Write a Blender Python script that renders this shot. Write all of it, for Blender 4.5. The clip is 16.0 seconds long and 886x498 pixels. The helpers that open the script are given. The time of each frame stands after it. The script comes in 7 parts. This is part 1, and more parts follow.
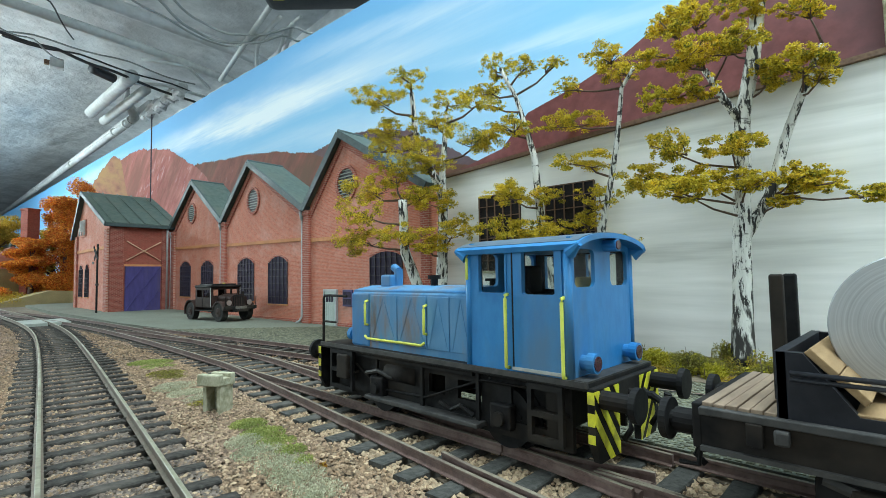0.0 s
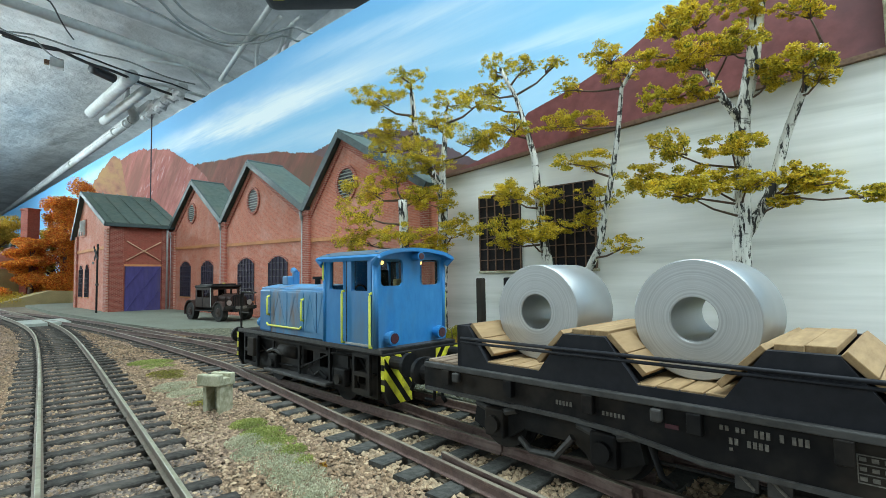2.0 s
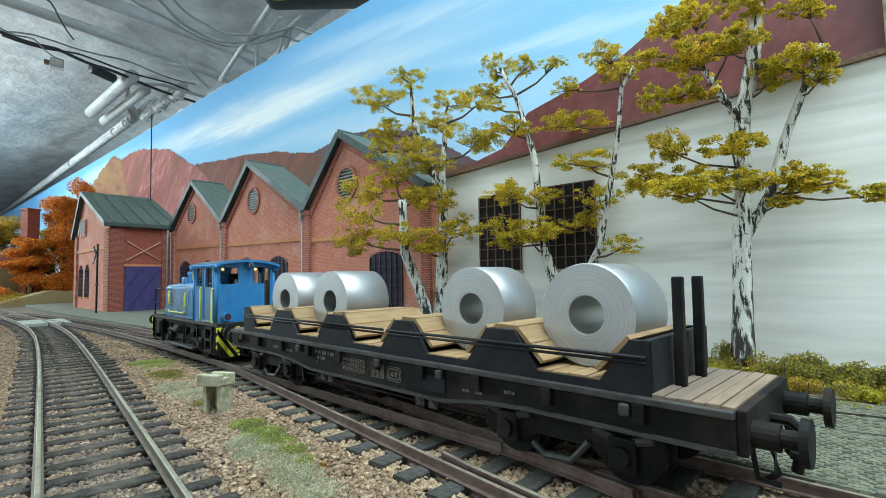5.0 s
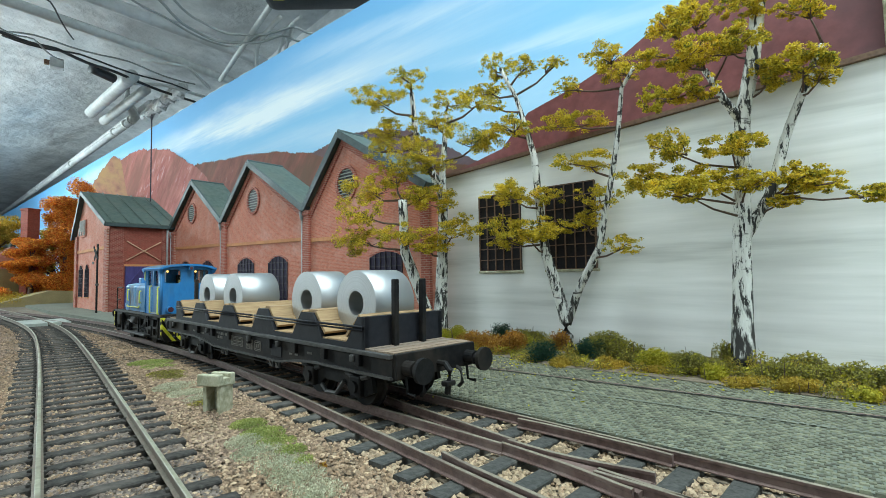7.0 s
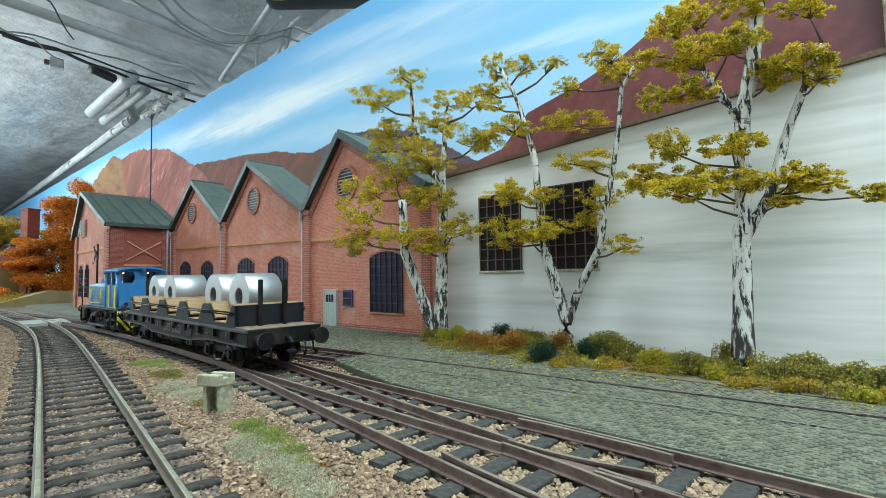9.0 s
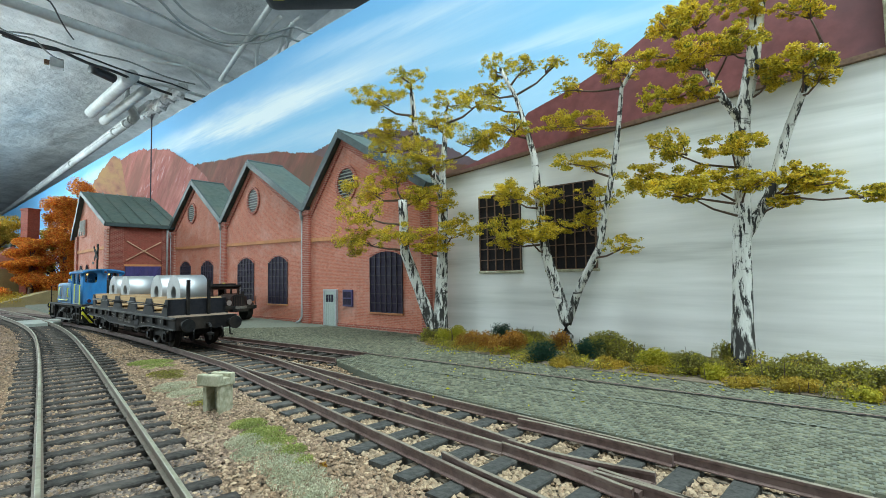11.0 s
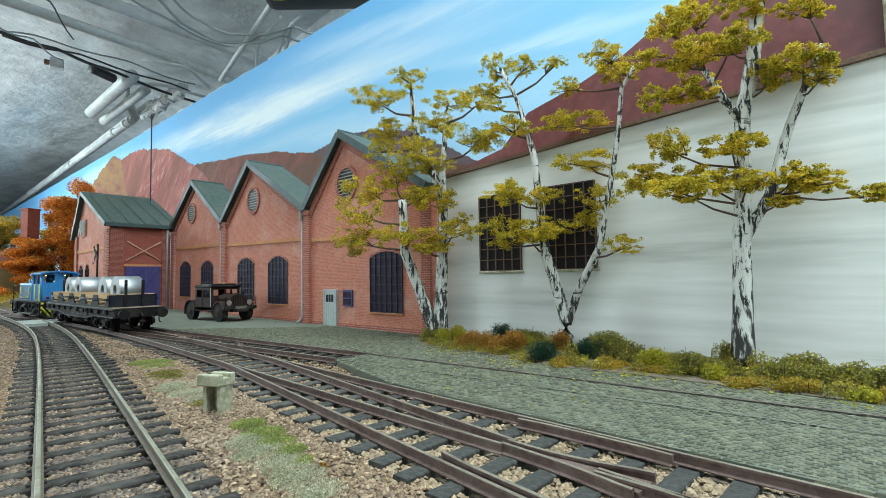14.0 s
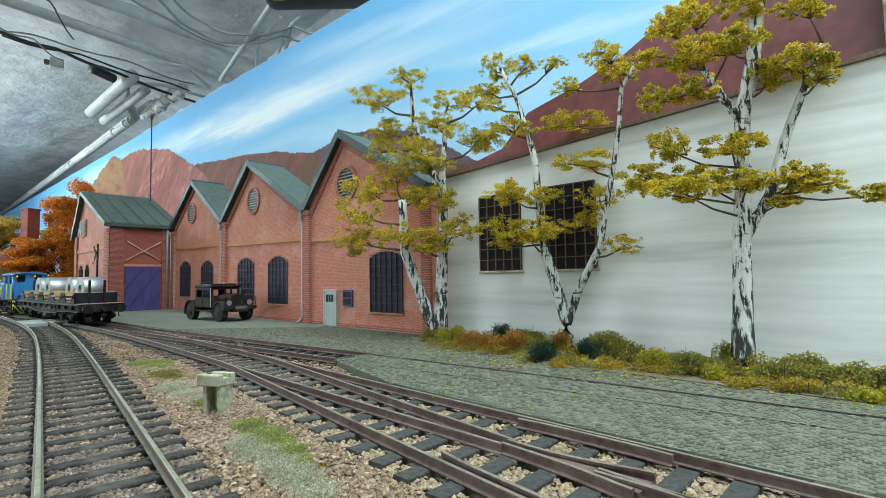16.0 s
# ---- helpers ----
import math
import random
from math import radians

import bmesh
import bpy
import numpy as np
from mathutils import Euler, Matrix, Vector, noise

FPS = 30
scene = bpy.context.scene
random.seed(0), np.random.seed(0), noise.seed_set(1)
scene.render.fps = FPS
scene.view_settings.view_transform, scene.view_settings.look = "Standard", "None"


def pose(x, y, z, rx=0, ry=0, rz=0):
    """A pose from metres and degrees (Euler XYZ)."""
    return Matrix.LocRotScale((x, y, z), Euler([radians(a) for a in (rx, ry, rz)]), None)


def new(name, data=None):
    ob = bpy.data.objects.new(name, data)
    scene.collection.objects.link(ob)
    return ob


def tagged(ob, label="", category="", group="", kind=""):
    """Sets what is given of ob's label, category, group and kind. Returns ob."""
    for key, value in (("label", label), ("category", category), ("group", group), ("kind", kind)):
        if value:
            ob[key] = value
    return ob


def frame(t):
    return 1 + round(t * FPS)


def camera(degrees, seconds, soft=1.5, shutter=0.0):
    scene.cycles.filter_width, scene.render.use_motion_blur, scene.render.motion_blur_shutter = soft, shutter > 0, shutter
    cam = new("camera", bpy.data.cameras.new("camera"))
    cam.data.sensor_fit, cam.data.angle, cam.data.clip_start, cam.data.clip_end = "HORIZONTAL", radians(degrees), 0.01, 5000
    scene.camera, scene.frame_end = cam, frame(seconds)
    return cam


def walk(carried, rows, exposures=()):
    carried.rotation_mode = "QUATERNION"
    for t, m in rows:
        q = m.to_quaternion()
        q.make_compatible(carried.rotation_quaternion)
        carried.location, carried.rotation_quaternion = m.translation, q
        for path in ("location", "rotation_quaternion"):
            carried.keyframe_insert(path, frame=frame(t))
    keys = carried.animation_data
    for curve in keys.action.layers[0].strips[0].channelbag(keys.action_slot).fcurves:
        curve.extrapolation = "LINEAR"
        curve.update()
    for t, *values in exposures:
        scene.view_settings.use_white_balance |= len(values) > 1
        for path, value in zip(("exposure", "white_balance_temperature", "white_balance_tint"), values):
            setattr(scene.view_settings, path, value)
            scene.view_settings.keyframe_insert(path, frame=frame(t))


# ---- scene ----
# A model railway in 1:87. Lengths below are millimetres, turned to metres by MM.
MM = 0.001
cam = camera(85.16, 16.0, soft=0.75)
EYE = pose(0, 0, 31.97 * MM) @ pose(0, 0, 0, 93.258) @ pose(0, 0, 0, 0, 0, -1.006)
walk(cam, [(0.0, EYE), (16.0, EYE)], exposures=[(0.0, 0.0), (16.0, 0.0)])

# ---- light: unseen cool lights, some added as fill, and dim room light ----
world = bpy.data.worlds.new("room_light")
scene.world = world
world.use_nodes = True
world.node_tree.nodes["Background"].inputs[0].default_value = (0.80, 0.88, 1.0, 1)
world.node_tree.nodes["Background"].inputs[1].default_value = 0.05


def unseen_area(x, y, z, sx, sy, watts, turn=0.0, tilt=0.0, colour=(0.82, 1.0, 1.04)):
    data = bpy.data.lights.new("ceiling_tube", "AREA")
    data.shape, data.size, data.size_y, data.energy, data.color = "RECTANGLE", sx * MM, sy * MM, watts, colour
    ob = new("ceiling_tube", data)
    ob.matrix_world = pose(x * MM, y * MM, z * MM, tilt, 0, turn)
    return tagged(ob, "unseen cool white area light set around the layout", "lamp")


def bare_bulb(x, y, z, watts, radius=45.0, colour=(0.82, 1.0, 1.04)):
    data = bpy.data.lights.new("bare_bulb", "POINT")
    data.shadow_soft_size, data.energy, data.color = radius * MM, watts, colour
    ob = new("bare_bulb", data)
    ob.matrix_world = pose(x * MM, y * MM, z * MM)
    return tagged(ob, "unseen cool white point light left of the layout", "lamp")


unseen_area(-20, 60, 900, 1500, 600, 19.5, -42)
# Fill added behind the camera to light the fronts; no known lamp there.
unseen_area(-640, -560, 330, 1900, 420, 3.4, -42, 80)
# Added to brighten the white wall at the right; no known source.
unseen_area(330, -130, 560, 700, 220, 5.0, -42, 52)
# Stands for the lamp that brightens the ceiling from beyond the left edge.
bare_bulb(-960, 560, 262, 6.8)
# Added only to brighten the left of the ceiling; no known lamp.
bare_bulb(-1350, 820, 270, 13.0)


# ---- materials ----
def matt(m, level=0.18):
    m.node_tree.nodes["Principled BSDF"].inputs["Specular IOR Level"].default_value = level
    return m


def nodes_of(name):
    m = bpy.data.materials.new(name)
    m.use_nodes = True
    nt = m.node_tree
    return m, nt, nt.nodes["Principled BSDF"]


def ramp(nt, fac, stops):
    r = nt.nodes.new("ShaderNodeValToRGB")
    while len(r.color_ramp.elements) < len(stops):
        r.color_ramp.elements.new(0.5)
    for e, (p, c) in zip(r.color_ramp.elements, stops):
        e.position, e.color = p, (*c, 1)
    nt.links.new(fac, r.inputs[0])
    return r.outputs[0]


def mix(nt, kind, fac, a, b):
    n = nt.nodes.new("ShaderNodeMix")
    n.data_type, n.blend_type = "RGBA", kind
    for sock, v in ((n.inputs[0], fac), (n.inputs[6], a), (n.inputs[7], b)):
        if hasattr(v, "links"):
            nt.links.new(v, sock)
        elif isinstance(v, (int, float)):
            sock.default_value = v
        else:
            sock.default_value = (*v, 1)
    return n.outputs[2]


def noise_of(nt, scale, detail=4, stretch=(1, 1, 1), turn=0.0, rough=0.6):
    tc = nt.nodes.new("ShaderNodeTexCoord")
    mp = nt.nodes.new("ShaderNodeMapping")
    mp.inputs["Scale"].default_value = stretch
    mp.inputs["Rotation"].default_value = (0, 0, radians(turn))
    n = nt.nodes.new("ShaderNodeTexNoise")
    n.inputs["Scale"].default_value, n.inputs["Detail"].default_value, n.inputs["Roughness"].default_value = scale, detail, rough
    nt.links.new(tc.outputs["Object"], mp.inputs[0])
    nt.links.new(mp.outputs[0], n.inputs[0])
    return n.outputs[0]


def bump(nt, bsdf, height, strength=0.3, dist=0.0003):
    b = nt.nodes.new("ShaderNodeBump")
    b.inputs["Strength"].default_value, b.inputs["Distance"].default_value = strength, dist
    nt.links.new(height, b.inputs["Height"])
    nt.links.new(b.outputs[0], bsdf.inputs["Normal"])


def surface(name, a, b, rough=0.7, metal=0.0, fine=900, coarse=70, stain=None, relief=0.25, stretch=(1, 1, 1), each=0.0, turn=0.0, deep=0.0003):
    """Two tones mixed by a fine and a coarse noise, a stain colour in patches, fine relief."""
    m, nt, p = nodes_of(name)
    f1, f2 = noise_of(nt, fine, 4, stretch, turn), noise_of(nt, coarse, 5, stretch, turn)
    col = ramp(nt, f1, [(0.3, a), (0.7, b)])
    if stain:
        s = ramp(nt, f2, [(0.48, (0, 0, 0)), (0.68, (1, 1, 1))])
        col = mix(nt, "MIX", s, col, stain)
    else:
        t = ramp(nt, f2, [(0.3, (0.8, 0.8, 0.8)), (0.7, (1.1, 1.1, 1.1))])
        col = mix(nt, "MULTIPLY", 1.0, col, t)
    if each:
        oi = nt.nodes.new("ShaderNodeNewGeometry")
        v = ramp(nt, oi.outputs["Random Per Island"], [(0.0, (1 - each,) * 3), (1.0, (1 + each,) * 3)])
        col = mix(nt, "MULTIPLY", 1.0, col, v)
    nt.links.new(col, p.inputs["Base Color"])
    rr = ramp(nt, f2, [(0.3, (rough * 0.85,) * 3), (0.7, (min(1, rough * 1.15),) * 3)])
    nt.links.new(rr, p.inputs["Roughness"])
    p.inputs["Metallic"].default_value = metal
    bump(nt, p, f1, relief, deep)
    return m


def brick(name, a, b, mortar, course=1.0, rough=0.85, wear=(0.42, 0.24, 0.17), worn=0.5, axes="XZ"):
    """Fine brick courses with weathered patches."""
    m, nt, p = nodes_of(name)
    tc = nt.nodes.new("ShaderNodeTexCoord")
    sep, com = nt.nodes.new("ShaderNodeSeparateXYZ"), nt.nodes.new("ShaderNodeCombineXYZ")
    nt.links.new(tc.outputs["Object"], sep.inputs[0])
    nt.links.new(sep.outputs[axes[0]], com.inputs[0])
    nt.links.new(sep.outputs[axes[1]], com.inputs[1])
    bt = nt.nodes.new("ShaderNodeTexBrick")
    bt.inputs["Scale"].default_value = 1 / (course * MM)
    bt.inputs["Brick Width"].default_value, bt.inputs["Row Height"].default_value = 2.9, 1.0
    bt.inputs["Mortar Size"].default_value = 0.14
    for k, c in (("Color1", a), ("Color2", b), ("Mortar", mortar)):
        bt.inputs[k].default_value = (*c, 1)
    nt.links.new(com.outputs[0], bt.inputs[0])
    f = noise_of(nt, 45, 9, rough=0.72)
    g = noise_of(nt, 420, 4)
    s = ramp(nt, f, [(0.48, (0, 0, 0)), (0.72, (worn,) * 3)])
    col = mix(nt, "MIX", s, bt.outputs[0], wear)
    t = ramp(nt, g, [(0.3, (0.86, 0.86, 0.86)), (0.7, (1.1, 1.1, 1.1))])
    col = mix(nt, "MULTIPLY", 1.0, col, t)
    nt.links.new(col, p.inputs["Base Color"])
    p.inputs["Roughness"].default_value = rough
    inv = nt.nodes.new("ShaderNodeInvert")
    nt.links.new(bt.outputs["Fac"], inv.inputs[1])
    bump(nt, p, inv.outputs[0], 0.4, 0.0002)
    return m


def bark_of():
    m, nt, p = nodes_of("birch_bark")
    f = noise_of(nt, 520, 6, (1, 1, 0.22), rough=0.72)
    g = noise_of(nt, 160, 4, (0.5, 0.5, 2.2))
    col = ramp(nt, f, [(0.455, (0.03, 0.03, 0.03)), (0.49, (0.70, 0.70, 0.66)), (0.8, (0.88, 0.88, 0.85))])
    dark = ramp(nt, g, [(0.60, (1, 1, 1)), (0.66, (0.13, 0.12, 0.12))])
    col = mix(nt, "MULTIPLY", 1.0, col, dark)
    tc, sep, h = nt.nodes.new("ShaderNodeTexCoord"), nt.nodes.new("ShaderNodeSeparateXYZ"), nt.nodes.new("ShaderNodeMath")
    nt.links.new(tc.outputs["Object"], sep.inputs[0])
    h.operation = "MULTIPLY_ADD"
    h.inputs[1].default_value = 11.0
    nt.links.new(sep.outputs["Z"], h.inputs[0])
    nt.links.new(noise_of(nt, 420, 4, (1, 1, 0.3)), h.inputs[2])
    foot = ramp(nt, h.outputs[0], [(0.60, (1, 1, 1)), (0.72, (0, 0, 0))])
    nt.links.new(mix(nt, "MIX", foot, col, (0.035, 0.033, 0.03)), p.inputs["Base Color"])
    p.inputs["Roughness"].default_value = 0.8
    bump(nt, p, f, 0.5, 0.0004)
    return m


def math_node(nt, op, a, b=None, c=None):
    n = nt.nodes.new("ShaderNodeMath")
    n.operation = op
    for sock, v in zip(n.inputs, (a, b, c)):
        if v is None:
            continue
        if hasattr(v, "links"):
            nt.links.new(v, sock)
        else:
            sock.default_value = v
    return n.outputs[0]


def sky_of():
    """Painted sky: blue deepening upward, with brushed bands of cloud (centre x, centre z, half length, half width, slope, strength)."""
    m, nt, p = nodes_of("painted_sky")
    tc = nt.nodes.new("ShaderNodeTexCoord")
    sep = nt.nodes.new("ShaderNodeSeparateXYZ")
    nt.links.new(tc.outputs["Object"], sep.inputs[0])
    x, z = sep.outputs["X"], sep.outputs["Z"]
    mr = nt.nodes.new("ShaderNodeMapRange")
    mr.inputs[1].default_value, mr.inputs[2].default_value = 0.08, 0.34
    nt.links.new(z, mr.inputs[0])
    base = ramp(nt, mr.outputs[0], [(0.0, (0.47, 0.67, 0.80)), (0.45, (0.24, 0.53, 0.78)), (1.0, (0.11, 0.36, 0.70))])
    wave = noise_of(nt, 4.0, 5, (0.7, 1, 3.5), rough=0.65)
    brush = noise_of(nt, 38, 5, (0.09, 1, 1.6), rough=0.7)
    total = None
    for cx, cz, half, wide, slope, gain in SKY_CLOUDS:
        dx = math_node(nt, "SUBTRACT", x, cx * MM)
        line = math_node(nt, "MULTIPLY_ADD", dx, slope, cz * MM)
        off = math_node(nt, "SUBTRACT", z, line)
        off = math_node(nt, "ADD", off, math_node(nt, "MULTIPLY_ADD", wave, 0.05, -0.025))
        off = math_node(nt, "ADD", off, math_node(nt, "MULTIPLY_ADD", brush, 0.016, -0.008))
        u = math_node(nt, "POWER", math_node(nt, "ABSOLUTE", math_node(nt, "DIVIDE", dx, half * MM)), 2.0)
        v = math_node(nt, "POWER", math_node(nt, "ABSOLUTE", math_node(nt, "DIVIDE", off, wide * MM)), 2.0)
        e = math_node(nt, "MULTIPLY", math_node(nt, "EXPONENT", math_node(nt, "MULTIPLY", math_node(nt, "ADD", u, v), -1.0)), gain)
        total = e if total is None else math_node(nt, "ADD", total, e)
    c = math_node(nt, "MULTIPLY", total, math_node(nt, "MULTIPLY_ADD", brush, 2.2, -0.15))
    c = ramp(nt, c, [(0.05, (0, 0, 0)), (0.85, (0.96, 0.96, 0.96))])
    nt.links.new(mix(nt, "MIX", c, base, (0.80, 0.86, 0.89)), p.inputs["Base Color"])
    p.inputs["Roughness"].default_value = 0.75
    return m


def hill_paint(name, low, high, shade, fleck, turn, flecks=0.62):
    """A hillside brushed in slanting strokes: two earth tones, darker gullies and sparse pale dabs."""
    m, nt, p = nodes_of(name)
    tc, mp = nt.nodes.new("ShaderNodeTexCoord"), nt.nodes.new("ShaderNodeMapping")
    mp.inputs["Rotation"].default_value = (0, radians(turn), 0)
    nt.links.new(tc.outputs["Object"], mp.inputs[0])
    grain = nt.nodes.new("ShaderNodeMapping")
    grain.inputs["Scale"].default_value = (0.28, 1.0, 1.0)
    nt.links.new(mp.outputs[0], grain.inputs[0])
    def tex(scale, detail, rough):
        n = nt.nodes.new("ShaderNodeTexNoise")
        n.inputs["Scale"].default_value, n.inputs["Detail"].default_value, n.inputs["Roughness"].default_value = scale, detail, rough
        nt.links.new(grain.outputs[0], n.inputs[0])
        return n.outputs[0]
    broad, stroke, dab = tex(24, 5, 0.65), tex(90, 6, 0.7), tex(150, 3, 0.6)
    col = ramp(nt, stroke, [(0.32, low), (0.66, high)])
    col = mix(nt, "MIX", ramp(nt, broad, [(0.46, (0, 0, 0)), (0.62, (0.85, 0.85, 0.85))]), col, shade)
    spots = mix(nt, "MULTIPLY", 1.0, ramp(nt, dab, [(flecks, (0, 0, 0)), (flecks + 0.09, (0.8, 0.8, 0.8))]), ramp(nt, broad, [(0.36, (1, 1, 1)), (0.5, (0, 0, 0))]))
    nt.links.new(mix(nt, "MIX", spots, col, fleck), p.inputs["Base Color"])
    p.inputs["Roughness"].default_value = 0.8
    return m


SKY_CLOUDS = ((-560, 230, 270, 18, -0.05, 1.0), (-300, 248, 150, 12, -0.10, 0.4), (-400, 172, 260, 12, -0.05, 0.3), (-150, 184, 90, 6, -0.10, 0.4), (-1250, 262, 260, 16, 0.0, 0.4))


def plaster_of():
    """White painted board with long grey streaks."""
    m, nt, p = nodes_of("white_plaster")
    f = noise_of(nt, 10, 5, (0.6, 1, 9))
    g = noise_of(nt, 30, 4, (0.4, 1, 5))
    col = ramp(nt, f, [(0.30, (0.58, 0.59, 0.56)), (0.43, (0.82, 0.83, 0.80)), (0.58, (0.93, 0.93, 0.91))])
    t = ramp(nt, g, [(0.3, (0.90, 0.90, 0.90)), (0.6, (1.02, 1.02, 1.02))])
    nt.links.new(mix(nt, "MULTIPLY", 1.0, col, t), p.inputs["Base Color"])
    p.inputs["Roughness"].default_value = 0.55
    bump(nt, p, g, 0.08)
    return m


def leaf(name, stops, rough=0.7):
    m, nt, p = nodes_of(name)
    g = nt.nodes.new("ShaderNodeNewGeometry")
    col = ramp(nt, g.outputs["Random Per Island"], stops)
    f = noise_of(nt, 110, 3)
    t = ramp(nt, f, [(0.35, (0.72, 0.78, 0.65)), (0.65, (1.12, 1.1, 1.0))])
    nt.links.new(mix(nt, "MULTIPLY", 1.0, col, t), p.inputs["Base Color"])
    p.inputs["Roughness"].default_value = rough
    tr, mx = nt.nodes.new("ShaderNodeBsdfTranslucent"), nt.nodes.new("ShaderNodeMixShader")
    nt.links.new(p.inputs["Base Color"].links[0].from_socket, tr.inputs[0])
    mx.inputs[0].default_value = 0.45
    nt.links.new(p.outputs[0], mx.inputs[1])
    nt.links.new(tr.outputs[0], mx.inputs[2])
    nt.links.new(mx.outputs[0], nt.nodes["Material Output"].inputs[0])
    return m


def glow_of(name, colour, strength):
    m, nt, p = nodes_of(name)
    p.inputs["Emission Color"].default_value = (*colour, 1)
    p.inputs["Emission Strength"].default_value = strength
    return m


def glass_of(name, tint, alpha_rough=0.05):
    m, nt, p = nodes_of(name)
    p.inputs["Base Color"].default_value = (*tint, 1)
    p.inputs["Transmission Weight"].default_value = 1.0
    p.inputs["Roughness"].default_value = alpha_rough
    p.inputs["IOR"].default_value = 1.1
    return m


def coil_of():
    """Turned aluminium with concentric lathe rings about the coil's axis."""
    m, nt, p = nodes_of("turned_aluminium")
    tc = nt.nodes.new("ShaderNodeTexCoord")
    sep, com = nt.nodes.new("ShaderNodeSeparateXYZ"), nt.nodes.new("ShaderNodeCombineXYZ")
    nt.links.new(tc.outputs["Object"], sep.inputs[0])
    nt.links.new(sep.outputs["X"], com.inputs[0])
    nt.links.new(sep.outputs["Z"], com.inputs[1])
    ln = nt.nodes.new("ShaderNodeVectorMath")
    ln.operation = "LENGTH"
    nt.links.new(com.outputs[0], ln.inputs[0])
    n = nt.nodes.new("ShaderNodeTexNoise")
    n.noise_dimensions = "1D"
    n.inputs["Scale"].default_value, n.inputs["Detail"].default_value = 3800, 2
    nt.links.new(ln.outputs["Value"], n.inputs["W"])
    f = noise_of(nt, 120, 4)
    col = mix(nt, "MULTIPLY", 1.0, ramp(nt, n.outputs[0], [(0.3, (0.45, 0.46, 0.465)), (0.7, (0.56, 0.575, 0.58))]),
              ramp(nt, f, [(0.3, (0.88, 0.88, 0.88)), (0.7, (1.0, 1.0, 1.0))]))
    nt.links.new(col, p.inputs["Base Color"])
    p.inputs["Metallic"].default_value = 0.85
    p.inputs["Roughness"].default_value = 0.46
    bump(nt, p, n.outputs[0], 0.2, 0.00005)
    return m


RAIL = surface("rusty_rail", (0.085, 0.05, 0.042), (0.17, 0.105, 0.09), 0.65, 0.1, 700, 120, (0.20, 0.14, 0.12))
RAIL_HEAD = surface("worn_rail_head", (0.17, 0.14, 0.105), (0.27, 0.235, 0.175), 0.55, 0.15, 900, 90, (0.13, 0.095, 0.075))
RAIL_KHAKI = surface("khaki_rail_side", (0.12, 0.10, 0.075), (0.20, 0.17, 0.125), 0.7, 0.1, 700, 120, (0.17, 0.115, 0.09))
RAIL_WORN = surface("worn_khaki_rail_head", (0.22, 0.21, 0.15), (0.33, 0.32, 0.23), 0.5, 0.2, 900, 90, (0.17, 0.15, 0.11))
TIE = matt(surface("dark_sleeper", (0.020, 0.018, 0.016), (0.075, 0.068, 0.060), 0.85, 0, 700, 150, (0.105, 0.092, 0.078), 0.7))
TIE_GREY = surface("grey_turnout_sleeper", (0.022, 0.022, 0.020), (0.070, 0.070, 0.062), 0.85, 0, 900, 130, (0.11, 0.10, 0.085), 0.7)
STONE_GREY = surface("grey_track_stone", (0.09, 0.068, 0.056), (0.23, 0.18, 0.145), 0.9, 0, 500, 30, (0.19, 0.155, 0.13), 0.3, each=0.45)
STONE_SAND = surface("sandy_turnout_stone", (0.24, 0.175, 0.105), (0.46, 0.34, 0.22), 0.9, 0, 500, 40, (0.36, 0.27, 0.18), 0.3, each=0.35)
SOIL = surface("ballast_bed", (0.085, 0.066, 0.046), (0.21, 0.16, 0.11), 0.95, 0, 900, 60, (0.20, 0.18, 0.14), 0.8)
STONE = surface("ballast_stone", (0.13, 0.083, 0.048), (0.33, 0.22, 0.135), 0.9, 0, 500, 25, (0.27, 0.19, 0.14), 0.3, each=0.5)
STONE_PALE = surface("pale_ballast_stone", (0.26, 0.18, 0.115), (0.46, 0.34, 0.22), 0.9, 0, 500, 40, (0.46, 0.34, 0.22), 0.3, each=0.35)
PAVE = surface("pavement_joint", (0.105, 0.118, 0.092), (0.17, 0.185, 0.145), 0.9, 0, 700, 30, (0.13, 0.14, 0.105), 0.6)
COBBLE = surface("grey_green_cobble", (0.078, 0.082, 0.056), (0.165, 0.166, 0.108), 0.85, 0, 700, 16, (0.128, 0.118, 0.078), 0.5, each=0.45)
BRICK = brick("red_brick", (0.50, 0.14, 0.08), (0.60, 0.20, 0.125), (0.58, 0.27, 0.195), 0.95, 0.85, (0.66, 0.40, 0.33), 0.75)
# The gatehouse side's shade is in this colour; the dark chimney shares it.
BRICK_DARK_SHADED = brick("red_brick_dark_shaded", (0.20, 0.035, 0.022), (0.28, 0.055, 0.038), (0.30, 0.11, 0.075), 0.95, 0.85, (0.34, 0.11, 0.065), 0.35, "YZ")
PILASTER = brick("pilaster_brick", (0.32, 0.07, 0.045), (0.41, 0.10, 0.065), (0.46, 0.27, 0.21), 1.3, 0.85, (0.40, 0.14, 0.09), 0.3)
# Darker pilaster copy: the side's shade is put into the colour.
PILASTER_SHADED = brick("pilaster_brick_shaded", (0.17, 0.03, 0.02), (0.25, 0.05, 0.035), (0.32, 0.15, 0.11), 1.2, 0.85, (0.26, 0.07, 0.045), 0.3, "YZ")
CORNICE = surface("ochre_cornice", (0.50, 0.20, 0.07), (0.62, 0.28, 0.11), 0.8, 0, 300, 40, (0.42, 0.17, 0.08))
ROOF = surface("green_zinc_roof", (0.052, 0.08, 0.066), (0.10, 0.132, 0.108), 0.6, 0.1, 250, 40, (0.13, 0.145, 0.12), 0.2, (1, 1, 0.4))
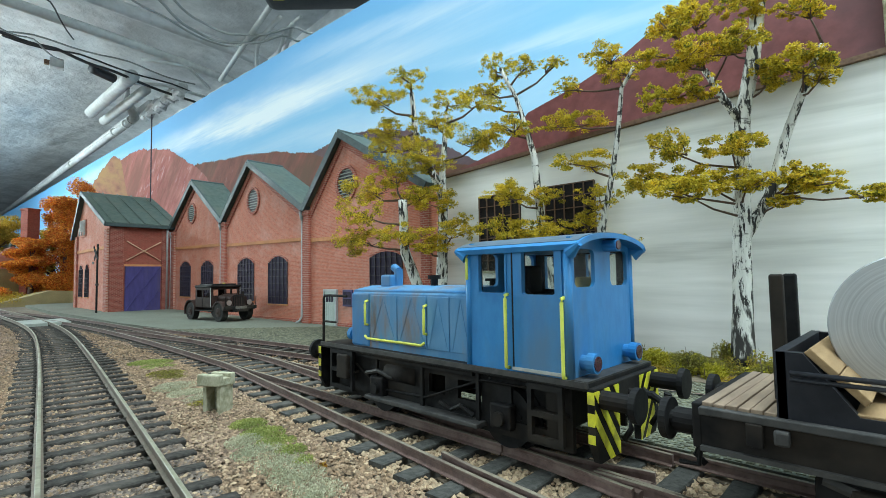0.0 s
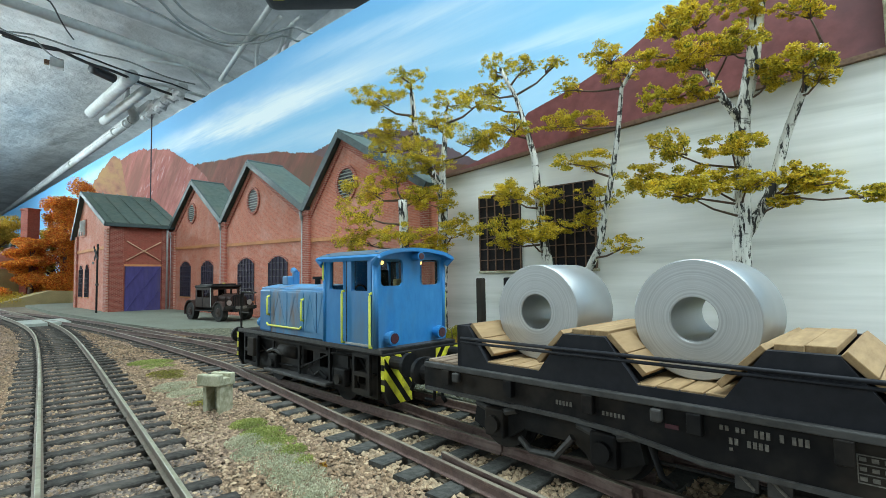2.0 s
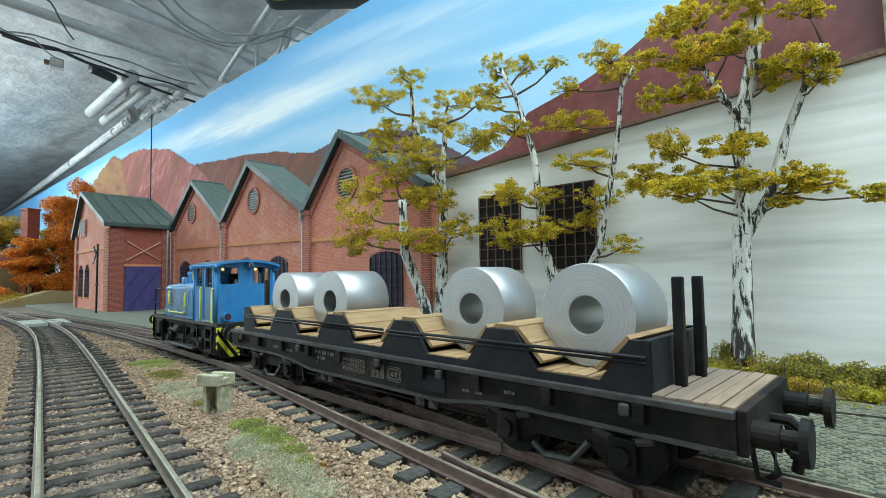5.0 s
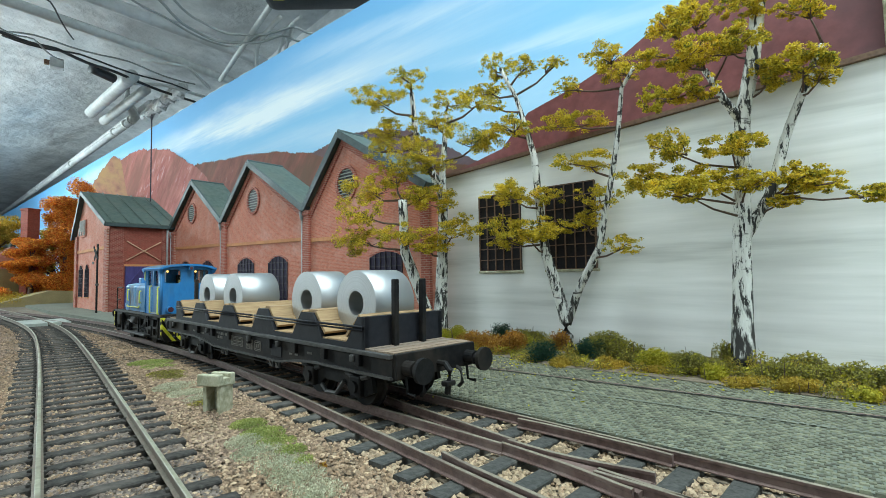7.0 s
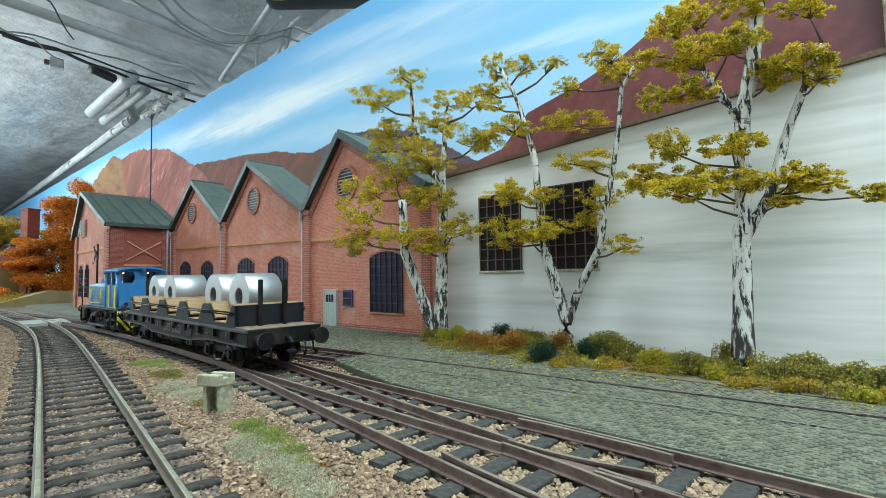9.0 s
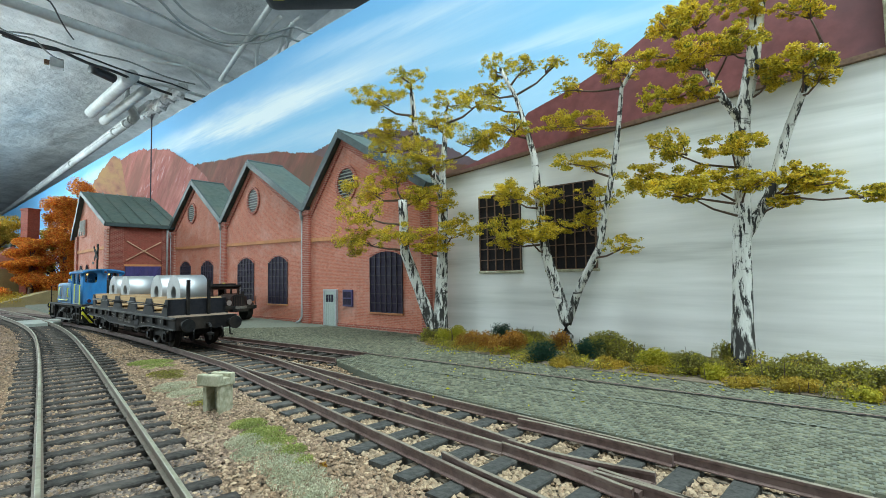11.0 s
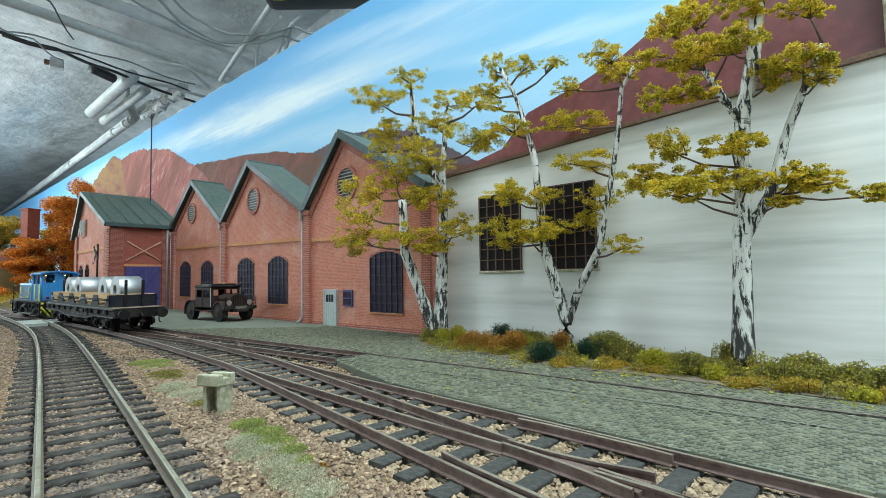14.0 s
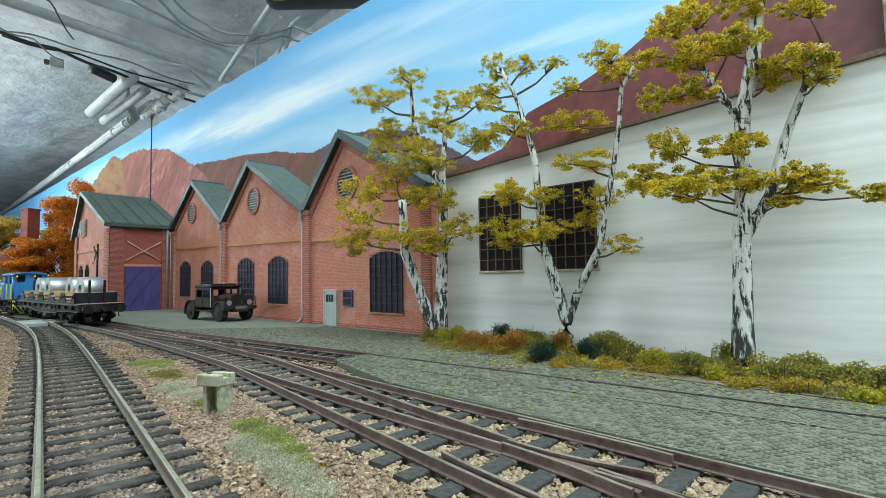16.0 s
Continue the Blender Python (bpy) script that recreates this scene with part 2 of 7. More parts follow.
ROOF_EDGE = surface("dark_roof_edge", (0.03, 0.05, 0.052), (0.06, 0.09, 0.09), 0.6, 0.1, 300, 50)
BLUE = surface("blue_loco_paint", (0.016, 0.18, 0.47), (0.036, 0.25, 0.56), 0.42, 0, 350, 60, (0.075, 0.18, 0.31), 0.18, (1, 1, 0.45))
BLUE_WORN = surface("worn_blue_hood_paint", (0.05, 0.21, 0.42), (0.12, 0.29, 0.48), 0.5, 0, 300, 150, (0.17, 0.125, 0.105), 0.4, (1, 1, 0.28))
BLACK = matt(surface("sooty_black", (0.005, 0.005, 0.006), (0.015, 0.015, 0.015), 0.65, 0, 500, 70, (0.032, 0.026, 0.020), 0.2))
GREY_BLACK = matt(surface("weathered_dark_grey", (0.004, 0.004, 0.005), (0.012, 0.011, 0.011), 0.7, 0, 400, 50, (0.040, 0.032, 0.025), 0.2))
CRADLE = matt(surface("dark_grey_cradle", (0.012, 0.013, 0.017), (0.022, 0.023, 0.029), 0.55, 0, 500, 60, (0.028, 0.028, 0.032), 0.1))
EDGE = surface("scuffed_edge", (0.025, 0.025, 0.025), (0.07, 0.066, 0.062), 0.65, 0.2, 500, 80, (0.07, 0.07, 0.07))
YELLOW = surface("yellow_paint", (0.62, 0.68, 0.08), (0.76, 0.80, 0.14), 0.5, 0, 400, 80, (0.55, 0.56, 0.10), 0.1)
HAZARD = surface("hazard_yellow", (0.58, 0.54, 0.02), (0.76, 0.72, 0.05), 0.5, 0, 500, 220, (0.20, 0.15, 0.05), 0.2)
WOOD = surface("plank_wood", (0.22, 0.135, 0.06), (0.38, 0.25, 0.125), 0.75, 0, 900, 90, (0.30, 0.195, 0.10), 0.3, (1, 0.15, 1), each=0.3)
DECK = surface("old_deck_planks", (0.16, 0.11, 0.075), (0.29, 0.21, 0.145), 0.85, 0, 600, 80, (0.17, 0.13, 0.10), 0.4, (1, 0.15, 1), each=0.25)
ALU = coil_of()
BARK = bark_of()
TWIG = surface("dark_twig", (0.08, 0.05, 0.035), (0.17, 0.11, 0.08), 0.85)
LEAF_Y = leaf("birch_leaf", [(0.0, (0.26, 0.19, 0.015)), (0.3, (0.56, 0.42, 0.025)), (0.7, (0.82, 0.60, 0.045)), (1.0, (0.90, 0.73, 0.12))])
LEAF_G = leaf("green_leaf", [(0.0, (0.08, 0.11, 0.015)), (0.5, (0.20, 0.22, 0.03)), (1.0, (0.34, 0.33, 0.06))])
LEAF_OLIVE = leaf("olive_leaf", [(0.0, (0.13, 0.12, 0.035)), (0.6, (0.28, 0.25, 0.06)), (1.0, (0.46, 0.40, 0.09))])
LEAF_LIME = leaf("lime_leaf", [(0.0, (0.25, 0.24, 0.015)), (0.6, (0.50, 0.44, 0.03)), (1.0, (0.66, 0.56, 0.08))])
LEAF_RUST = leaf("rust_leaf", [(0.0, (0.22, 0.08, 0.015)), (0.6, (0.48, 0.22, 0.03)), (1.0, (0.62, 0.36, 0.06))])
LEAF_TEAL = leaf("teal_leaf", [(0.0, (0.008, 0.035, 0.025)), (0.7, (0.02, 0.075, 0.05)), (1.0, (0.06, 0.13, 0.06))])
LEAF_ORANGE = leaf("orange_leaf", [(0.0, (0.42, 0.09, 0.02)), (0.5, (0.80, 0.25, 0.03)), (1.0, (0.90, 0.50, 0.08))])
LEAF_GOLD = leaf("gold_leaf", [(0.0, (0.26, 0.17, 0.02)), (0.5, (0.50, 0.34, 0.04)), (1.0, (0.64, 0.46, 0.08))])
GRASS = leaf("pale_grass", [(0.0, (0.22, 0.26, 0.07)), (0.5, (0.36, 0.40, 0.12)), (1.0, (0.48, 0.50, 0.22))])
GRASS_GREY = leaf("bleached_moss", [(0.0, (0.36, 0.35, 0.26)), (0.5, (0.56, 0.54, 0.43)), (1.0, (0.70, 0.68, 0.57))])
SKY = sky_of()
PLASTER = plaster_of()
RED_ROOF = surface("oxide_red_board", (0.135, 0.034, 0.034), (0.215, 0.064, 0.064), 0.45, 0, 220, 22, (0.10, 0.032, 0.036), 0.2)
TRIM = surface("brown_trim", (0.12, 0.07, 0.045), (0.22, 0.13, 0.08), 0.7)
IRON = matt(surface("window_iron", (0.035, 0.03, 0.04), (0.07, 0.06, 0.075), 0.6, 0.2))
# Near-black colour that paints the shade in openings and the flangeway.
HOLLOW_SHADE = matt(surface("hollow_shade", (0.012, 0.010, 0.012), (0.022, 0.018, 0.02), 0.5))
PANE = surface("dark_window_pane", (0.035, 0.028, 0.05), (0.06, 0.05, 0.08), 0.18, 0, 200, 60)
PURPLE = surface("violet_gate_paint", (0.030, 0.024, 0.11), (0.055, 0.045, 0.18), 0.6, 0, 300, 60, (0.07, 0.055, 0.12), 0.3, (1, 1, 0.3))
PALE_BRICK = surface("pale_tie_bar", (0.50, 0.28, 0.18), (0.60, 0.36, 0.24), 0.8)
PALE_DOOR = surface("pale_grey_door_paint", (0.40, 0.47, 0.44), (0.50, 0.56, 0.52), 0.6)
ZINC = surface("grey_zinc_pipe", (0.38, 0.39, 0.40), (0.50, 0.51, 0.52), 0.5, 0.3)
CONCRETE = surface("mossy_concrete", (0.30, 0.29, 0.19), (0.56, 0.54, 0.40), 0.9, 0, 600, 180, (0.20, 0.20, 0.11), 0.9)
GLOW = glow_of("warm_cab_bulb", (1.0, 0.62, 0.16), 2.2)
SLAB = surface("grey_slab", (0.27, 0.30, 0.265), (0.37, 0.395, 0.35), 0.85, 0, 300, 50)
CEILING = surface("rough_white_ceiling", (0.46, 0.48, 0.49), (0.72, 0.73, 0.74), 0.42, 0, 34, 7, (0.44, 0.45, 0.46), 0.8, deep=0.006)
PIPE = surface("pale_conduit", (0.50, 0.52, 0.52), (0.62, 0.64, 0.63), 0.45, 0, 150, 30)
CABLE = surface("black_cable", (0.02, 0.02, 0.022), (0.04, 0.04, 0.045), 0.5)
CABLE_GREY = surface("grey_cable", (0.24, 0.26, 0.26), (0.34, 0.36, 0.35), 0.5)
TRUCK_BODY = matt(surface("dark_brown_truck_paint", (0.022, 0.012, 0.010), (0.040, 0.022, 0.019), 0.45, 0, 300, 60, (0.06, 0.045, 0.038)))
TYRE = matt(surface("tyre_rubber", (0.018, 0.018, 0.018), (0.045, 0.043, 0.04), 0.8))
LETTER = surface("pale_lettering", (0.08, 0.074, 0.062), (0.20, 0.185, 0.16), 0.7, 0, 1600, 200)
ROOF_GRIME = surface("grimy_roof_paint", (0.055, 0.10, 0.15), (0.10, 0.14, 0.18), 0.6, 0, 300, 60, (0.13, 0.15, 0.16), 0.1)
LIGHT_GREY = surface("light_grey_roof_paint", (0.34, 0.36, 0.35), (0.46, 0.48, 0.46), 0.6)
RED_LENS = surface("red_lens", (0.05, 0.02, 0.03), (0.10, 0.04, 0.05), 0.2)
CHROME = surface("dull_chrome", (0.5, 0.5, 0.5), (0.62, 0.62, 0.62), 0.3, 0.8)
GLASS = glass_of("cab_glass", (0.86, 0.90, 0.88), 0.06)
GLASS.node_tree.nodes["Principled BSDF"].inputs["Transmission Weight"].default_value = 1.0
PINK_ROOF = surface("pale_red_tiles", (0.42, 0.17, 0.13), (0.52, 0.24, 0.19), 0.8, 0, 300, 40, (0.48, 0.28, 0.23), 0.4, (0.2, 1, 1))
OCHRE_WALL = surface("ochre_wall", (0.30, 0.24, 0.11), (0.40, 0.33, 0.17), 0.85)


# ---- mesh helpers (millimetres) ----
def part(name, bm, material, parent=None, label="", smooth=False):
    for v in bm.verts:
        v.co *= MM
    bmesh.ops.recalc_face_normals(bm, faces=bm.faces)
    me = bpy.data.meshes.new(name)
    bm.to_mesh(me)
    bm.free()
    for mat in (material if isinstance(material, (list, tuple)) else [material]):
        me.materials.append(mat)
    if smooth:
        me.shade_smooth()
    ob = new(name, me)
    ob.parent = parent
    return tagged(ob, label)


def raw(name, verts, faces, material, parent=None, label="", smooth=False):
    me = bpy.data.meshes.new(name)
    me.from_pydata((np.asarray(verts) * MM).tolist(), [], faces if isinstance(faces, list) else faces.tolist())
    me.materials.append(material)
    if smooth:
        me.shade_smooth()
    ob = new(name, me)
    ob.parent = parent
    return tagged(ob, label)


def thing(name, m, label, category, group="", kind=""):
    ob = new(name)
    ob.matrix_world = m
    ob.empty_display_size = 0.01
    return tagged(ob, label, category, group, kind)


def mm_pose(x, y, z, rx=0, ry=0, rz=0):
    return pose(x * MM, y * MM, z * MM, rx, ry, rz)


def box(bm, x0, x1, y0, y1, z0, z1, bev=0.0, m=None):
    c = Matrix.Translation(((x0 + x1) / 2, (y0 + y1) / 2, (z0 + z1) / 2)) @ Matrix.Diagonal((x1 - x0, y1 - y0, z1 - z0, 1))
    vs = bmesh.ops.create_cube(bm, size=1, matrix=(m @ c) if m else c)["verts"]
    if bev:
        es = list({e for v in vs for e in v.link_edges})
        bmesh.ops.bevel(bm, geom=es, offset=bev, segments=2, affect="EDGES", profile=0.5)
    return bm


def rod(bm, a, b, r, seg=8, r2=None):
    a, b = Vector(a), Vector(b)
    d = b - a
    m = Matrix.Translation((a + b) / 2) @ d.to_track_quat("Z", "Y").to_matrix().to_4x4()
    bmesh.ops.create_cone(bm, cap_ends=True, segments=seg, radius1=r, radius2=r if r2 is None else r2, depth=d.length, matrix=m)
    return bm


def sweep(bm, pts, radii, seg=7):
    """A tapering tube through pts."""
    rings, pts = [], [Vector(p) for p in pts]
    for i, p in enumerate(pts):
        d = (pts[min(i + 1, len(pts) - 1)] - pts[max(i - 1, 0)]).normalized()
        q = d.to_track_quat("Z", "Y")
        r = radii[i] if isinstance(radii, (list, tuple)) else radii
        rings.append([bm.verts.new(p + q @ Vector((r * math.cos(k * math.tau / seg), r * math.sin(k * math.tau / seg), 0))) for k in range(seg)])
    for a, b in zip(rings, rings[1:]):
        for k in range(seg):
            bm.faces.new((a[k], a[(k + 1) % seg], b[(k + 1) % seg], b[k]))
    bm.faces.new(rings[0][::-1])
    bm.faces.new(rings[-1])
    return bm


def prism(bm, outline, axis, a, b):
    """An outline in two axes, drawn out along the third (axis) from a to b."""
    def at(u, v, w):
        return {"x": (w, u, v), "y": (u, w, v), "z": (u, v, w)}[axis]
    lo = [bm.verts.new(at(u, v, a)) for u, v in outline]
    hi = [bm.verts.new(at(u, v, b)) for u, v in outline]
    n = len(outline)
    bm.faces.new(lo)
    bm.faces.new(hi[::-1])
    for i in range(n):
        bm.faces.new((lo[i], lo[(i + 1) % n], hi[(i + 1) % n], hi[i]))
    return bm


def B():
    return bmesh.new()


# ---- the lie of the tracks: s along the main line's straight, n across it, both at 45 degrees to the world ----
Q = math.sqrt(0.5)


def sn(s, n):
    return (-Q * s + Q * n, Q * s + Q * n)


def main_n(s):
    return 82.7 - max(0.0, s - 250.0) ** 2 / 5200.0


RISE = 0.0088


def climb(x, y):
    """The baseboard climbs gently to the west: where a point of the level plan comes to lie."""
    k = 31.97 / (31.97 - RISE * min(0.0, x))
    return k * x, k * y, 31.97 * (1 - k)


def settle(ob):
    """Lay a piece of the level plan, and all its parts, on the climbing baseboard."""
    for o in (ob, *ob.children_recursive):
        if o.type != "MESH":
            continue
        p = o.matrix_basis.translation
        if p.length > 1e-9:
            x, y, z = climb(p.x / MM, p.y / MM)
            o.matrix_basis.translation = Vector((x * MM, y * MM, p.z + z * MM))
            continue
        co = np.empty(len(o.data.vertices) * 3)
        o.data.vertices.foreach_get("co", co)
        co = co.reshape(-1, 3)
        k = 0.03197 / (0.03197 - RISE * np.minimum(0.0, co[:, 0]))
        co[:, 0] *= k
        co[:, 1] *= k
        co[:, 2] += 0.03197 * (1 - k)
        o.data.vertices.foreach_set("co", co.ravel())
        o.data.update()


def branch_n(s):
    u = max(0.0, 210.0 - s)
    return 82.7 - (0.00150 * u * u if u < 35 else 1.84 + 0.105 * (u - 35))


LEFT_S = [-60, 87, 172, 233, 294, 356, 429, 500, 560, 650, 750, 850, 950, 1100]
LEFT_N = [2.5, 17.0, 24.7, 30.4, 35.4, 40.3, 44.3, 45.0, 43.5, 39.5, 33.5, 26.0, 14.0, -20.0]


def left_n(s):
    return sum(float(np.interp(s + k, LEFT_S, LEFT_N)) for k in (-40, -20, 0, 20, 40)) / 5


def line_main(a=-70, b=1100, step=8):
    return [sn(s, main_n(s)) for s in np.arange(a, b, step)]


def line_branch(a=-60, b=205, step=8):
    return [sn(s, branch_n(s)) for s in np.arange(a, b, step)]


def line_left(a=-60, b=900, step=8):
    return [sn(s, left_n(s)) for s in np.arange(a, b, step)]


def line_siding():
    return [(-39 - 0.8 * t, 203 + 0.6 * t) for t in np.arange(0, 232, 8)]


def offset_line(pts, off):
    """The line that runs off millimetres to the left of pts."""
    out = []
    for i, p in enumerate(pts):
        a, b = Vector(pts[max(i - 1, 0)]), Vector(pts[min(i + 1, len(pts) - 1)])
        d = (b - a).normalized()
        out.append((p[0] - d.y * off, p[1] + d.x * off))
    return out


RAIL_PROFILE = [(-0.8, -2.05), (0.8, -2.05), (0.8, -1.85), (0.22, -1.65), (0.22, -0.7), (0.38, -0.55), (0.38, -0.08), (0.30, 0.0),
                (-0.30, 0.0), (-0.38, -0.08), (-0.38, -0.55), (-0.22, -0.7), (-0.22, -1.65), (-0.8, -1.85)]


def rail_part(pts, parent, name="rail", label="", z=0.0, mats=None):
    bm, rings = B(), []
    for i, p in enumerate(pts):
        a, b = Vector(pts[max(i - 1, 0)]), Vector(pts[min(i + 1, len(pts) - 1)])
        d = (b - a).normalized()
        rings.append([bm.verts.new((p[0] - d.y * u, p[1] + d.x * u, v + z)) for u, v in RAIL_PROFILE])
    n = len(RAIL_PROFILE)
    for a, b in zip(rings, rings[1:]):
        for k in range(n):
            f = bm.faces.new((a[k], a[(k + 1) % n], b[(k + 1) % n], b[k]))
            f.material_index = 1 if k in (6, 7, 8) else 0
    bm.faces.new(rings[0])
    bm.faces.new(rings[-1][::-1])
    return part(name, bm, mats or [RAIL, RAIL_HEAD], parent, label)


TIE_MESH = {}


def tie_mesh(length, half=1.5, mat=None, form=0):
    """A sleeper with worn, uneven edges and the chairs that hold the rails."""
    key = (round(length), half, form)
    if key not in TIE_MESH:
        r, L = random.Random(40 + form), key[0] / 2
        bm = B()
        xs = np.linspace(-L, L, 9)
        rings = []
        for y in xs:
            w0, w1, h = half * r.uniform(0.9, 1.06), half * r.uniform(0.9, 1.06), -2.12 + r.uniform(-0.14, 0.06)
            y += r.uniform(-0.25, 0.25)
            rings.append([bm.verts.new(p) for p in ((-w0, y, -4.4), (-w0, y, h - 0.25), (-w0 + 0.22, y, h), (w1 - 0.22, y, h), (w1, y, h - 0.25), (w1, y, -4.4))])
        for p, q in zip(rings, rings[1:]):
            for k in range(5):
                bm.faces.new((p[k], p[k + 1], q[k + 1], q[k]))
        bm.faces.new(rings[0][::-1])
        bm.faces.new(rings[-1])
        if mat is None:
            for side in (-8.7, 8.7):
                for k in (-1.25, 1.25):
                    box(bm, -0.55, 0.55, side + k * 0.86 - 0.3, side + k * 0.86 + 0.3, -2.2, -1.75)
        bmesh.ops.recalc_face_normals(bm, faces=bm.faces)
        for v in bm.verts:
            v.co *= MM
        me = bpy.data.meshes.new("tie")
        bm.to_mesh(me)
        bm.free()
        me.materials.append(mat or TIE)
        TIE_MESH[key] = me
    return TIE_MESH[key]


def lay_ties(pts, parent, pitch=8.9, length=31.0, wanted=lambda p: True):
    run, rng = 0.0, random.Random(5)
    for a, b in zip(pts, pts[1:]):
        a, b = Vector(a), Vector(b)
        L = (b - a).length
        while run < L:
            p = a.lerp(b, run / L)
            run += pitch
            if not wanted(p):
                continue
            ob = new("tie", tie_mesh(length + rng.choice((-1, 0, 0, 1)), form=rng.randrange(4)))
            ang = math.degrees(math.atan2(b.y - a.y, b.x - a.x))
            ob.matrix_world = mm_pose(p.x, p.y, rng.uniform(-0.2, 0.05), rng.uniform(-0.4, 0.4), 0, ang + rng.uniform(-1.6, 1.6))
            ob.parent = parent
        run -= L


HOME = Matrix.Identity(4)
left_track = thing("railway_track", HOME, "rusty rails on dark sleepers in brown ballast", "track", kind="structure")
pts = line_left()
for o in (-8.7, 8.7):
    rail_part(offset_line(pts, o), left_track, label="khaki rail with a worn head", mats=[RAIL_KHAKI, RAIL_WORN])
lay_ties(line_left(-60, 640), left_track)

main_track = thing("railway_track", HOME, "brown rusty main track with a turnout, on dark sleepers", "track", kind="structure")


def smooth_run(knots, step=3.0):
    """A gently bending line through (s, n) knots."""
    ss = np.arange(knots[0][0], knots[-1][0] - 0.01, -step)
    ks, ns = [k[0] for k in knots][::-1], [k[1] for k in knots][::-1]
    return [sn(q, sum(float(np.interp(q + d, ks, ns)) for d in (-3, 0, 3)) / 3) for q in ss]


def turnout():
    """The main line's rails, the branch that leaves them towards the viewer, the crossing nose with its wing rails, and the check rails."""
    rail_part(offset_line(line_main(), -8.7), main_track)
    rail_part(offset_line(line_main(59, 1100), 8.7), main_track, label="straight rail up to the crossing nose")
    far = offset_line(line_branch(59, 206, 6), -8.7)
    rail_part(far, main_track, label="curved closure rail")
    rail_part(offset_line(line_branch(-60, 206, 6), 8.7), main_track, label="curved outer rail of the branch")
    # the wing rails bend away past the knuckle
    rail_part(smooth_run([(59.5, 74.6), (50, 74.0), (44, 73.4), (38, 72.5), (31.5, 71.2)]), main_track, "wing_rail")
    rail_part(smooth_run([(59.5, 76.8), (52, 76.3), (46, 76.9), (39, 78.3), (32, 80.2)]), main_track, "wing_rail")
    # the nose: both rails run on from one point
    rail_part([sn(q, 74.0) for q in np.arange(40, -70, -6)], main_track, "nose_rail")
    rail_part([sn(q, branch_n(q) + 8.7 + 0.02 * (40 - q)) for q in np.arange(40, -60, -6)], main_track, "nose_rail")
    bm = prism(B(), [sn(58, 75.0), sn(58, 76.4), sn(44, 76.7), sn(32, 77.6), sn(32, 72.2), sn(44, 73.6)], "z", -1.9, -0.75)
    part("crossing_plate", bm, RAIL, main_track, "rust brown cast plate under the crossing nose")
    # check rails with flared ends
    rail_part(smooth_run([(66, 88.6), (61, 89.4), (36, 89.4), (31, 88.4)]), main_track, "check_rail", z=0.2)
    rail_part(smooth_run([(64, 63.4), (60, 62.0), (30, 58.85), (24, 59.4)]), main_track, "check_rail", z=0.2)


turnout()


def turnout_ties():
    r = random.Random(15)
    for s in np.arange(-66, 203, 8.8):
        lo, hi = branch_n(s) - 15.5, main_n(s) + 14.5
        ob = new("tie", tie_mesh(hi - lo, 1.9, TIE_GREY))
        x, y = sn(s, (lo + hi) / 2)
        ob.matrix_world = mm_pose(x, y, r.uniform(-0.15, 0.05), 0, 0, 135 + 1.5 + r.uniform(-1, 1))
        ob.parent = main_track


turnout_ties()
lay_ties(line_main(203, 800), main_track)

siding = thing("railway_track", HOME, "rusty siding track that runs into the cobbled yard", "track", kind="structure")
pts = line_siding()
for o in (-8.4, 8.4):
    rail_part(offset_line(pts, o), siding)
lay_ties(pts[:21], siding, length=24)

# ---- ground ----
rng = random.Random(11)


def ground_sheet():
    """One rolling sheet of ballast that carries the whole layout."""
    n = 150
    gx = np.concatenate([np.linspace(-3000, -420, 20), np.linspace(-400, 300, n), np.linspace(330, 2500, 12)])
    gy = np.concatenate([np.linspace(-1200, 20, 8), np.linspace(30, 640, n), np.linspace(680, 4200, 20)])
    verts, faces = [], []
    for y in gy:
        for x in gx:
            z = -3.75 + 0.4 * noise.noise(Vector((x * 0.05, y * 0.05, 0))) + 0.25 * noise.noise(Vector((x * 0.3, y * 0.3, 3)))
            verts.append((x, y, z))
    w = len(gx)
    for j in range(len(gy) - 1):
        for i in range(w - 1):
            x, y = gx[i], gy[j]
            if -420 < 0.667 * x + 0.745 * y < 400 and -3400 < 0.745 * x - 0.667 * y < 1600:
                faces.append((j * w + i, j * w + i + 1, (j + 1) * w + i + 1, (j + 1) * w + i))
    return raw("ground", verts, faces, SOIL, smooth=True)


ground = tagged(ground_sheet(), "brown ballast and earth under the tracks", "ground", kind="structure")

STONE_V = np.array([(1, 0, 0), (0.3, 0.9, 0.1), (-0.8, 0.5, 0), (-0.7, -0.6, 0.1), (0.35, -0.9, 0), (0.3, 0.2, 0.7), (-0.35, -0.15, 0.75), (0, 0, -0.5)])
STONE_F = np.array([(0, 1, 5), (1, 2, 6), (1, 6, 5), (2, 3, 6), (3, 4, 6), (4, 5, 6), (4, 0, 5), (1, 0, 7), (2, 1, 7), (3, 2, 7), (4, 3, 7), (0, 4, 7)])


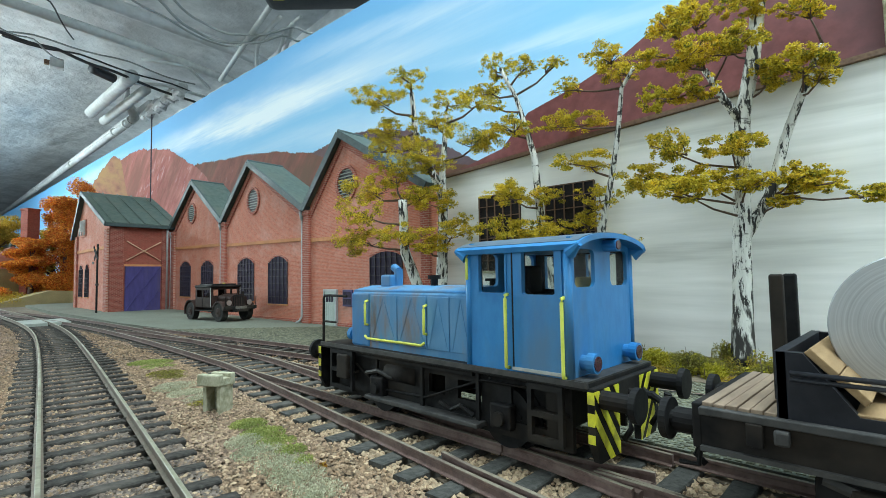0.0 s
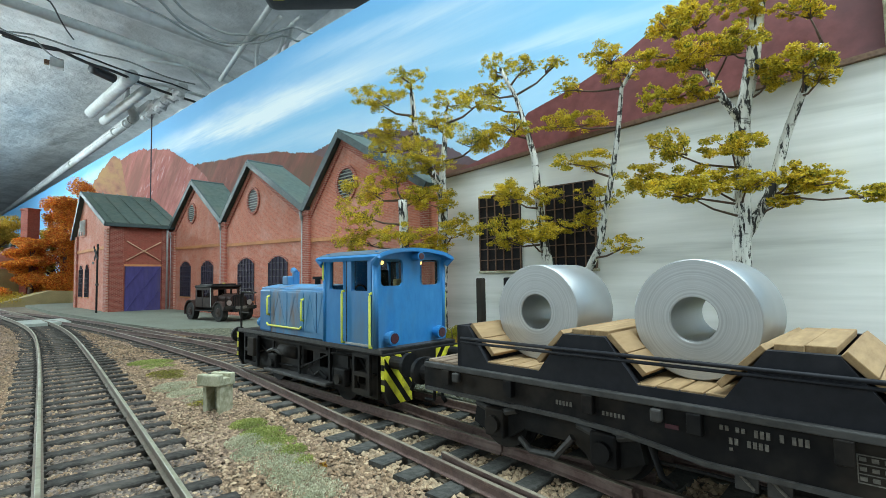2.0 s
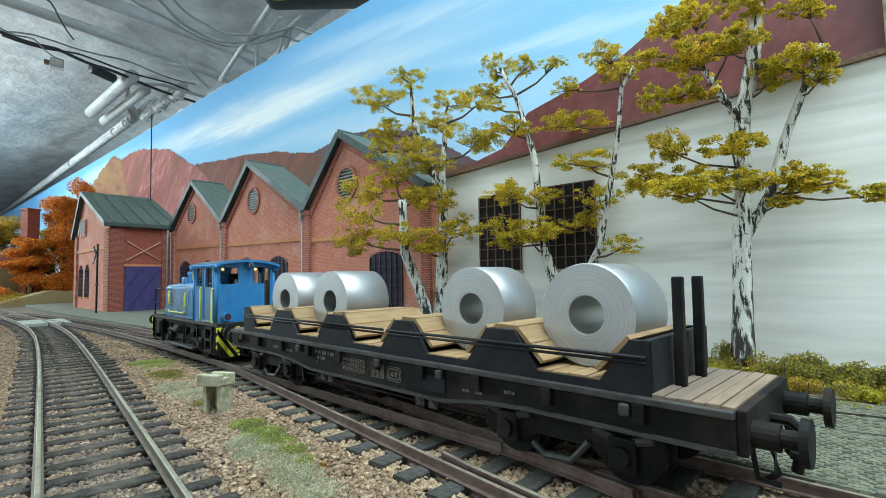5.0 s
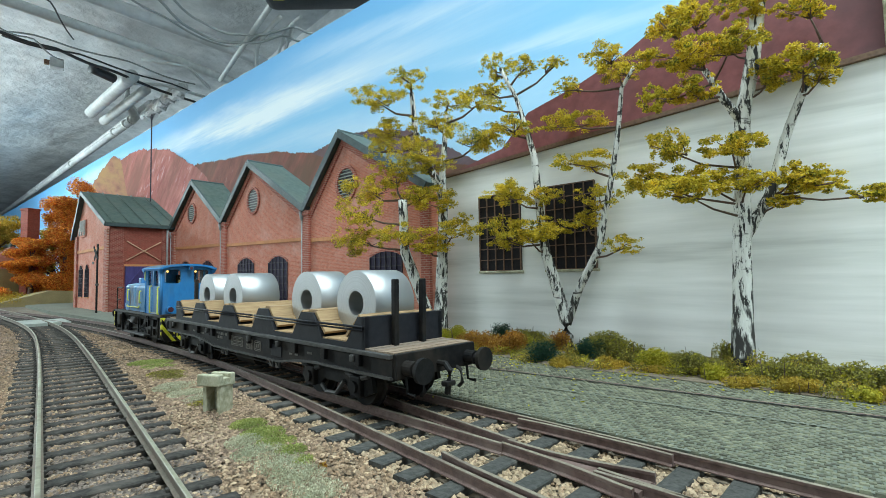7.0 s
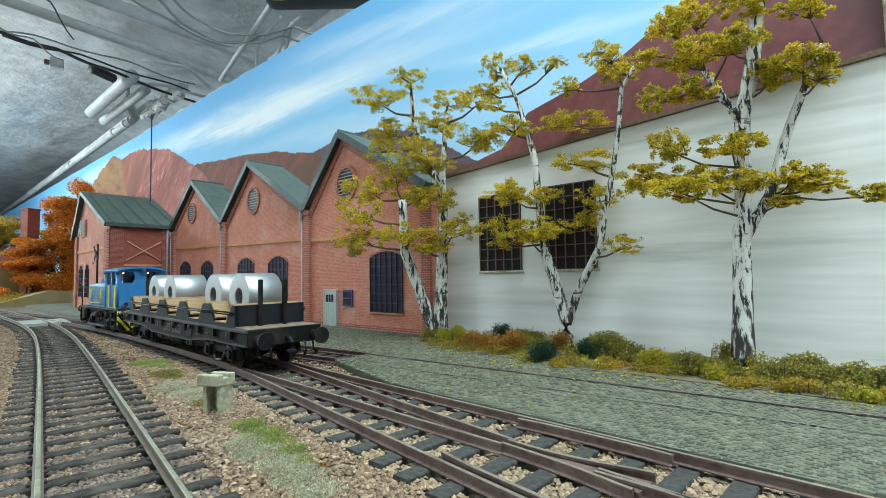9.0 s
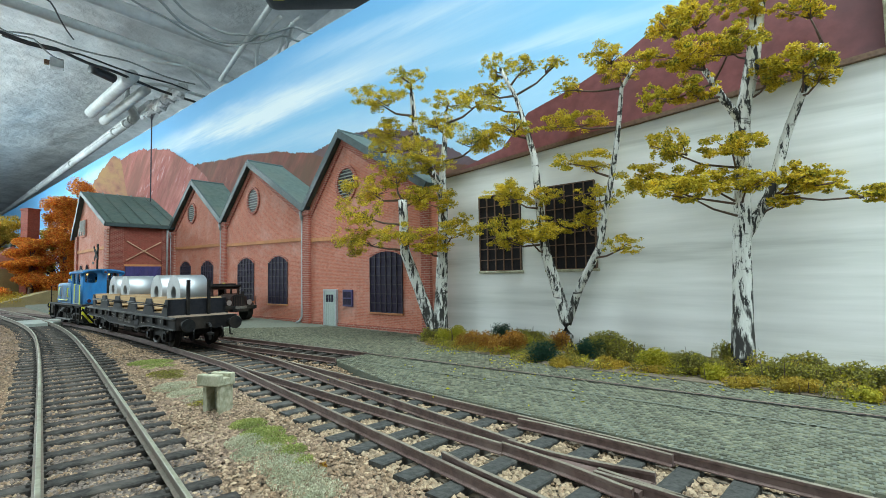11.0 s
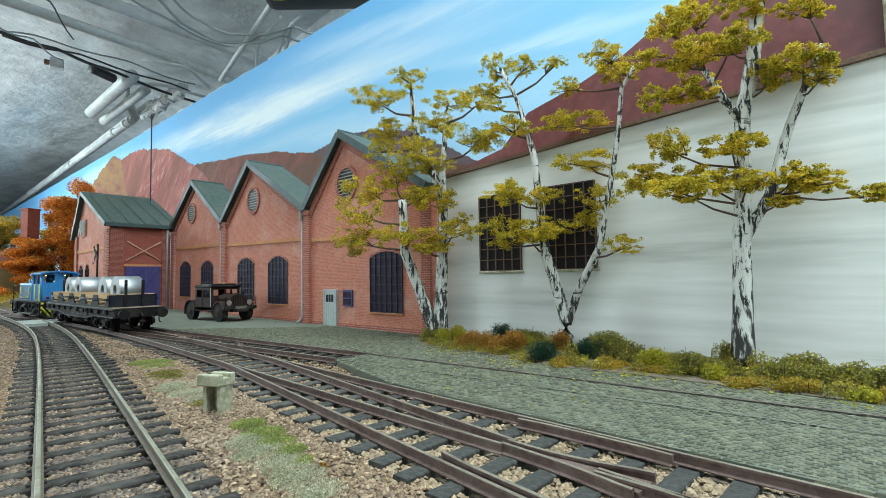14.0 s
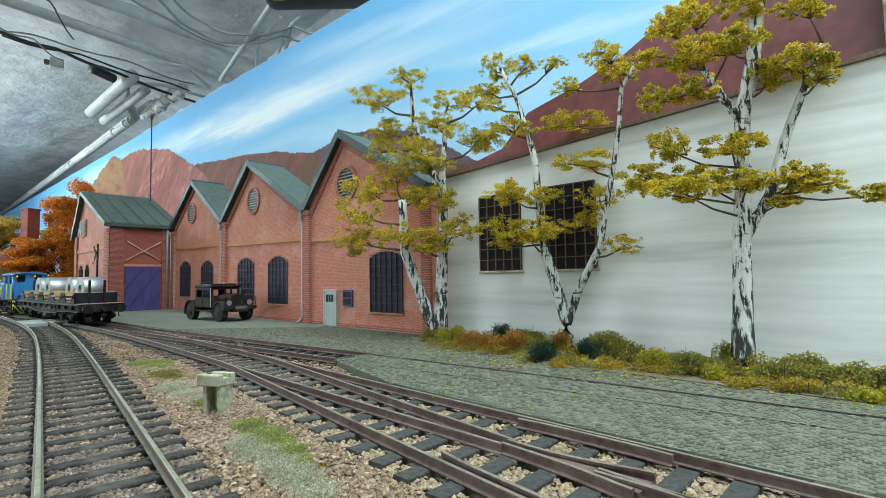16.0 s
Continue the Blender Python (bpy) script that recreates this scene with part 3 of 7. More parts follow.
def scatter(name, places, material, parent, size, label=""):
    """Many small stones as one joined piece of stuff."""
    r = np.random.RandomState(len(places))
    k = len(places)
    a = r.uniform(0, math.tau, k)
    sc = size * r.uniform(0.6, 1.35, (k, 3)) * np.array([1, 0.8, 0.75])
    v = STONE_V[None] * sc[:, None, :] + r.normal(0, 0.07 * size, (k, 8, 3))
    c, s = np.cos(a)[:, None], np.sin(a)[:, None]
    v = np.stack([v[..., 0] * c - v[..., 1] * s, v[..., 0] * s + v[..., 1] * c, v[..., 2]], -1) + np.asarray(places)[:, None, :]
    f = (STONE_F[None] + (np.arange(k) * 8)[:, None, None]).reshape(-1, 3)
    ob = raw(name, v.reshape(-1, 3), f, material, parent, label)
    return tagged(ob, kind="stuff")


YARD = [(480, -340), (64, 70), (-2, 136), (-18, 153), (-43, 194), (-31, 212), (-124, 283), (-190, 333), (-262, 390), (-330, 452), (-470, 575), (-640, 740),
        (-640, 930), (700, -268)]


def inside(x, y, poly):
    hit = False
    for (ax, ay), (bx, by) in zip(poly, poly[1:] + poly[:1]):
        if (ay > y) != (by > y) and x < (bx - ax) * (y - ay) / (by - ay) + ax:
            hit = not hit
    return hit


LEFT_TABLE = np.array([left_n(q) for q in range(-100, 1100)])


def left_at(s):
    return float(LEFT_TABLE[min(1199, max(0, int(s) + 100))])


def stone_places(count, region, seed, only=None):
    """Places for loose stones: heaped between the tracks, level in the cribs, none on the rails. only: 'left' or 'turnout' for the cribs of one track."""
    r, out = random.Random(seed), []
    while len(out) < count:
        x, y = region(r)
        if inside(x, y, YARD) or not inside(x, y, [(-60, 40), (-420, 470), (-250, 430), (140, 90), (140, 20), (40, 20)]) and not inside(x, y, [(-320, 60), (-620, 560), (-420, 470), (-30, 60)]):
            continue
        s, n = Q * (y - x), Q * (x + y)
        z = -3.45 + 0.4 * noise.noise(Vector((x * 0.05, y * 0.05, 0)))
        ln = left_at(s)
        on_left = abs(n - ln) < 15
        on_turnout = s < 200 and branch_n(s) - 14 < n < 97
        if only == "left" and not on_left or only == "turnout" and not (on_turnout and s < 125):
            continue
        if only is None and on_turnout and s < 110 and r.random() < 0.8 or only is None and on_left and r.random() < 0.6:
            continue
        if on_left:
            z = -3.15 + 0.35 * noise.noise(Vector((x * 0.2, y * 0.2, 4)))
        elif on_turnout or abs(n - main_n(s)) < 14 or abs(0.6 * x + 0.8 * y - 139) < 12:
            z = -3.2 + 0.35 * noise.noise(Vector((x * 0.12, y * 0.12, 6)))
        else:
            mid = 0.5 * (ln + 14 + branch_n(s) - 14)
            z += 0.9 * max(0.0, 1 - ((n - mid) / 14) ** 2) if ln + 12 < n < branch_n(s) - 12 else 0.3
        if any(abs(n - k) < 1.5 for k in (main_n(s) - 8.7, main_n(s) + 8.7, ln - 8.7, ln + 8.7)) or s < 200 and any(abs(n - branch_n(s) - k) < 1.5 for k in (-8.7, 8.7)):
            continue
        out.append((x, y, z + r.uniform(-0.15, 0.35)))
    return out


def near_region(r):
    s, n = 240 * r.random() ** 1.4, r.uniform(-25, 100)
    return sn(s, n)


def left_region(r):
    s = 45 + 260 * r.random() ** 1.3
    return sn(s, left_at(s) + r.uniform(-16, 16))


def turnout_region(r):
    return sn(r.uniform(-5, 125), r.uniform(48, 98))


def mid_region(r):
    s, n = r.uniform(150, 560), r.uniform(-20, 112)
    return sn(s, n)


ballast = thing("ballast", HOME, "loose brown and tan ballast stones round the sleepers", "gravel", kind="stuff")
scatter("stones", stone_places(52000, near_region, 1), STONE, ballast, 0.5)
scatter("pale_stones", stone_places(15000, near_region, 2), STONE_PALE, ballast, 0.54)
scatter("track_stones", stone_places(26000, left_region, 4, "left"), STONE_GREY, ballast, 0.5)
scatter("sandy_stones", stone_places(9500, turnout_region, 5, "turnout"), STONE_SAND, ballast, 0.62)
scatter("far_stones", stone_places(26000, mid_region, 3), STONE, ballast, 0.72)

# ---- cobbled yard ----
yard_bm = B()
vs = [yard_bm.verts.new((x, y, -0.62)) for x, y in YARD]
lo = [yard_bm.verts.new((x, y, -6.0)) for x, y in YARD]
yard_bm.faces.new(vs)
for i in range(len(YARD)):
    yard_bm.faces.new((vs[i], vs[(i + 1) % len(YARD)], lo[(i + 1) % len(YARD)], lo[i]))
for k in range(45):
    bmesh.ops.bisect_plane(yard_bm, geom=yard_bm.verts[:] + yard_bm.edges[:] + yard_bm.faces[:], plane_co=(-15.0 * k, 0, 0), plane_no=(1, 0, 0))
yard = tagged(part("pavement", yard_bm, PAVE), "grey-green cobbled yard with rails let into it", "pavement", kind="structure")


def embedded_rails():
    """The siding's rails run on through the cobbles, flush; a dark strip paints flangeway shade."""
    for n0, fall, t0, t1 in ((143.5, -0.0238, -155, 150), (128.0, -0.016, -150, 150)):
        bm = B()
        ts = np.arange(t0, t1, 8.0)
        for a, b in zip(ts, ts[1:]):
            for o, w, z, mi in ((0, 0.36, -0.2, 0), (-0.85, 0.4, -0.3, 1)):
                if mi and n0 < 130:
                    continue
                q = []
                for t, s in ((a, -w), (b, -w), (b, w), (a, w)):
                    n = n0 + fall * t + o + s
                    q.append(bm.verts.new((0.8 * t + 0.6 * n, -0.6 * t + 0.8 * n, z)))
                bm.faces.new(q).material_index = mi
        part("embedded_rail", bm, [RAIL if n0 > 130 else PAVE, HOLLOW_SHADE], yard, "rusty rail head flush with the cobbles")


COB_V = np.array([(-1, -1, -1), (1, -1, -1), (1, 1, -1), (-1, 1, -1), (-0.72, -0.68, 0), (0.72, -0.68, 0), (0.72, 0.68, 0), (-0.72, 0.68, 0)], float)
COB_F = np.array([(4, 5, 6, 7), (0, 1, 5, 4), (1, 2, 6, 5), (2, 3, 7, 6), (3, 0, 4, 7)])


def cobbles():
    """Cobbles in slightly wavy courses; those beside the main track are loose pieces, the rest one sheet."""
    r = np.random.RandomState(4)
    places = []
    for j in range(-95, 170):
        for i in range(-190, 150):
            u, v = (i + 0.5 * (j % 2)) * 1.72, j * 1.26 + 0.7 * math.sin(i * 0.19 + j * 0.13) + 0.4 * noise.noise(Vector((i * 0.4, j * 0.4, 0)))
            x, y = 30 + 0.78 * u + 0.625 * v, 160 - 0.625 * u + 0.78 * v
            if y < 40 or y > 330 or x > 1.05 * y or not inside(x, y, YARD):
                continue
            if 0.667 * x + 0.745 * y > 194:
                continue
            places.append((x, y))
    pieces = [p for p in places if p[0] + p[1] < 136.5 and -10 < p[0] < 40][:300]
    chosen = set(pieces)
    rest = np.array([p for p in places if p not in chosen])
    k = len(rest)
    half = np.stack([r.uniform(0.70, 0.84, k), r.uniform(0.50, 0.61, k), np.full(k, 0.5)], -1)
    v = COB_V[None] * half[:, None, :]
    a = math.radians(-38.7) + r.normal(0, 0.05, k)
    c, s = np.cos(a)[:, None], np.sin(a)[:, None]
    v = np.stack([v[..., 0] * c - v[..., 1] * s, v[..., 0] * s + v[..., 1] * c, v[..., 2]], -1)
    top = np.concatenate([rest, (-0.45 + r.normal(0, 0.045, k))[:, None]], 1)
    v = v + top[:, None, :]
    f = (COB_F[None] + (np.arange(k) * 8)[:, None, None]).reshape(-1, 4)
    tagged(raw("cobbles", v.reshape(-1, 3), f, COBBLE, yard), kind="stuff")
    shapes = []
    for q in range(4):
        me = bpy.data.meshes.new("cobble")
        me.from_pydata((COB_V * np.array([0.72 + 0.03 * q, 0.52 + 0.025 * q, 0.5]) * MM).tolist(), [], COB_F.tolist())
        me.materials.append(COBBLE)
        shapes.append(me)
    for q, (x, y) in enumerate(pieces):
        ob = new("cobble", shapes[q % 4])
        ob.matrix_world = mm_pose(x, y, -0.42 + float(r.normal(0, 0.06)), 0, 0, -38.7 + float(r.normal(0, 3)))
        ob.parent = yard


# ---- backdrop board, cellar ceiling and walls: the yard's frame has x along the works' wall, y away from the tracks ----
YF = pose(0, 0, 0, 0, 0, -41.84)
backdrop = thing("backdrop", YF, "painted sky board with brushed clouds and red hills", "backdrop", kind="structure")


def top_edge(a):
    return 273.5 - 0.0187 * a


bm = prism(B(), [(-3600, -60), (700, -60), (700, top_edge(700)), (-3600, top_edge(-3600))], "y", 270, 276)
part("sky_panel", bm, SKY, backdrop)


def hills(name, knots, a0, a1, y, material, rough, seed):
    """A painted range: a thin layer with a ragged upper edge."""
    ks, hs = [k for k, _ in knots], [h for _, h in knots]
    out = []
    for a in np.arange(a0, a1, 0.9 if a0 > -900 else 2.5):
        h = float(np.interp(a, ks, hs)) + rough * noise.noise(Vector((a * 0.05, seed, 0))) + 0.8 * rough * noise.noise(Vector((a * 0.45, seed, 1)))
        h += rough * 0.55 * max(0.0, noise.noise(Vector((a * 0.9, seed, 5)))) + rough * 0.35 * rng.random()
        out.append((a, h))
    bm = B()
    lo = [bm.verts.new((a, y, -20)) for a, h in out]
    hi = [bm.verts.new((a, y, h)) for a, h in out]
    for i in range(len(out) - 1):
        bm.faces.new((lo[i], lo[i + 1], hi[i + 1], hi[i]))
    return part(name, bm, material, backdrop)


HILL_FAR = hill_paint("painted_far_hill", (0.085, 0.05, 0.055), (0.15, 0.085, 0.085), (0.12, 0.085, 0.10), (0.22, 0.15, 0.16), 30)
HILL_RED = hill_paint("painted_red_hill", (0.12, 0.04, 0.028), (0.27, 0.085, 0.06), (0.13, 0.07, 0.04), (0.42, 0.26, 0.24), 48, 0.64)
HILL_PINK = hill_paint("painted_pink_hill", (0.26, 0.06, 0.05), (0.44, 0.15, 0.125), (0.20, 0.075, 0.05), (0.62, 0.46, 0.46), 40, 0.56)
HILL_BROWN = hill_paint("painted_brown_hill", (0.15, 0.058, 0.034), (0.30, 0.115, 0.07), (0.30, 0.17, 0.06), (0.46, 0.25, 0.16), -14, 0.66)
hills("distant_hills", [(-640, 150), (-420, 158), (-330, 163), (-275, 150), (-205, 112), (-140, 92)], -640, -140, 269.4, HILL_FAR, 2.5, 1)
hills("red_hills", [(-760, 180), (-700, 196), (-640, 188), (-560, 182), (-480, 171), (-418, 158), (-340, 128), (-200, 110)], -760, -200, 269.1, HILL_RED, 2.5, 2)
hills("pink_hills", [(-1080, 262), (-1010, 266), (-960, 264), (-880, 250), (-810, 236), (-740, 206), (-690, 185), (-610, 130)], -1080, -610, 268.8, HILL_PINK, 4.0, 3)
hills("brown_hills", [(-1400, 150), (-1300, 235), (-1210, 262), (-1110, 282), (-1060, 262), (-990, 150)], -1400, -990, 268.4, HILL_BROWN, 5.0, 4)


def cellar():
    """Lumpy plastered ceiling over the layout, and the room's walls and floor behind the camera."""
    def lump(x, y):
        return 15 * noise.noise(Vector((x * 0.004, y * 0.004, 7))) + 6 * noise.noise(Vector((x * 0.018, y * 0.018, 2))) + 2 * noise.noise(Vector((x * 0.06, y * 0.06, 5)))
    n = 150
    verts, faces = [], []
    for j in range(n):
        for i in range(n):
            x, y = -3600 + 5400 * i / (n - 1), -1800 + 2400 * j / (n - 1)
            # The unseen right part is raised so the overhead light clears it.
            verts.append((x, y, 430 + lump(x, y) + 650 * (lambda t: t * t * (3 - 2 * t))(min(1.0, max(0.0, (x + 520 - 0.6 * min(0, y)) / 380)))))
    for j in range(n - 1):
        for i in range(n - 1):
            faces.append((j * n + i, j * n + i + 1, (j + 1) * n + i + 1, (j + 1) * n + i))
    ob = raw("ceiling", verts, faces, CEILING, smooth=True)
    ob.matrix_world = YF
    tagged(ob, "rough whitewashed cellar ceiling", "ceiling", kind="structure")
    verts = []
    for j in range(40):
        for i in range(n):
            x, z = -3600 + 5400 * i / (n - 1), -100 + 600 * j / 39
            verts.append((x, 420 + 0.7 * lump(x, z * 3), z))
    faces = [(j * n + i, j * n + i + 1, (j + 1) * n + i + 1, (j + 1) * n + i) for j in range(39) for i in range(n - 1)]
    ob = raw("wall_north", verts, faces, CEILING, smooth=True)
    ob.matrix_world = YF
    tagged(ob, "rough whitewashed cellar wall behind the sky board", "wall", kind="structure")
    for name, x0, x1, y0, y1, z0, z1 in (("wall_south", -3600, 1800, -1830, -1800, -1200, 1200), ("wall_east", 1800, 1830, -1800, 600, -1200, 1200),
                                         ("wall_west", -3630, -3600, -1800, 600, -1200, 1200), ("floor", -3600, 1800, -1800, 600, -1230, -1200)):
        ob = part(name, box(B(), x0, x1, y0, y1, z0, z1), CEILING)
        ob.matrix_world = YF
        tagged(ob, "plain whitewashed cellar " + name.split("_")[0], name.split("_")[0], kind="structure")


cellar()


# ---- the brick works ----
def arch_outline(w, h, rise, seg=8):
    pts = [(-w / 2, 0), (w / 2, 0), (w / 2, h - rise)]
    for k in range(1, seg):
        t = k / seg
        pts.append((w / 2 - w * t, h - rise + rise * math.sin(math.pi * t) ** 0.8))
    pts.append((-w / 2, h - rise))
    return pts


def barred_window(parent, a, z, w, h, y, cols, rows, rise=3.0, frame_mat=IRON, pane=PANE, axis="y"):
    """A cast-iron window in its reveal: panes behind, bars proud of them, a sill."""
    win = part("window", prism(B(), [(a + u, z + v) for u, v in arch_outline(w, h, rise)], "y", y - 0.35, y + 0.8), pane, parent, "dark glass behind a cast-iron grid")
    for k in range(cols + 1):
        x = a - w / 2 + w * k / cols
        u = abs(x - a) / (w / 2)
        top = z + h - rise * min(1.0, u ** 2.4) - (0.2 if 0 < k < cols else 0)
        part("glazing_bar", box(B(), x - 0.28, x + 0.28, y - 1.0, y - 0.3, z, top), frame_mat, win)
    for k in range(rows + 1):
        zz = z + (h - rise) * k / rows
        part("glazing_bar", box(B(), a - w / 2, a + w / 2, y - 0.9, y - 0.32, zz - 0.28, zz + 0.28), frame_mat, win)
    arch = B()
    out = [(a + u, z + v) for u, v in arch_outline(w + 2.4, h + 1.2, rise)][2:]
    inn = [(a + u, z + v) for u, v in arch_outline(w, h, rise)][2:]
    for p, q, s, t in zip(out, out[1:], inn, inn[1:]):
        vs = [arch.verts.new((c[0], y - 0.55, c[1])) for c in (p, q, t, s)] + [arch.verts.new((c[0], y + 0.4, c[1])) for c in (p, q, t, s)]
        for f in ((0, 1, 2, 3), (4, 7, 6, 5), (0, 4, 5, 1), (2, 6, 7, 3)):
            arch.faces.new([vs[i] for i in f])
    part("arch", arch, PILASTER, win)
    part("sill", box(B(), a - w / 2 - 0.6, a + w / 2 + 0.6, y - 1.3, y + 0.2, z - 1.2, z - 0.1, 0.15), CORNICE, win)
    return win


def round_vent(parent, a, z, rx, rz, y):
    bm, seg = B(), 28
    for k in range(seg):
        t0, t1 = math.tau * k / seg, math.tau * (k + 1) / seg
        q = [(a + r * rx * math.cos(t), z + r * rz * math.sin(t)) for r, t in ((1.22, t0), (1.22, t1), (1.0, t1), (1.0, t0))]
        vs = [bm.verts.new((u, y - 1.3, v)) for u, v in q] + [bm.verts.new((u, y + 0.3, v)) for u, v in q]
        for f in ((0, 1, 2, 3), (0, 4, 5, 1), (2, 6, 7, 3)):
            bm.faces.new([vs[i] for i in f])
    vent = part("round_vent", bm, PILASTER, parent, "round brick surround with pale louvres")
    # Near-black disc: the shade behind the louvres is painted on it.
    disc = prism(B(), [(a + rx * math.cos(math.tau * k / seg), z + rz * math.sin(math.tau * k / seg)) for k in range(seg)], "y", y - 0.25, y + 0.3)
    part("opening", disc, HOLLOW_SHADE, vent)
    for k in range(9):
        zz = z - rz + 2 * rz * (k + 0.5) / 9
        half = rx * math.sqrt(max(0.02, 1 - ((zz - z) / rz) ** 2)) * 0.97
        part("louvre", box(B(), a - half, a + half, y - 0.95, y - 0.5, zz - 0.32, zz + 0.32), SLAB, vent)


def gable_roof(parent, pts, y0, y1, thick=2.4, seams=0):
    """Sheet-metal slopes over a run of gable points, with dark verge boards."""
    for (a0, z0), (a1, z1) in zip(pts, pts[1:]):
        d = Vector((a1 - a0, z1 - z0)).normalized()
        nrm = Vector((-d.y, d.x)) * thick
        if nrm.y < 0:
            nrm = -nrm
        o = [(a0, z0), (a1, z1), (a1 + nrm.x, z1 + nrm.y), (a0 + nrm.x, z0 + nrm.y)]
        slope = part("roof", prism(B(), o, "y", y0, y1), ROOF, parent)
        o2 = [(a0 - nrm.x * 0.75, z0 - nrm.y * 0.75), (a1 - nrm.x * 0.75, z1 - nrm.y * 0.75), (a1 + nrm.x * 1.15, z1 + nrm.y * 1.15), (a0 + nrm.x * 1.15, z0 + nrm.y * 1.15)]
        part("verge_board", prism(B(), o2, "y", y0 - 1.2, y0 - 0.05), ROOF_EDGE, slope)
        for k in range(seams):
            y = y0 + (y1 - y0) * (k + 0.4) / seams
            o3 = [(a0 + nrm.x, z0 + nrm.y), (a1 + nrm.x, z1 + nrm.y), (a1 + nrm.x * 1.5, z1 + nrm.y * 1.5), (a0 + nrm.x * 1.5, z0 + nrm.y * 1.5)]
            part("seam", prism(B(), o3, "y", y - 0.5, y + 0.5), ROOF, slope)


def works_hall():
    hall = thing("factory_hall", YF, "red brick works hall with three gables and green roofs", "building")
    apex = [(-572, 87), (-511, 131), (-442, 85), (-391, 130), (-306, 82), (-263, 128), (-183, 82)]
    wall = part("wall", prism(B(), [(-572, -5)] + apex + [(-183, -5)], "y", 195, 222), BRICK, hall)
    for a, top in ((-566, 85), (-442, 84), (-306, 81), (-186, 80)):
        w = 4.2 if a < -300 else 3.4
        p = part("pilaster", box(B(), a - w, a + w, 192.6, 194.9, -3, top - 3, 0.2), PILASTER, hall, "projecting brick pilaster")
        part("pilaster_cap", box(B(), a - w - 1, a + w + 1, 191.8, 194.8, top - 3, top, 0.3), PILASTER, p)
        if a < -200:
            pipe = sweep(B(), [(a - w - 0.2, 192.6, top - 2), (a - w - 0.2, 192.6, 5), (a - w - 2, 191.4, 1.5), (a - w - 4, 190.2, 0.5)], 0.95, 8)
            rod(pipe, (a - w - 0.2, 192.4, top - 6), (a - w - 0.2, 192.4, top), 1.2, 8, 2.2)
            part("downpipe", pipe, ZINC, hall, "pale zinc rainwater pipe", True)
    for a0, a1 in ((-561, -447), (-437, -311), (-301, -190)):
        zc = 67.5 + (a0 + 572) * -0.0285
        part("cornice", prism(B(), [(a0, zc - 1.4), (a1, zc - 1.4 + (a1 - a0) * -0.02), (a1, zc + 1.2 + (a1 - a0) * -0.02), (a0, zc + 1.2)], "y", 193.9, 195.2), CORNICE, hall, "ochre string course")
    part("plinth", box(B(), -572, -183, 194.3, 195.1, -4, 2.2, 0.2), PILASTER, hall)
    for i in range(3):
        (a0, z0), (a1, z1), (a2, z2) = apex[2 * i:2 * i + 3]
        ins = part("gable_trim", prism(B(), [(a0 + 4, z0 - 3), (a1, z1 - 3), (a2 - 4, z2 - 3), (a2 - 4, z2 - 6.5), (a1, z1 - 7.2), (a0 + 4, z0 - 6.5)], "y", 193.9, 195.1), PILASTER, hall)
        gable_roof(hall, [(a0, z0), (a1, z1)], 191, 223)
        gable_roof(hall, [(a1, z1), (a2, z2)], 191, 223)
        part("ridge_cap", rod(B(), (a1, 190.5, z1 + 2.2), (a1, 223, z1 + 2.2), 1.5, 8), ROOF_EDGE, hall)
    for a, z in ((-442, 86), (-306, 83)):
        part("valley_gutter", box(B(), a - 2.2, a + 2.2, 190.6, 222, z - 1.0, z + 1.4, 0.3), ROOF_EDGE, hall)
    for a, z, rx, rz in ((-519, 101, 8.5, 9), (-388, 98.5, 8.8, 9.6), (-259.5, 95, 9.3, 10)):
        round_vent(hall, a, z, rx, rz, 195)
    for a, z, w, h, c, r in ((-534, 16, 26, 36, 5, 6), (-480, 14, 26, 37, 5, 6), (-401, 14.5, 28, 36, 5, 6), (-348, 13, 28, 37, 5, 6)):
        barred_window(hall, a, z, w, h, 195, c, r, 5)
    barred_window(hall, -221, 10.8, 29, 37, 195, 6, 6, 3.4)
    door = part("door", box(B(), -283.6, -271.2, 193.6, 195.1, 0, 23.4, 0.2), PALE_DOOR, hall, "pale grey plank door with a small light")
    part("door_frame", box(box(box(B(), -284.9, -283.4, 193.2, 195.2, 0, 24.6), -271.4, -269.9, 193.2, 195.2, 0, 24.6), -283.4, -271.4, 193.2, 195.2, 23.2, 24.6), ZINC, door)
    for k in range(3):
        part("pane", box(B(), -281.6 + 3 * k, -279.6 + 3 * k, 193.3, 193.7, 16, 21), PANE, door)
    for k in range(1, 5):
        part("plank_joint", box(B(), -283.6 + 2.48 * k - 0.12, -283.6 + 2.48 * k + 0.12, 193.45, 193.65, 0.5, 15), SLAB, door)
    win = part("window", box(B(), -263.6, -253.4, 193.8, 195.1, 13.4, 24.4, 0.2), PURPLE, hall, "small violet-framed window")
    for i in range(2):
        for j in range(2):
            part("pane", box(B(), -262.4 + 4.3 * i, -258.9 + 4.3 * i, 193.55, 193.85, 14.6 + 4.7 * j, 18.4 + 4.7 * j), PANE, win)
    return hall


works_hall()


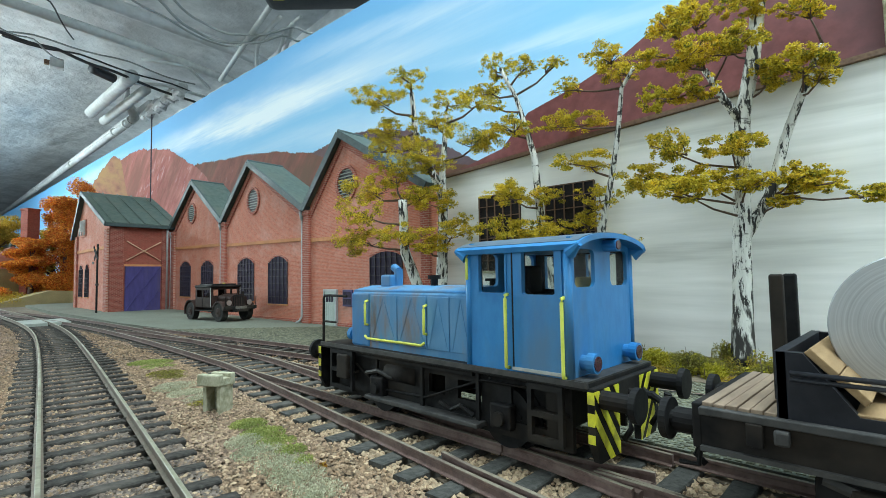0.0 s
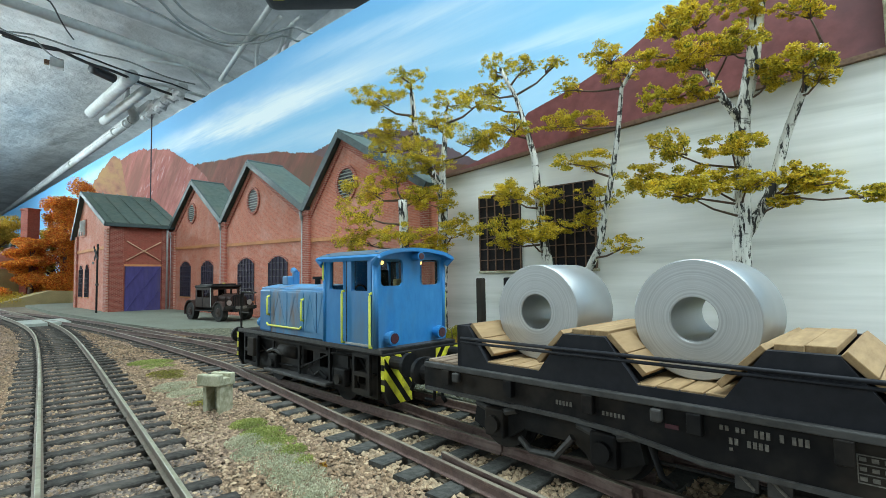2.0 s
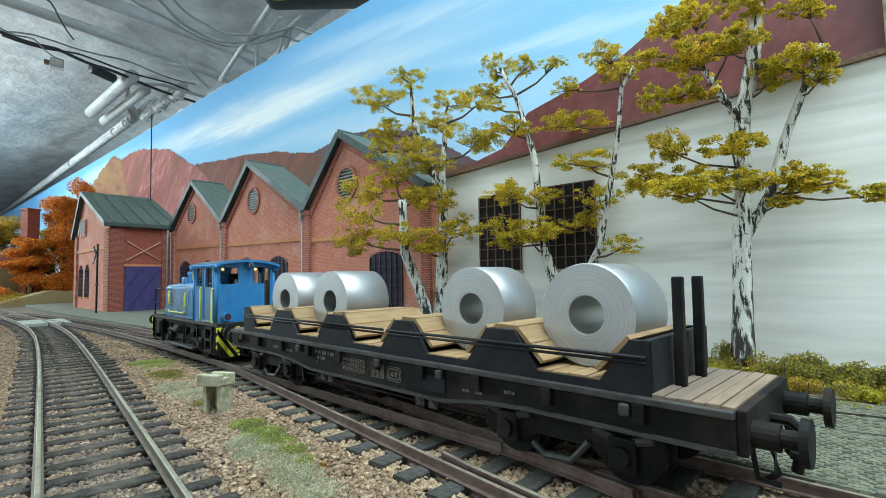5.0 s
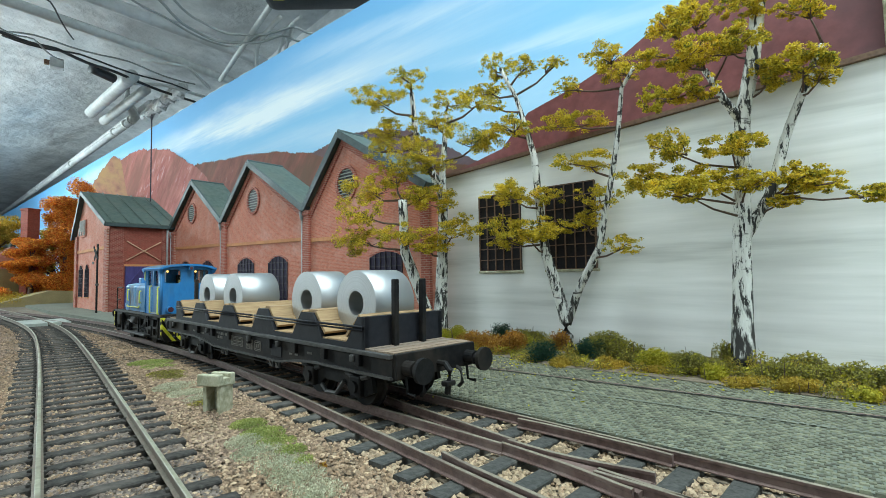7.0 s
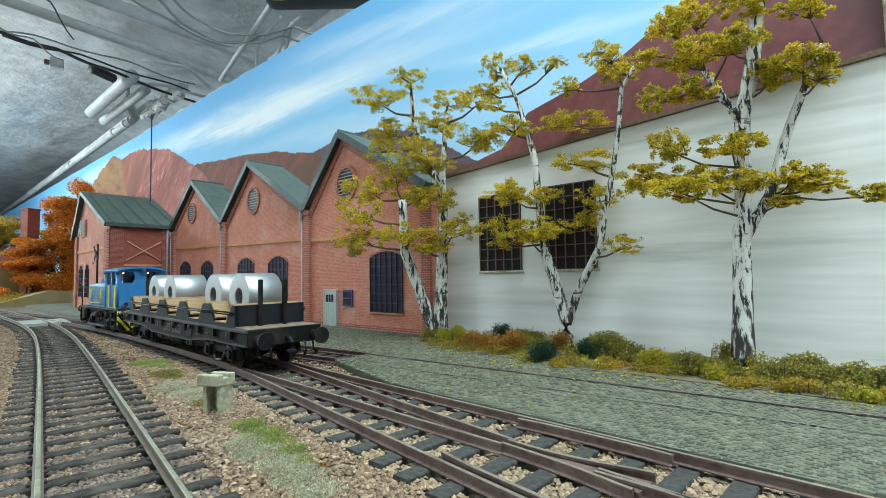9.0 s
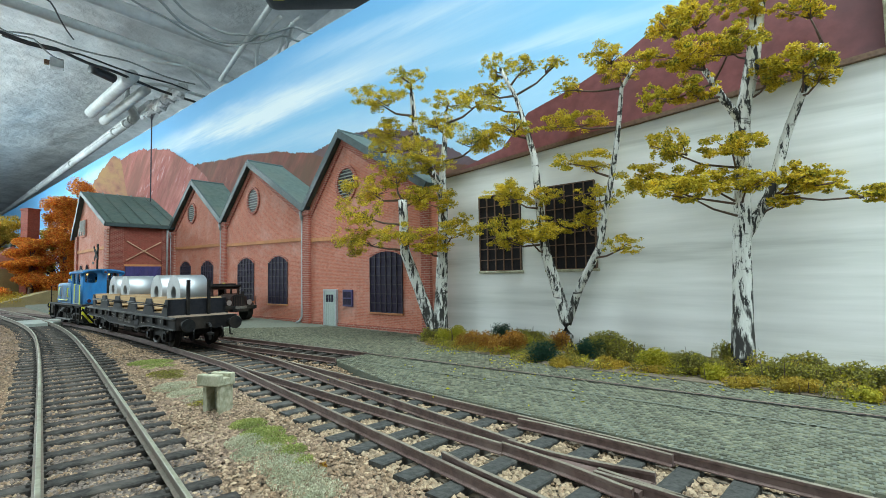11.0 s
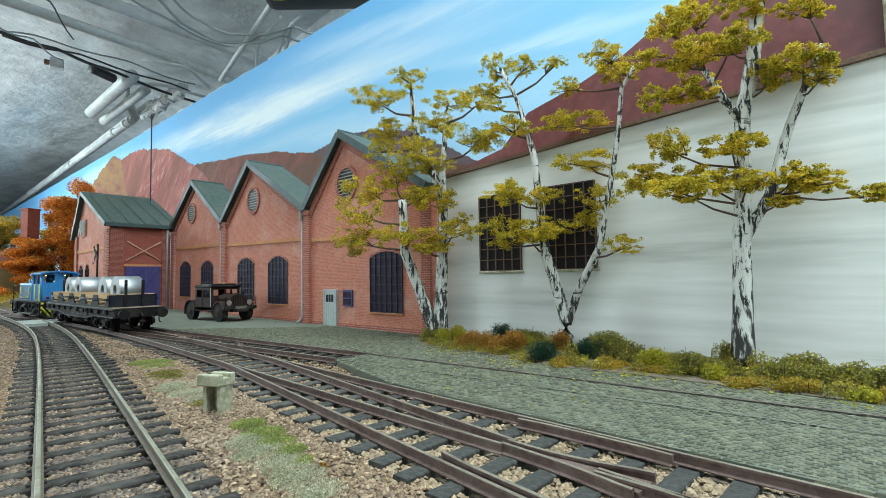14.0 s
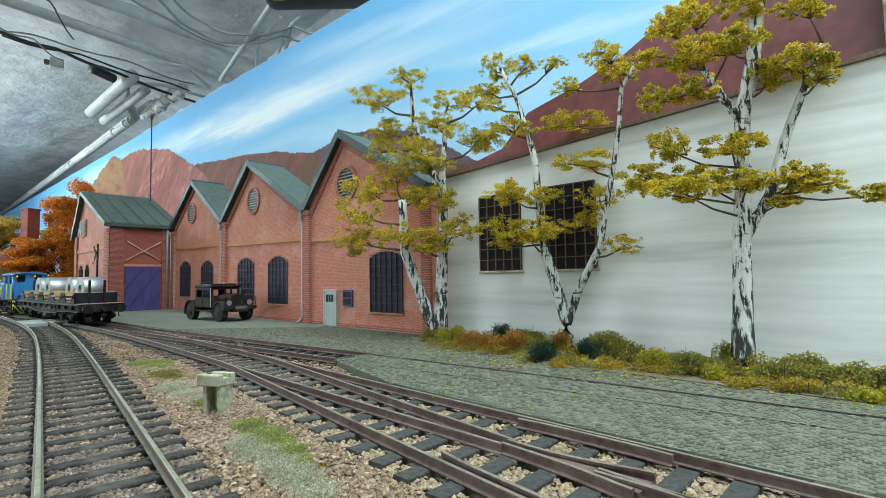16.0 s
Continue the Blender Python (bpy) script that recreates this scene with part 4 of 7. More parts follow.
def gatehouse():
    g = thing("gatehouse", YF, "red brick gatehouse with a violet double gate", "building")
    A0, A1, N0, N1, EAVE, TOP, APEX = -708, -572.2, 136, 204, 92, 137, -672
    part("wall", prism(B(), [(A0, -5), (A0, EAVE - 4), (APEX, TOP - 3), (A1, EAVE), (A1, -5)], "y", N0, N1), BRICK, g)
    # Side wall and pilasters use brick colours darkened for shade.
    part("side_wall", box(B(), A1, A1 + 0.6, N0 + 0.1, 194.4, -4, EAVE - 1), BRICK_DARK_SHADED, g)
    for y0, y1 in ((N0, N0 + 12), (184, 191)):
        part("pilaster", box(B(), A1 + 0.4, A1 + 2.6, y0, y1, -3, EAVE - 4, 0.2), PILASTER_SHADED, g)
    part("pilaster", box(B(), A0 - 1, A0 + 9, N0 - 2.0, N0 - 0.1, -3, EAVE - 6, 0.2), PILASTER, g)
    part("pilaster", box(B(), A1 - 10, A1 + 1, N0 - 2.0, N0 - 0.1, -3, EAVE - 6, 0.2), PILASTER, g)
    part("cornice", box(B(), A0 + 9, A1 - 10, N0 - 1.3, N0 - 0.1, 66, 69), CORNICE, g)
    gable_roof(g, [(A0 - 4, EAVE - 9), (APEX, TOP - 3)], N0 - 4, N1, 2.4)
    gable_roof(g, [(APEX, TOP - 3), (A1 + 4, EAVE - 2)], N0 - 4, N1, 2.4, 5)
    part("gutter", box(B(), A1 + 3, A1 + 6, N0 - 4, 196, EAVE - 4, EAVE - 0.5, 0.4), ROOF_EDGE, g)
    part("downpipe", sweep(B(), [(A1 + 4, 188.5, EAVE - 4), (A1 + 3.4, 188.5, EAVE - 10), (A1 + 3.4, 188.5, 1)], 1.0, 8), ZINC, g, "pale zinc rainwater pipe", True)
    for a in (-683, -655):
        barred_window(g, a, 16, 15, 36, N0, 3, 6, 5)
    # the gate in the side wall, with a braced panel above it
    gate = part("gate", box(B(), A1 + 0.5, A1 + 1.8, 150, 183, 0, 48, 0.15), PURPLE, g, "violet plank double gate with braces")
    for y0, y1 in ((150, 166), (167, 183)):
        leaf_ob = part("gate_leaf", box(B(), A1 + 1.7, A1 + 2.3, y0 + 0.3, y1 - 0.3, 0.5, 47.5), PURPLE, gate)
        for a, b in (((y0 + 1, 2), (y1 - 1, 24)), ((y0 + 1, 26), (y1 - 1, 46))):
            part("brace", rod(B(), (A1 + 2.5, a[0], a[1]), (A1 + 2.6, b[0], b[1]), 0.75, 6), PURPLE, leaf_ob)
    part("lintel", box(B(), A1 + 0.4, A1 + 1.9, 149, 184, 48, 50), CORNICE, g)
    for a, b in (((151, 54), (183, 74)), ((151, 74), (183, 54))):
        part("cross_brace", rod(B(), (A1 + 1.4, a[0], a[1]), (A1 + 1.4, b[0], b[1]), 0.6, 6), PALE_BRICK, g, "pale crossed tie bar")
    # the sign: three slim pale letters that cannot be read, as plain bars
    sign = part("sign", box(B(), -690, -662, N0 - 1.2, N0 - 0.2, 84, 104), BRICK, g, "pale upright bars of an unreadable sign")
    for k, (z0, z1) in enumerate(((86, 95), (91, 103), (86, 103), (90, 103), (86, 103), (86, 103))):
        part("bar", box(B(), -689 + 4.9 * k, -687.4 + 4.9 * k, N0 - 2.4, N0 - 1.2, z0, z1), LIGHT_GREY, sign)
    part("pole", rod(B(), (-650, 196, 118), (-650, 196, 236), 0.7, 6), IRON, g, "thin mast on the roof")
    return g


gatehouse()


def white_building():
    w = thing("white_building", YF, "white plastered works building with an oxide red roof", "building")
    def eave(a):
        return 99.1 + a * 0.0625 if a < 6 else 99.5
    part("wall", prism(B(), [(-181, -5), (520, -5), (520, eave(520) + 20), (6, eave(6)), (-181, eave(-181))], "y", 204, 240), PLASTER, w)
    part("eave_board", prism(B(), [(-182, eave(-182) - 0.3), (6, eave(6) - 0.3), (520, 119), (520, 120.6), (6, eave(6) + 1.5), (-182, eave(-182) + 1.4)], "y", 202, 204.6), TRIM, w, "thin brown eaves board")
    bm = B()
    vs = [bm.verts.new((a, 205 + 0.12 * (z - 88), z)) for a, z in [(-182, eave(-182) + 1), (6, eave(6) + 1), (6, 190), (-8, 178), (-30, 160), (-56, 142), (-78, 129), (-100, 121), (-127, 114), (-142, 98)]]
    lo = [bm.verts.new((v.co.x, v.co.y + 3, v.co.z)) for v in vs]
    bm.faces.new(vs)
    bm.faces.new(lo[::-1])
    for i in range(len(vs)):
        bm.faces.new((vs[i], vs[(i + 1) % len(vs)], lo[(i + 1) % len(lo)], lo[i]))
    part("roof", bm, RED_ROOF, w, "oxide red roof board")
    part("end_post", box(B(), 6, 16, 203, 215, 99, 200, 0.5), CONCRETE, w)
    for a0, a1 in ((-155, -130), (-115.5, -91)):
        # A near-black sheet paints the shade inside, behind the bars.
        fr = part("window", box(B(), a0, a1, 202.9, 204.4, 34.4, 73.5), HOLLOW_SHADE, w, "near-black sheet painting the opening's shade, with a rusty bar grid")
        for k in range(6):
            x = a0 + (a1 - a0) * k / 5
            part("glazing_bar", box(B(), x - 0.22, x + 0.22, 202.1, 202.8, 34.4, 73.5), TRIM, fr)
        for k in range(8):
            z = 34.4 + 39.1 * k / 7
            part("glazing_bar", box(B(), a0, a1, 202.2, 202.75, z - 0.2, z + 0.2), TRIM, fr)
        part("window_sill", box(B(), a0 - 0.8, a1 + 0.8, 201.9, 204.2, 33.2, 34.3, 0.15), CONCRETE, fr)
    return w


white_building()
embedded_rails()
cobbles()
for piece in (left_track, main_track, siding, ground, ballast, yard):
    settle(piece)


# ---- the train ----
def holed_wall(bm, axis, u0, u1, z0, z1, holes, w0, w1):
    """A wall panel with rectangular openings (u0, u1, z0, z1) right through it."""
    us = sorted({u0, u1, *(h[0] for h in holes), *(h[1] for h in holes)})
    zs = sorted({z0, z1, *(h[2] for h in holes), *(h[3] for h in holes)})
    for a, b in zip(us, us[1:]):
        for c, d in zip(zs, zs[1:]):
            if any(h[0] <= (a + b) / 2 <= h[1] and h[2] <= (c + d) / 2 <= h[3] for h in holes):
                continue
            if axis == "x":
                box(bm, a, b, w0, w1, c, d)
            else:
                box(bm, w0, w1, a, b, c, d)
    bmesh.ops.remove_doubles(bm, verts=bm.verts, dist=0.001)
    return bm


def handle(parent, x, y, z0, z1, side, mat=YELLOW):
    o = 0.9 * side
    pts = [(x, y, z0 - 0.2), (x, y + o, z0), (x, y + o, z0 + 0.6), (x, y + o, z1 - 0.6), (x, y + o, z1), (x, y, z1 + 0.2)]
    return part("grab_rail", sweep(B(), pts, 0.32, 7), mat, parent, "yellow grab rail", True)


def wheelset(parent, x, r, half=8.3, lift=0.0):
    bm = B()
    rod(bm, (0, -9, 0), (0, 9, 0), 1.0, 8)
    for sgn in (-1, 1):
        rod(bm, (0, sgn * (half - 0.4), 0), (0, sgn * (half + 1.6), 0), r, 28)
        rod(bm, (0, sgn * (half - 1.0), 0), (0, sgn * (half - 0.4), 0), r + 0.8, 28)
        for k in range(6):
            a = k * math.tau / 6
            rod(bm, (r * 0.5 * math.cos(a), sgn * (half + 1.4), r * 0.5 * math.sin(a)), (r * 0.5 * math.cos(a), sgn * (half + 1.75), r * 0.5 * math.sin(a)), 0.7, 6)
    ob = part("wheelset", bm, BLACK, parent)
    ob.location = (x * MM, 0, (r + lift) * MM)
    return ob


def round_corners(parent, axis, hole, w0, w1, r):
    """Fillets that round off a rectangular opening."""
    for u, su in ((hole[0], 1), (hole[1], -1)):
        for z, sz in ((hole[2], 1), (hole[3], -1)):
            o = [(u, z)] + [(u + su * r * (1 - math.sin(t)), z + sz * r * (1 - math.cos(t))) for t in np.linspace(0, math.pi / 2, 6)]
            part("window_corner", prism(B(), o, axis, w0, w1), BLUE, parent)


def clip_band(poly, slope, lo, hi):
    """The piece of an outline in which v + slope * (12.6 - u) lies between lo and hi."""
    for sign, limit in ((1, lo), (-1, -hi)):
        out = []
        for p, q in zip(poly, poly[1:] + poly[:1]):
            fp, fq = [sign * (v + slope * (12.6 - u)) - limit for u, v in (p, q)]
            if fp >= 0:
                out.append(p)
            if fp * fq < 0:
                t = fp / (fp - fq)
                out.append((p[0] + (q[0] - p[0]) * t, p[1] + (q[1] - p[1]) * t))
        poly = out
        if len(poly) < 3:
            return []
    return poly


def bulb_mesh(at, r):
    bm = B()
    bmesh.ops.create_icosphere(bm, subdivisions=2, radius=r, matrix=Matrix.Translation(at))
    return bm


def locomotive():
    loco = thing("locomotive", HOME, "small weathered blue diesel shunter with yellow grab rails", "locomotive")
    foot = part("footplate", box(box(B(), -3, 75.5, -12.6, 12.6, 13.4, 14.7, 0.2), 22, 66, -11.6, 11.6, 12.4, 13.6), BLACK, loco, "sooty black running plate")
    part("dusty_edge", box(box(B(), -3.1, 75.6, 12.3, 12.75, 13.9, 14.85), -3.1, 75.6, -12.75, -12.3, 13.9, 14.85), EDGE, foot, "brown dusty footplate edge")
    part("rear_walkway", box(B(), -3.0, -0.1, -12.4, 12.4, 14.65, 14.95), EDGE, foot)
    # frame with openings
    for sgn in (-1, 1):
        for k in range(12):
            part("rivet", rod(B(), (18.5 + 3.1 * k, sgn * 10.4, 12.4), (18.5 + 3.1 * k, sgn * 10.62, 12.4), 0.22, 6), EDGE, loco)
        part("air_pipe", sweep(B(), [(8, sgn * 10.9, 12.0), (20, sgn * 10.9, 11.9), (36, sgn * 11.0, 6.0), (52, sgn * 10.9, 5.4), (62, sgn * 10.9, 10.5)], 0.28, 6), GREY_BLACK, loco, smooth=True)
        part("sand_pipe", sweep(B(), [(9.5, sgn * 10.7, 11), (9.0, sgn * 11.2, 6), (8.6, sgn * 9.4, 2)], 0.35, 6), GREY_BLACK, loco, smooth=True)
        part("spring_hanger", sweep(B(), [(47, sgn * 11.0, 8.6), (52, sgn * 11.6, 9.8), (57, sgn * 11.0, 8.6)], 0.55, 6), EDGE, loco)
        bm = holed_wall(B(), "x", 1, 70, 2.3, 13.4, [(20.6, 27.0, 7.2, 11.0), (30.6, 35.5, 7.2, 11.2), (6, 13.5, 5.2, 11.8)], sgn * 9.9 - 0.5, sgn * 9.9 + 0.5)
        part("side_frame", bm, BLACK, loco)
        for x in (15, 52):
            ax = part("axlebox", box(B(), x - 2.4, x + 2.4, sgn * 11.2 - 1, sgn * 11.2 + 1, 3.8, 8.4, 0.4), GREY_BLACK, loco)
            part("cap", rod(B(), (x, sgn * 11.2, 5.8), (x, sgn * 13, 5.8), 1.3, 12), BLACK, ax)
        part("step_board", box(B(), 19.5, 55, sgn * 11.6 - 1.8, sgn * 11.6 + 1.8, 3.1, 4.1, 0.25), EDGE, loco, "scuffed step board")
        for x in (21, 37, 53):
            part("step_hanger", box(B(), x - 0.4, x + 0.4, sgn * 11 - 0.3, sgn * 11 + 0.3, 4, 13.4), BLACK, loco)
        # access steps under the cab and at the nose
        for x0, x1 in ((1.5, 8.5), (61, 71)):
            st = part("step_well", holed_wall(B(), "x", x0, x1, 3.6, 13.4, [(x0 + 0.9, x1 - 0.9, 4.6, 7.8), (x0 + 0.9, x1 - 0.9, 8.8, 12.4)], sgn * 12.2 - 0.45, sgn * 12.2 + 0.45), BLACK, loco)
            part("tread", box(B(), x0, x1, sgn * 10.8 - 1.6, sgn * 10.8 + 1.6, 8.0, 8.6), GREY_BLACK, st)
        part("air_tank", rod(B(), (40, sgn * 9.5, 9.6), (50, sgn * 9.5, 9.6), 2.1, 14), GREY_BLACK, loco, "small air tank", True)
        part("brake_rigging", sweep(B(), [(22, sgn * 11.3, 4.8), (25, sgn * 11.8, 6.4), (28, sgn * 11.3, 4.9), (31, sgn * 11.7, 6.0)], 0.5, 6), BLACK, loco)
        part("battery_box", box(B(), 62.5, 67, sgn * 12.4 - 1.2, sgn * 12.4 + 1.0, 6.5, 12.5, 0.3), GREY_BLACK, loco)
    part("belly", box(B(), 3, 70, -9.2, 9.2, 11.4, 13.5), BLACK, loco)
    part("gearbox", box(B(), 37, 60, -7.5, 7.5, 4.5, 11.5, 0.6), BLACK, loco)
    part("tank", box(B(), 3, 19, -7.5, 7.5, 5, 11.5, 0.6), BLACK, loco)
    for x in (15, 52):
        wheelset(loco, x, 5.6)
    # cab
    side_holes = [(13.1, 19.4, 28.8, 36.2), (2.6, 9.3, 28.6, 36.2)]
    cab = part("cab", holed_wall(B(), "x", 0, 22.5, 14.7, 37.6, side_holes, 11.2, 12), BLUE, loco, "bright blue cab with rounded windows")
    holed_wall_bm = holed_wall(B(), "x", 0, 22.5, 14.7, 37.6, side_holes, -12, -11.2)
    part("far_side", holed_wall_bm, BLUE, cab)
    end_holes = [(3.0, 10.2, 29.8, 36.4), (-10.2, -3.0, 29.8, 36.4)]
    part("rear_wall", holed_wall(B(), "y", -11.2, 11.2, 14.7, 38.4, end_holes, 0, 0.8), BLUE, cab)
    part("front_wall", holed_wall(B(), "y", -11.2, 11.2, 14.7, 38.4, end_holes, 21.7, 22.5), BLUE, cab)
    for y in (-12, 12):
        for x in (0, 22.5):
            part("corner_post", rod(B(), (x + (0.35 if x < 5 else -0.35), y * 0.972, 14.7), (x + (0.35 if x < 5 else -0.35), y * 0.972, 37.6), 0.75, 10), BLUE, cab, smooth=True)
    part("cab_floor", box(B(), 0.8, 21.7, -11.2, 11.2, 14.7, 19.5), BLACK, cab)
    part("driver_seat", box(box(B(), 3.5, 8, -4, 3, 19.5, 25, 0.5), 3.0, 4.2, -4, 3, 25, 31.5, 0.4), OCHRE_WALL, cab, "tan driver's seat")
    part("instrument_column", box(B(), 17, 21, -6.5, -1.5, 28, 34, 0.5), GREY_BLACK, cab)
    part("brake_wheel", sweep(B(), [(14 + 2.4 * math.cos(t), 6 + 0.6 * math.cos(t), 27.5 + 2.4 * math.sin(t)) for t in np.linspace(0, math.tau, 15)], 0.28, 6), BLACK, cab)
    for y0, y1 in ((-11.1, -10.9), (10.9, 11.1)):
        part("lining", holed_wall(B(), "x", 0.9, 21.6, 19.5, 37.2, side_holes, y0, y1), CRADLE, cab, "dark cab lining")
    part("control_desk", box(B(), 13, 21, -8, 5, 19.5, 28, 0.8), GREY_BLACK, cab)
    for sgn in (-1, 1):
        for h in side_holes:
            w = part("window_pane", box(B(), h[0] - 0.1, h[1] + 0.1, sgn * 11.55 - 0.12, sgn * 11.55 + 0.12, h[2] - 0.1, h[3] + 0.1), GLASS, cab)
            w.visible_shadow = False
            fr = holed_wall(B(), "x", h[0] - 0.35, h[1] + 0.35, h[2] - 0.35, h[3] + 0.35, [(h[0] + 0.02, h[1] - 0.02, h[2] + 0.02, h[3] - 0.02)], sgn * 12.0 - 0.18, sgn * 12.0 + 0.18)
            part("window_frame", fr, BLUE, cab)
    for x in (0.4, 22.1):
        for h in end_holes:
            w = part("window_pane", box(B(), x - 0.12, x + 0.12, h[0] - 0.1, h[1] + 0.1, h[2] - 0.1, h[3] + 0.1), GLASS, cab)
            w.visible_shadow = False
    for sgn in (-1, 1):
        d = part("cab_door", holed_wall(B(), "x", 1.2, 11.2, 15.6, 37.0, [side_holes[1]], sgn * 12.15 - 0.12, sgn * 12.15 + 0.12), BLUE, cab, "blue cab door")
        part("door_gap", box(B(), 1.2, 11.2, sgn * 12.28 - 0.05, sgn * 12.28 + 0.05, 37.0, 37.5), BLACK, d)
        part("door_gap", box(B(), 11.2, 11.5, sgn * 12.2 - 0.12, sgn * 12.2 + 0.12, 15.6, 37.4), BLACK, d)
        part("door_sill", box(B(), 1.0, 11.4, sgn * 12.4 - 0.3, sgn * 12.4 + 0.3, 15.2, 15.7), LIGHT_GREY, d)
        handle(cab, 12.5, sgn * 12.1, 15.6, 28.4, sgn)
        handle(cab, 0.9, sgn * 12.1, 15.2, 28.0, sgn)
        handle(cab, 22.2, sgn * 11.5, 31.5, 36, sgn)
    # rounded corners of the windows
    for sgn in (-1, 1):
        for h in side_holes:
            round_corners(cab, "y", h, sgn * 11.6 - 0.38, sgn * 11.6 + 0.38, 0.75)
    for x in (0.4, 22.1):
        for h in end_holes:
            round_corners(cab, "x", h, x - 0.38, x + 0.38, 1.2)
    for y in (8.6, -4.4):
        part("cab_bulb", bulb_mesh((1.6, y, 35.6), 0.55), GLOW, cab, "small warm glowing cab bulb")
    arc = [(13.6 * math.sin(t), 37.0 + 2.3 * (math.cos(t * 1.0) - math.cos(1.35)) / (1 - math.cos(1.35))) for t in np.linspace(-1.35, 1.35, 15)]
    outline = arc + [(y * 0.97, z - 0.9) for y, z in arc[::-1]]
    roof = part("cab_roof", prism(B(), outline, "x", -2.6, 24.6), BLUE, cab, "blue domed cab roof with a grimy top")
    top = [(y, z + 0.12) for y, z in arc[1:-1]]
    part("roof_grime", prism(B(), top + [(y, z - 0.4) for y, z in top[::-1]], "x", -2.2, 24.2), ROOF_GRIME, roof)
    part("gable_filler", prism(B(), [(y * 0.88, z - 0.5) for y, z in arc], "x", 0.2, 22.3), BLUE, cab)
    for x in (-2.6, 24.6):
        for sgn in (-1, 1):
            part("gutter_horn", rod(B(), (x, sgn * 12.9, 37.0), (x + (2.2 if x < 0 else -2.2), sgn * 12.2, 35.6), 0.5, 8, 1.2), BLUE, roof)
    for x, o in ((0, -1), (22.5, 1)):
        lamp = part("roof_lamp", rod(B(), (x, -1.0, 37.2), (x + o * 2.6, -1.0, 37.2), 1.15, 14), BLUE, cab)
        part("lens", rod(B(), (x + o * 2.6, -1.0, 37.2), (x + o * 2.8, -1.0, 37.2), 0.85, 14), RED_LENS, lamp)
    # hood
    hb = prism(B(), [(-10, 14.7), (10, 14.7), (10, 28.0), (9.2, 29.0), (4, 29.8), (-4, 29.8), (-9.2, 29.0), (-10, 28.0)], "x", 22.5, 64)
    hood = part("hood", hb, BLUE_WORN, loco, "long blue engine hood with worn grimy doors")
    part("hood_nose", box(B(), 57, 64.6, -10.25, 10.25, 14.7, 28.2, 0.5), BLUE, hood)
    part("hood_lip", box(B(), 22.5, 64.4, -9.7, 9.7, 28.2, 28.9, 0.2), BLUE, hood)
    for sgn in (-1, 1):
        for x0, x1 in ((23.2, 29.0), (29.4, 36.0), (36.4, 46.0), (46.4, 56.4)):
            d = part("hood_door", box(B(), x0, x1, sgn * 10.1 - 0.15, sgn * 10.1 + 0.15, 16.2, 27.6, 0.1), BLUE_WORN, hood)
            for u0, u1 in ((x0 + 0.6, x1 - 0.6), (x1 - 0.6, x0 + 0.6)):
                part("crease", rod(B(), (u0, sgn * 10.22, 16.8), ((u0 + u1) / 2, sgn * 10.22, 27.0), 0.14, 5), BLUE_WORN, d)
        for x, z0, z1 in ((57.6, 20.4, 26.0), (36.2, 19.6, 25.5)):
            handle(hood, x, sgn * 10.2, z0, z1, sgn)
        rail = [(57.5, sgn * 11.2, 17.6), (56.6, sgn * 11.2, 17.0), (37, sgn * 11.2, 17.0), (36, sgn * 11.2, 17.6)]
        part("foot_rail", sweep(B(), rail, 0.32, 7), YELLOW, hood, "low yellow hand rail", True)
    part("radiator_grille", box(B(), 64.5, 65.0, -6.5, 6.5, 17, 27), BLACK, hood)
    stack = part("exhaust_box", box(B(), 54.5, 58.5, 1.5, 5.5, 29.4, 32.6, 0.5), BLUE, hood)
    part("funnel", rod(rod(B(), (54.6, 2.6, 29.5), (54.6, 2.6, 34.0), 1.2, 12), (54.6, 2.6, 33.6), (56.5, 2.6, 34.6), 1.0, 10), BLUE, hood, "stubby blue air intake")
    part("vent_cap", rod(rod(B(), (42, 2, 29.5), (42, 2, 31.6), 0.9, 10), (42, 2, 31.4), (42, 2, 32.3), 1.6, 12), BLACK, hood)
    part("vent_cap", rod(rod(B(), (25.5, 0, 29.5), (25.5, 0, 31.0), 0.9, 10), (25.5, 0, 30.8), (25.5, 0, 31.4), 1.8, 12), BLACK, hood)
    # lamps on both ends
    for x, o, in ((0, -1), (64.6, 1)):
        for y in (-8.2, 8.2):
            lamp = part("head_lamp", rod(rod(B(), (x, y, 17.2), (x + o * 1.6, y, 17.2), 1.25, 16), (x + o * 1.2, y, 17.2), (x + o * 2.7, y, 17.2), 1.7, 16), BLUE, loco, "blue lamp housing")
            part("lens", rod(B(), (x + o * 2.6, y, 17.2), (x + o * 2.85, y, 17.2), 1.25, 16), RED_LENS, lamp)
    # end beams with hazard stripes
    for x0, x1, o in ((-4.2, -3.0, -1), (75.5, 76.7, 1)):
        beam = part("end_beam", box(B(), x0, x1, -12.6, 12.6, 9.2, 14.0, 0.2), BLACK, loco)
        for sgn in (-1, 1):
            o4 = [(sgn * 4.2, 13.6), (sgn * 12.6, 13.6), (sgn * 12.6, 5.4), (sgn * 11.0, 2.2), (sgn * 4.2, 2.2)]
            pl = part("end_plate", prism(B(), o4, "x", x0, x1), BLACK, loco, "black end plate with yellow hazard stripes")
            xf = x0 - 0.12 if o < 0 else x1 + 0.12
            for k in range(5):
                t = 8.6 + 4.6 * k
                band = clip_band([(abs(u), v) for u, v in o4], 1.35, t, t + 2.3)
                if len(band) > 2:
                    part("stripe", prism(B(), [(sgn * u, v) for u, v in band], "x", min(xf, x0 if o < 0 else x1), max(xf, x0 if o < 0 else x1)), HAZARD, pl)
            ys = sgn * 12.6
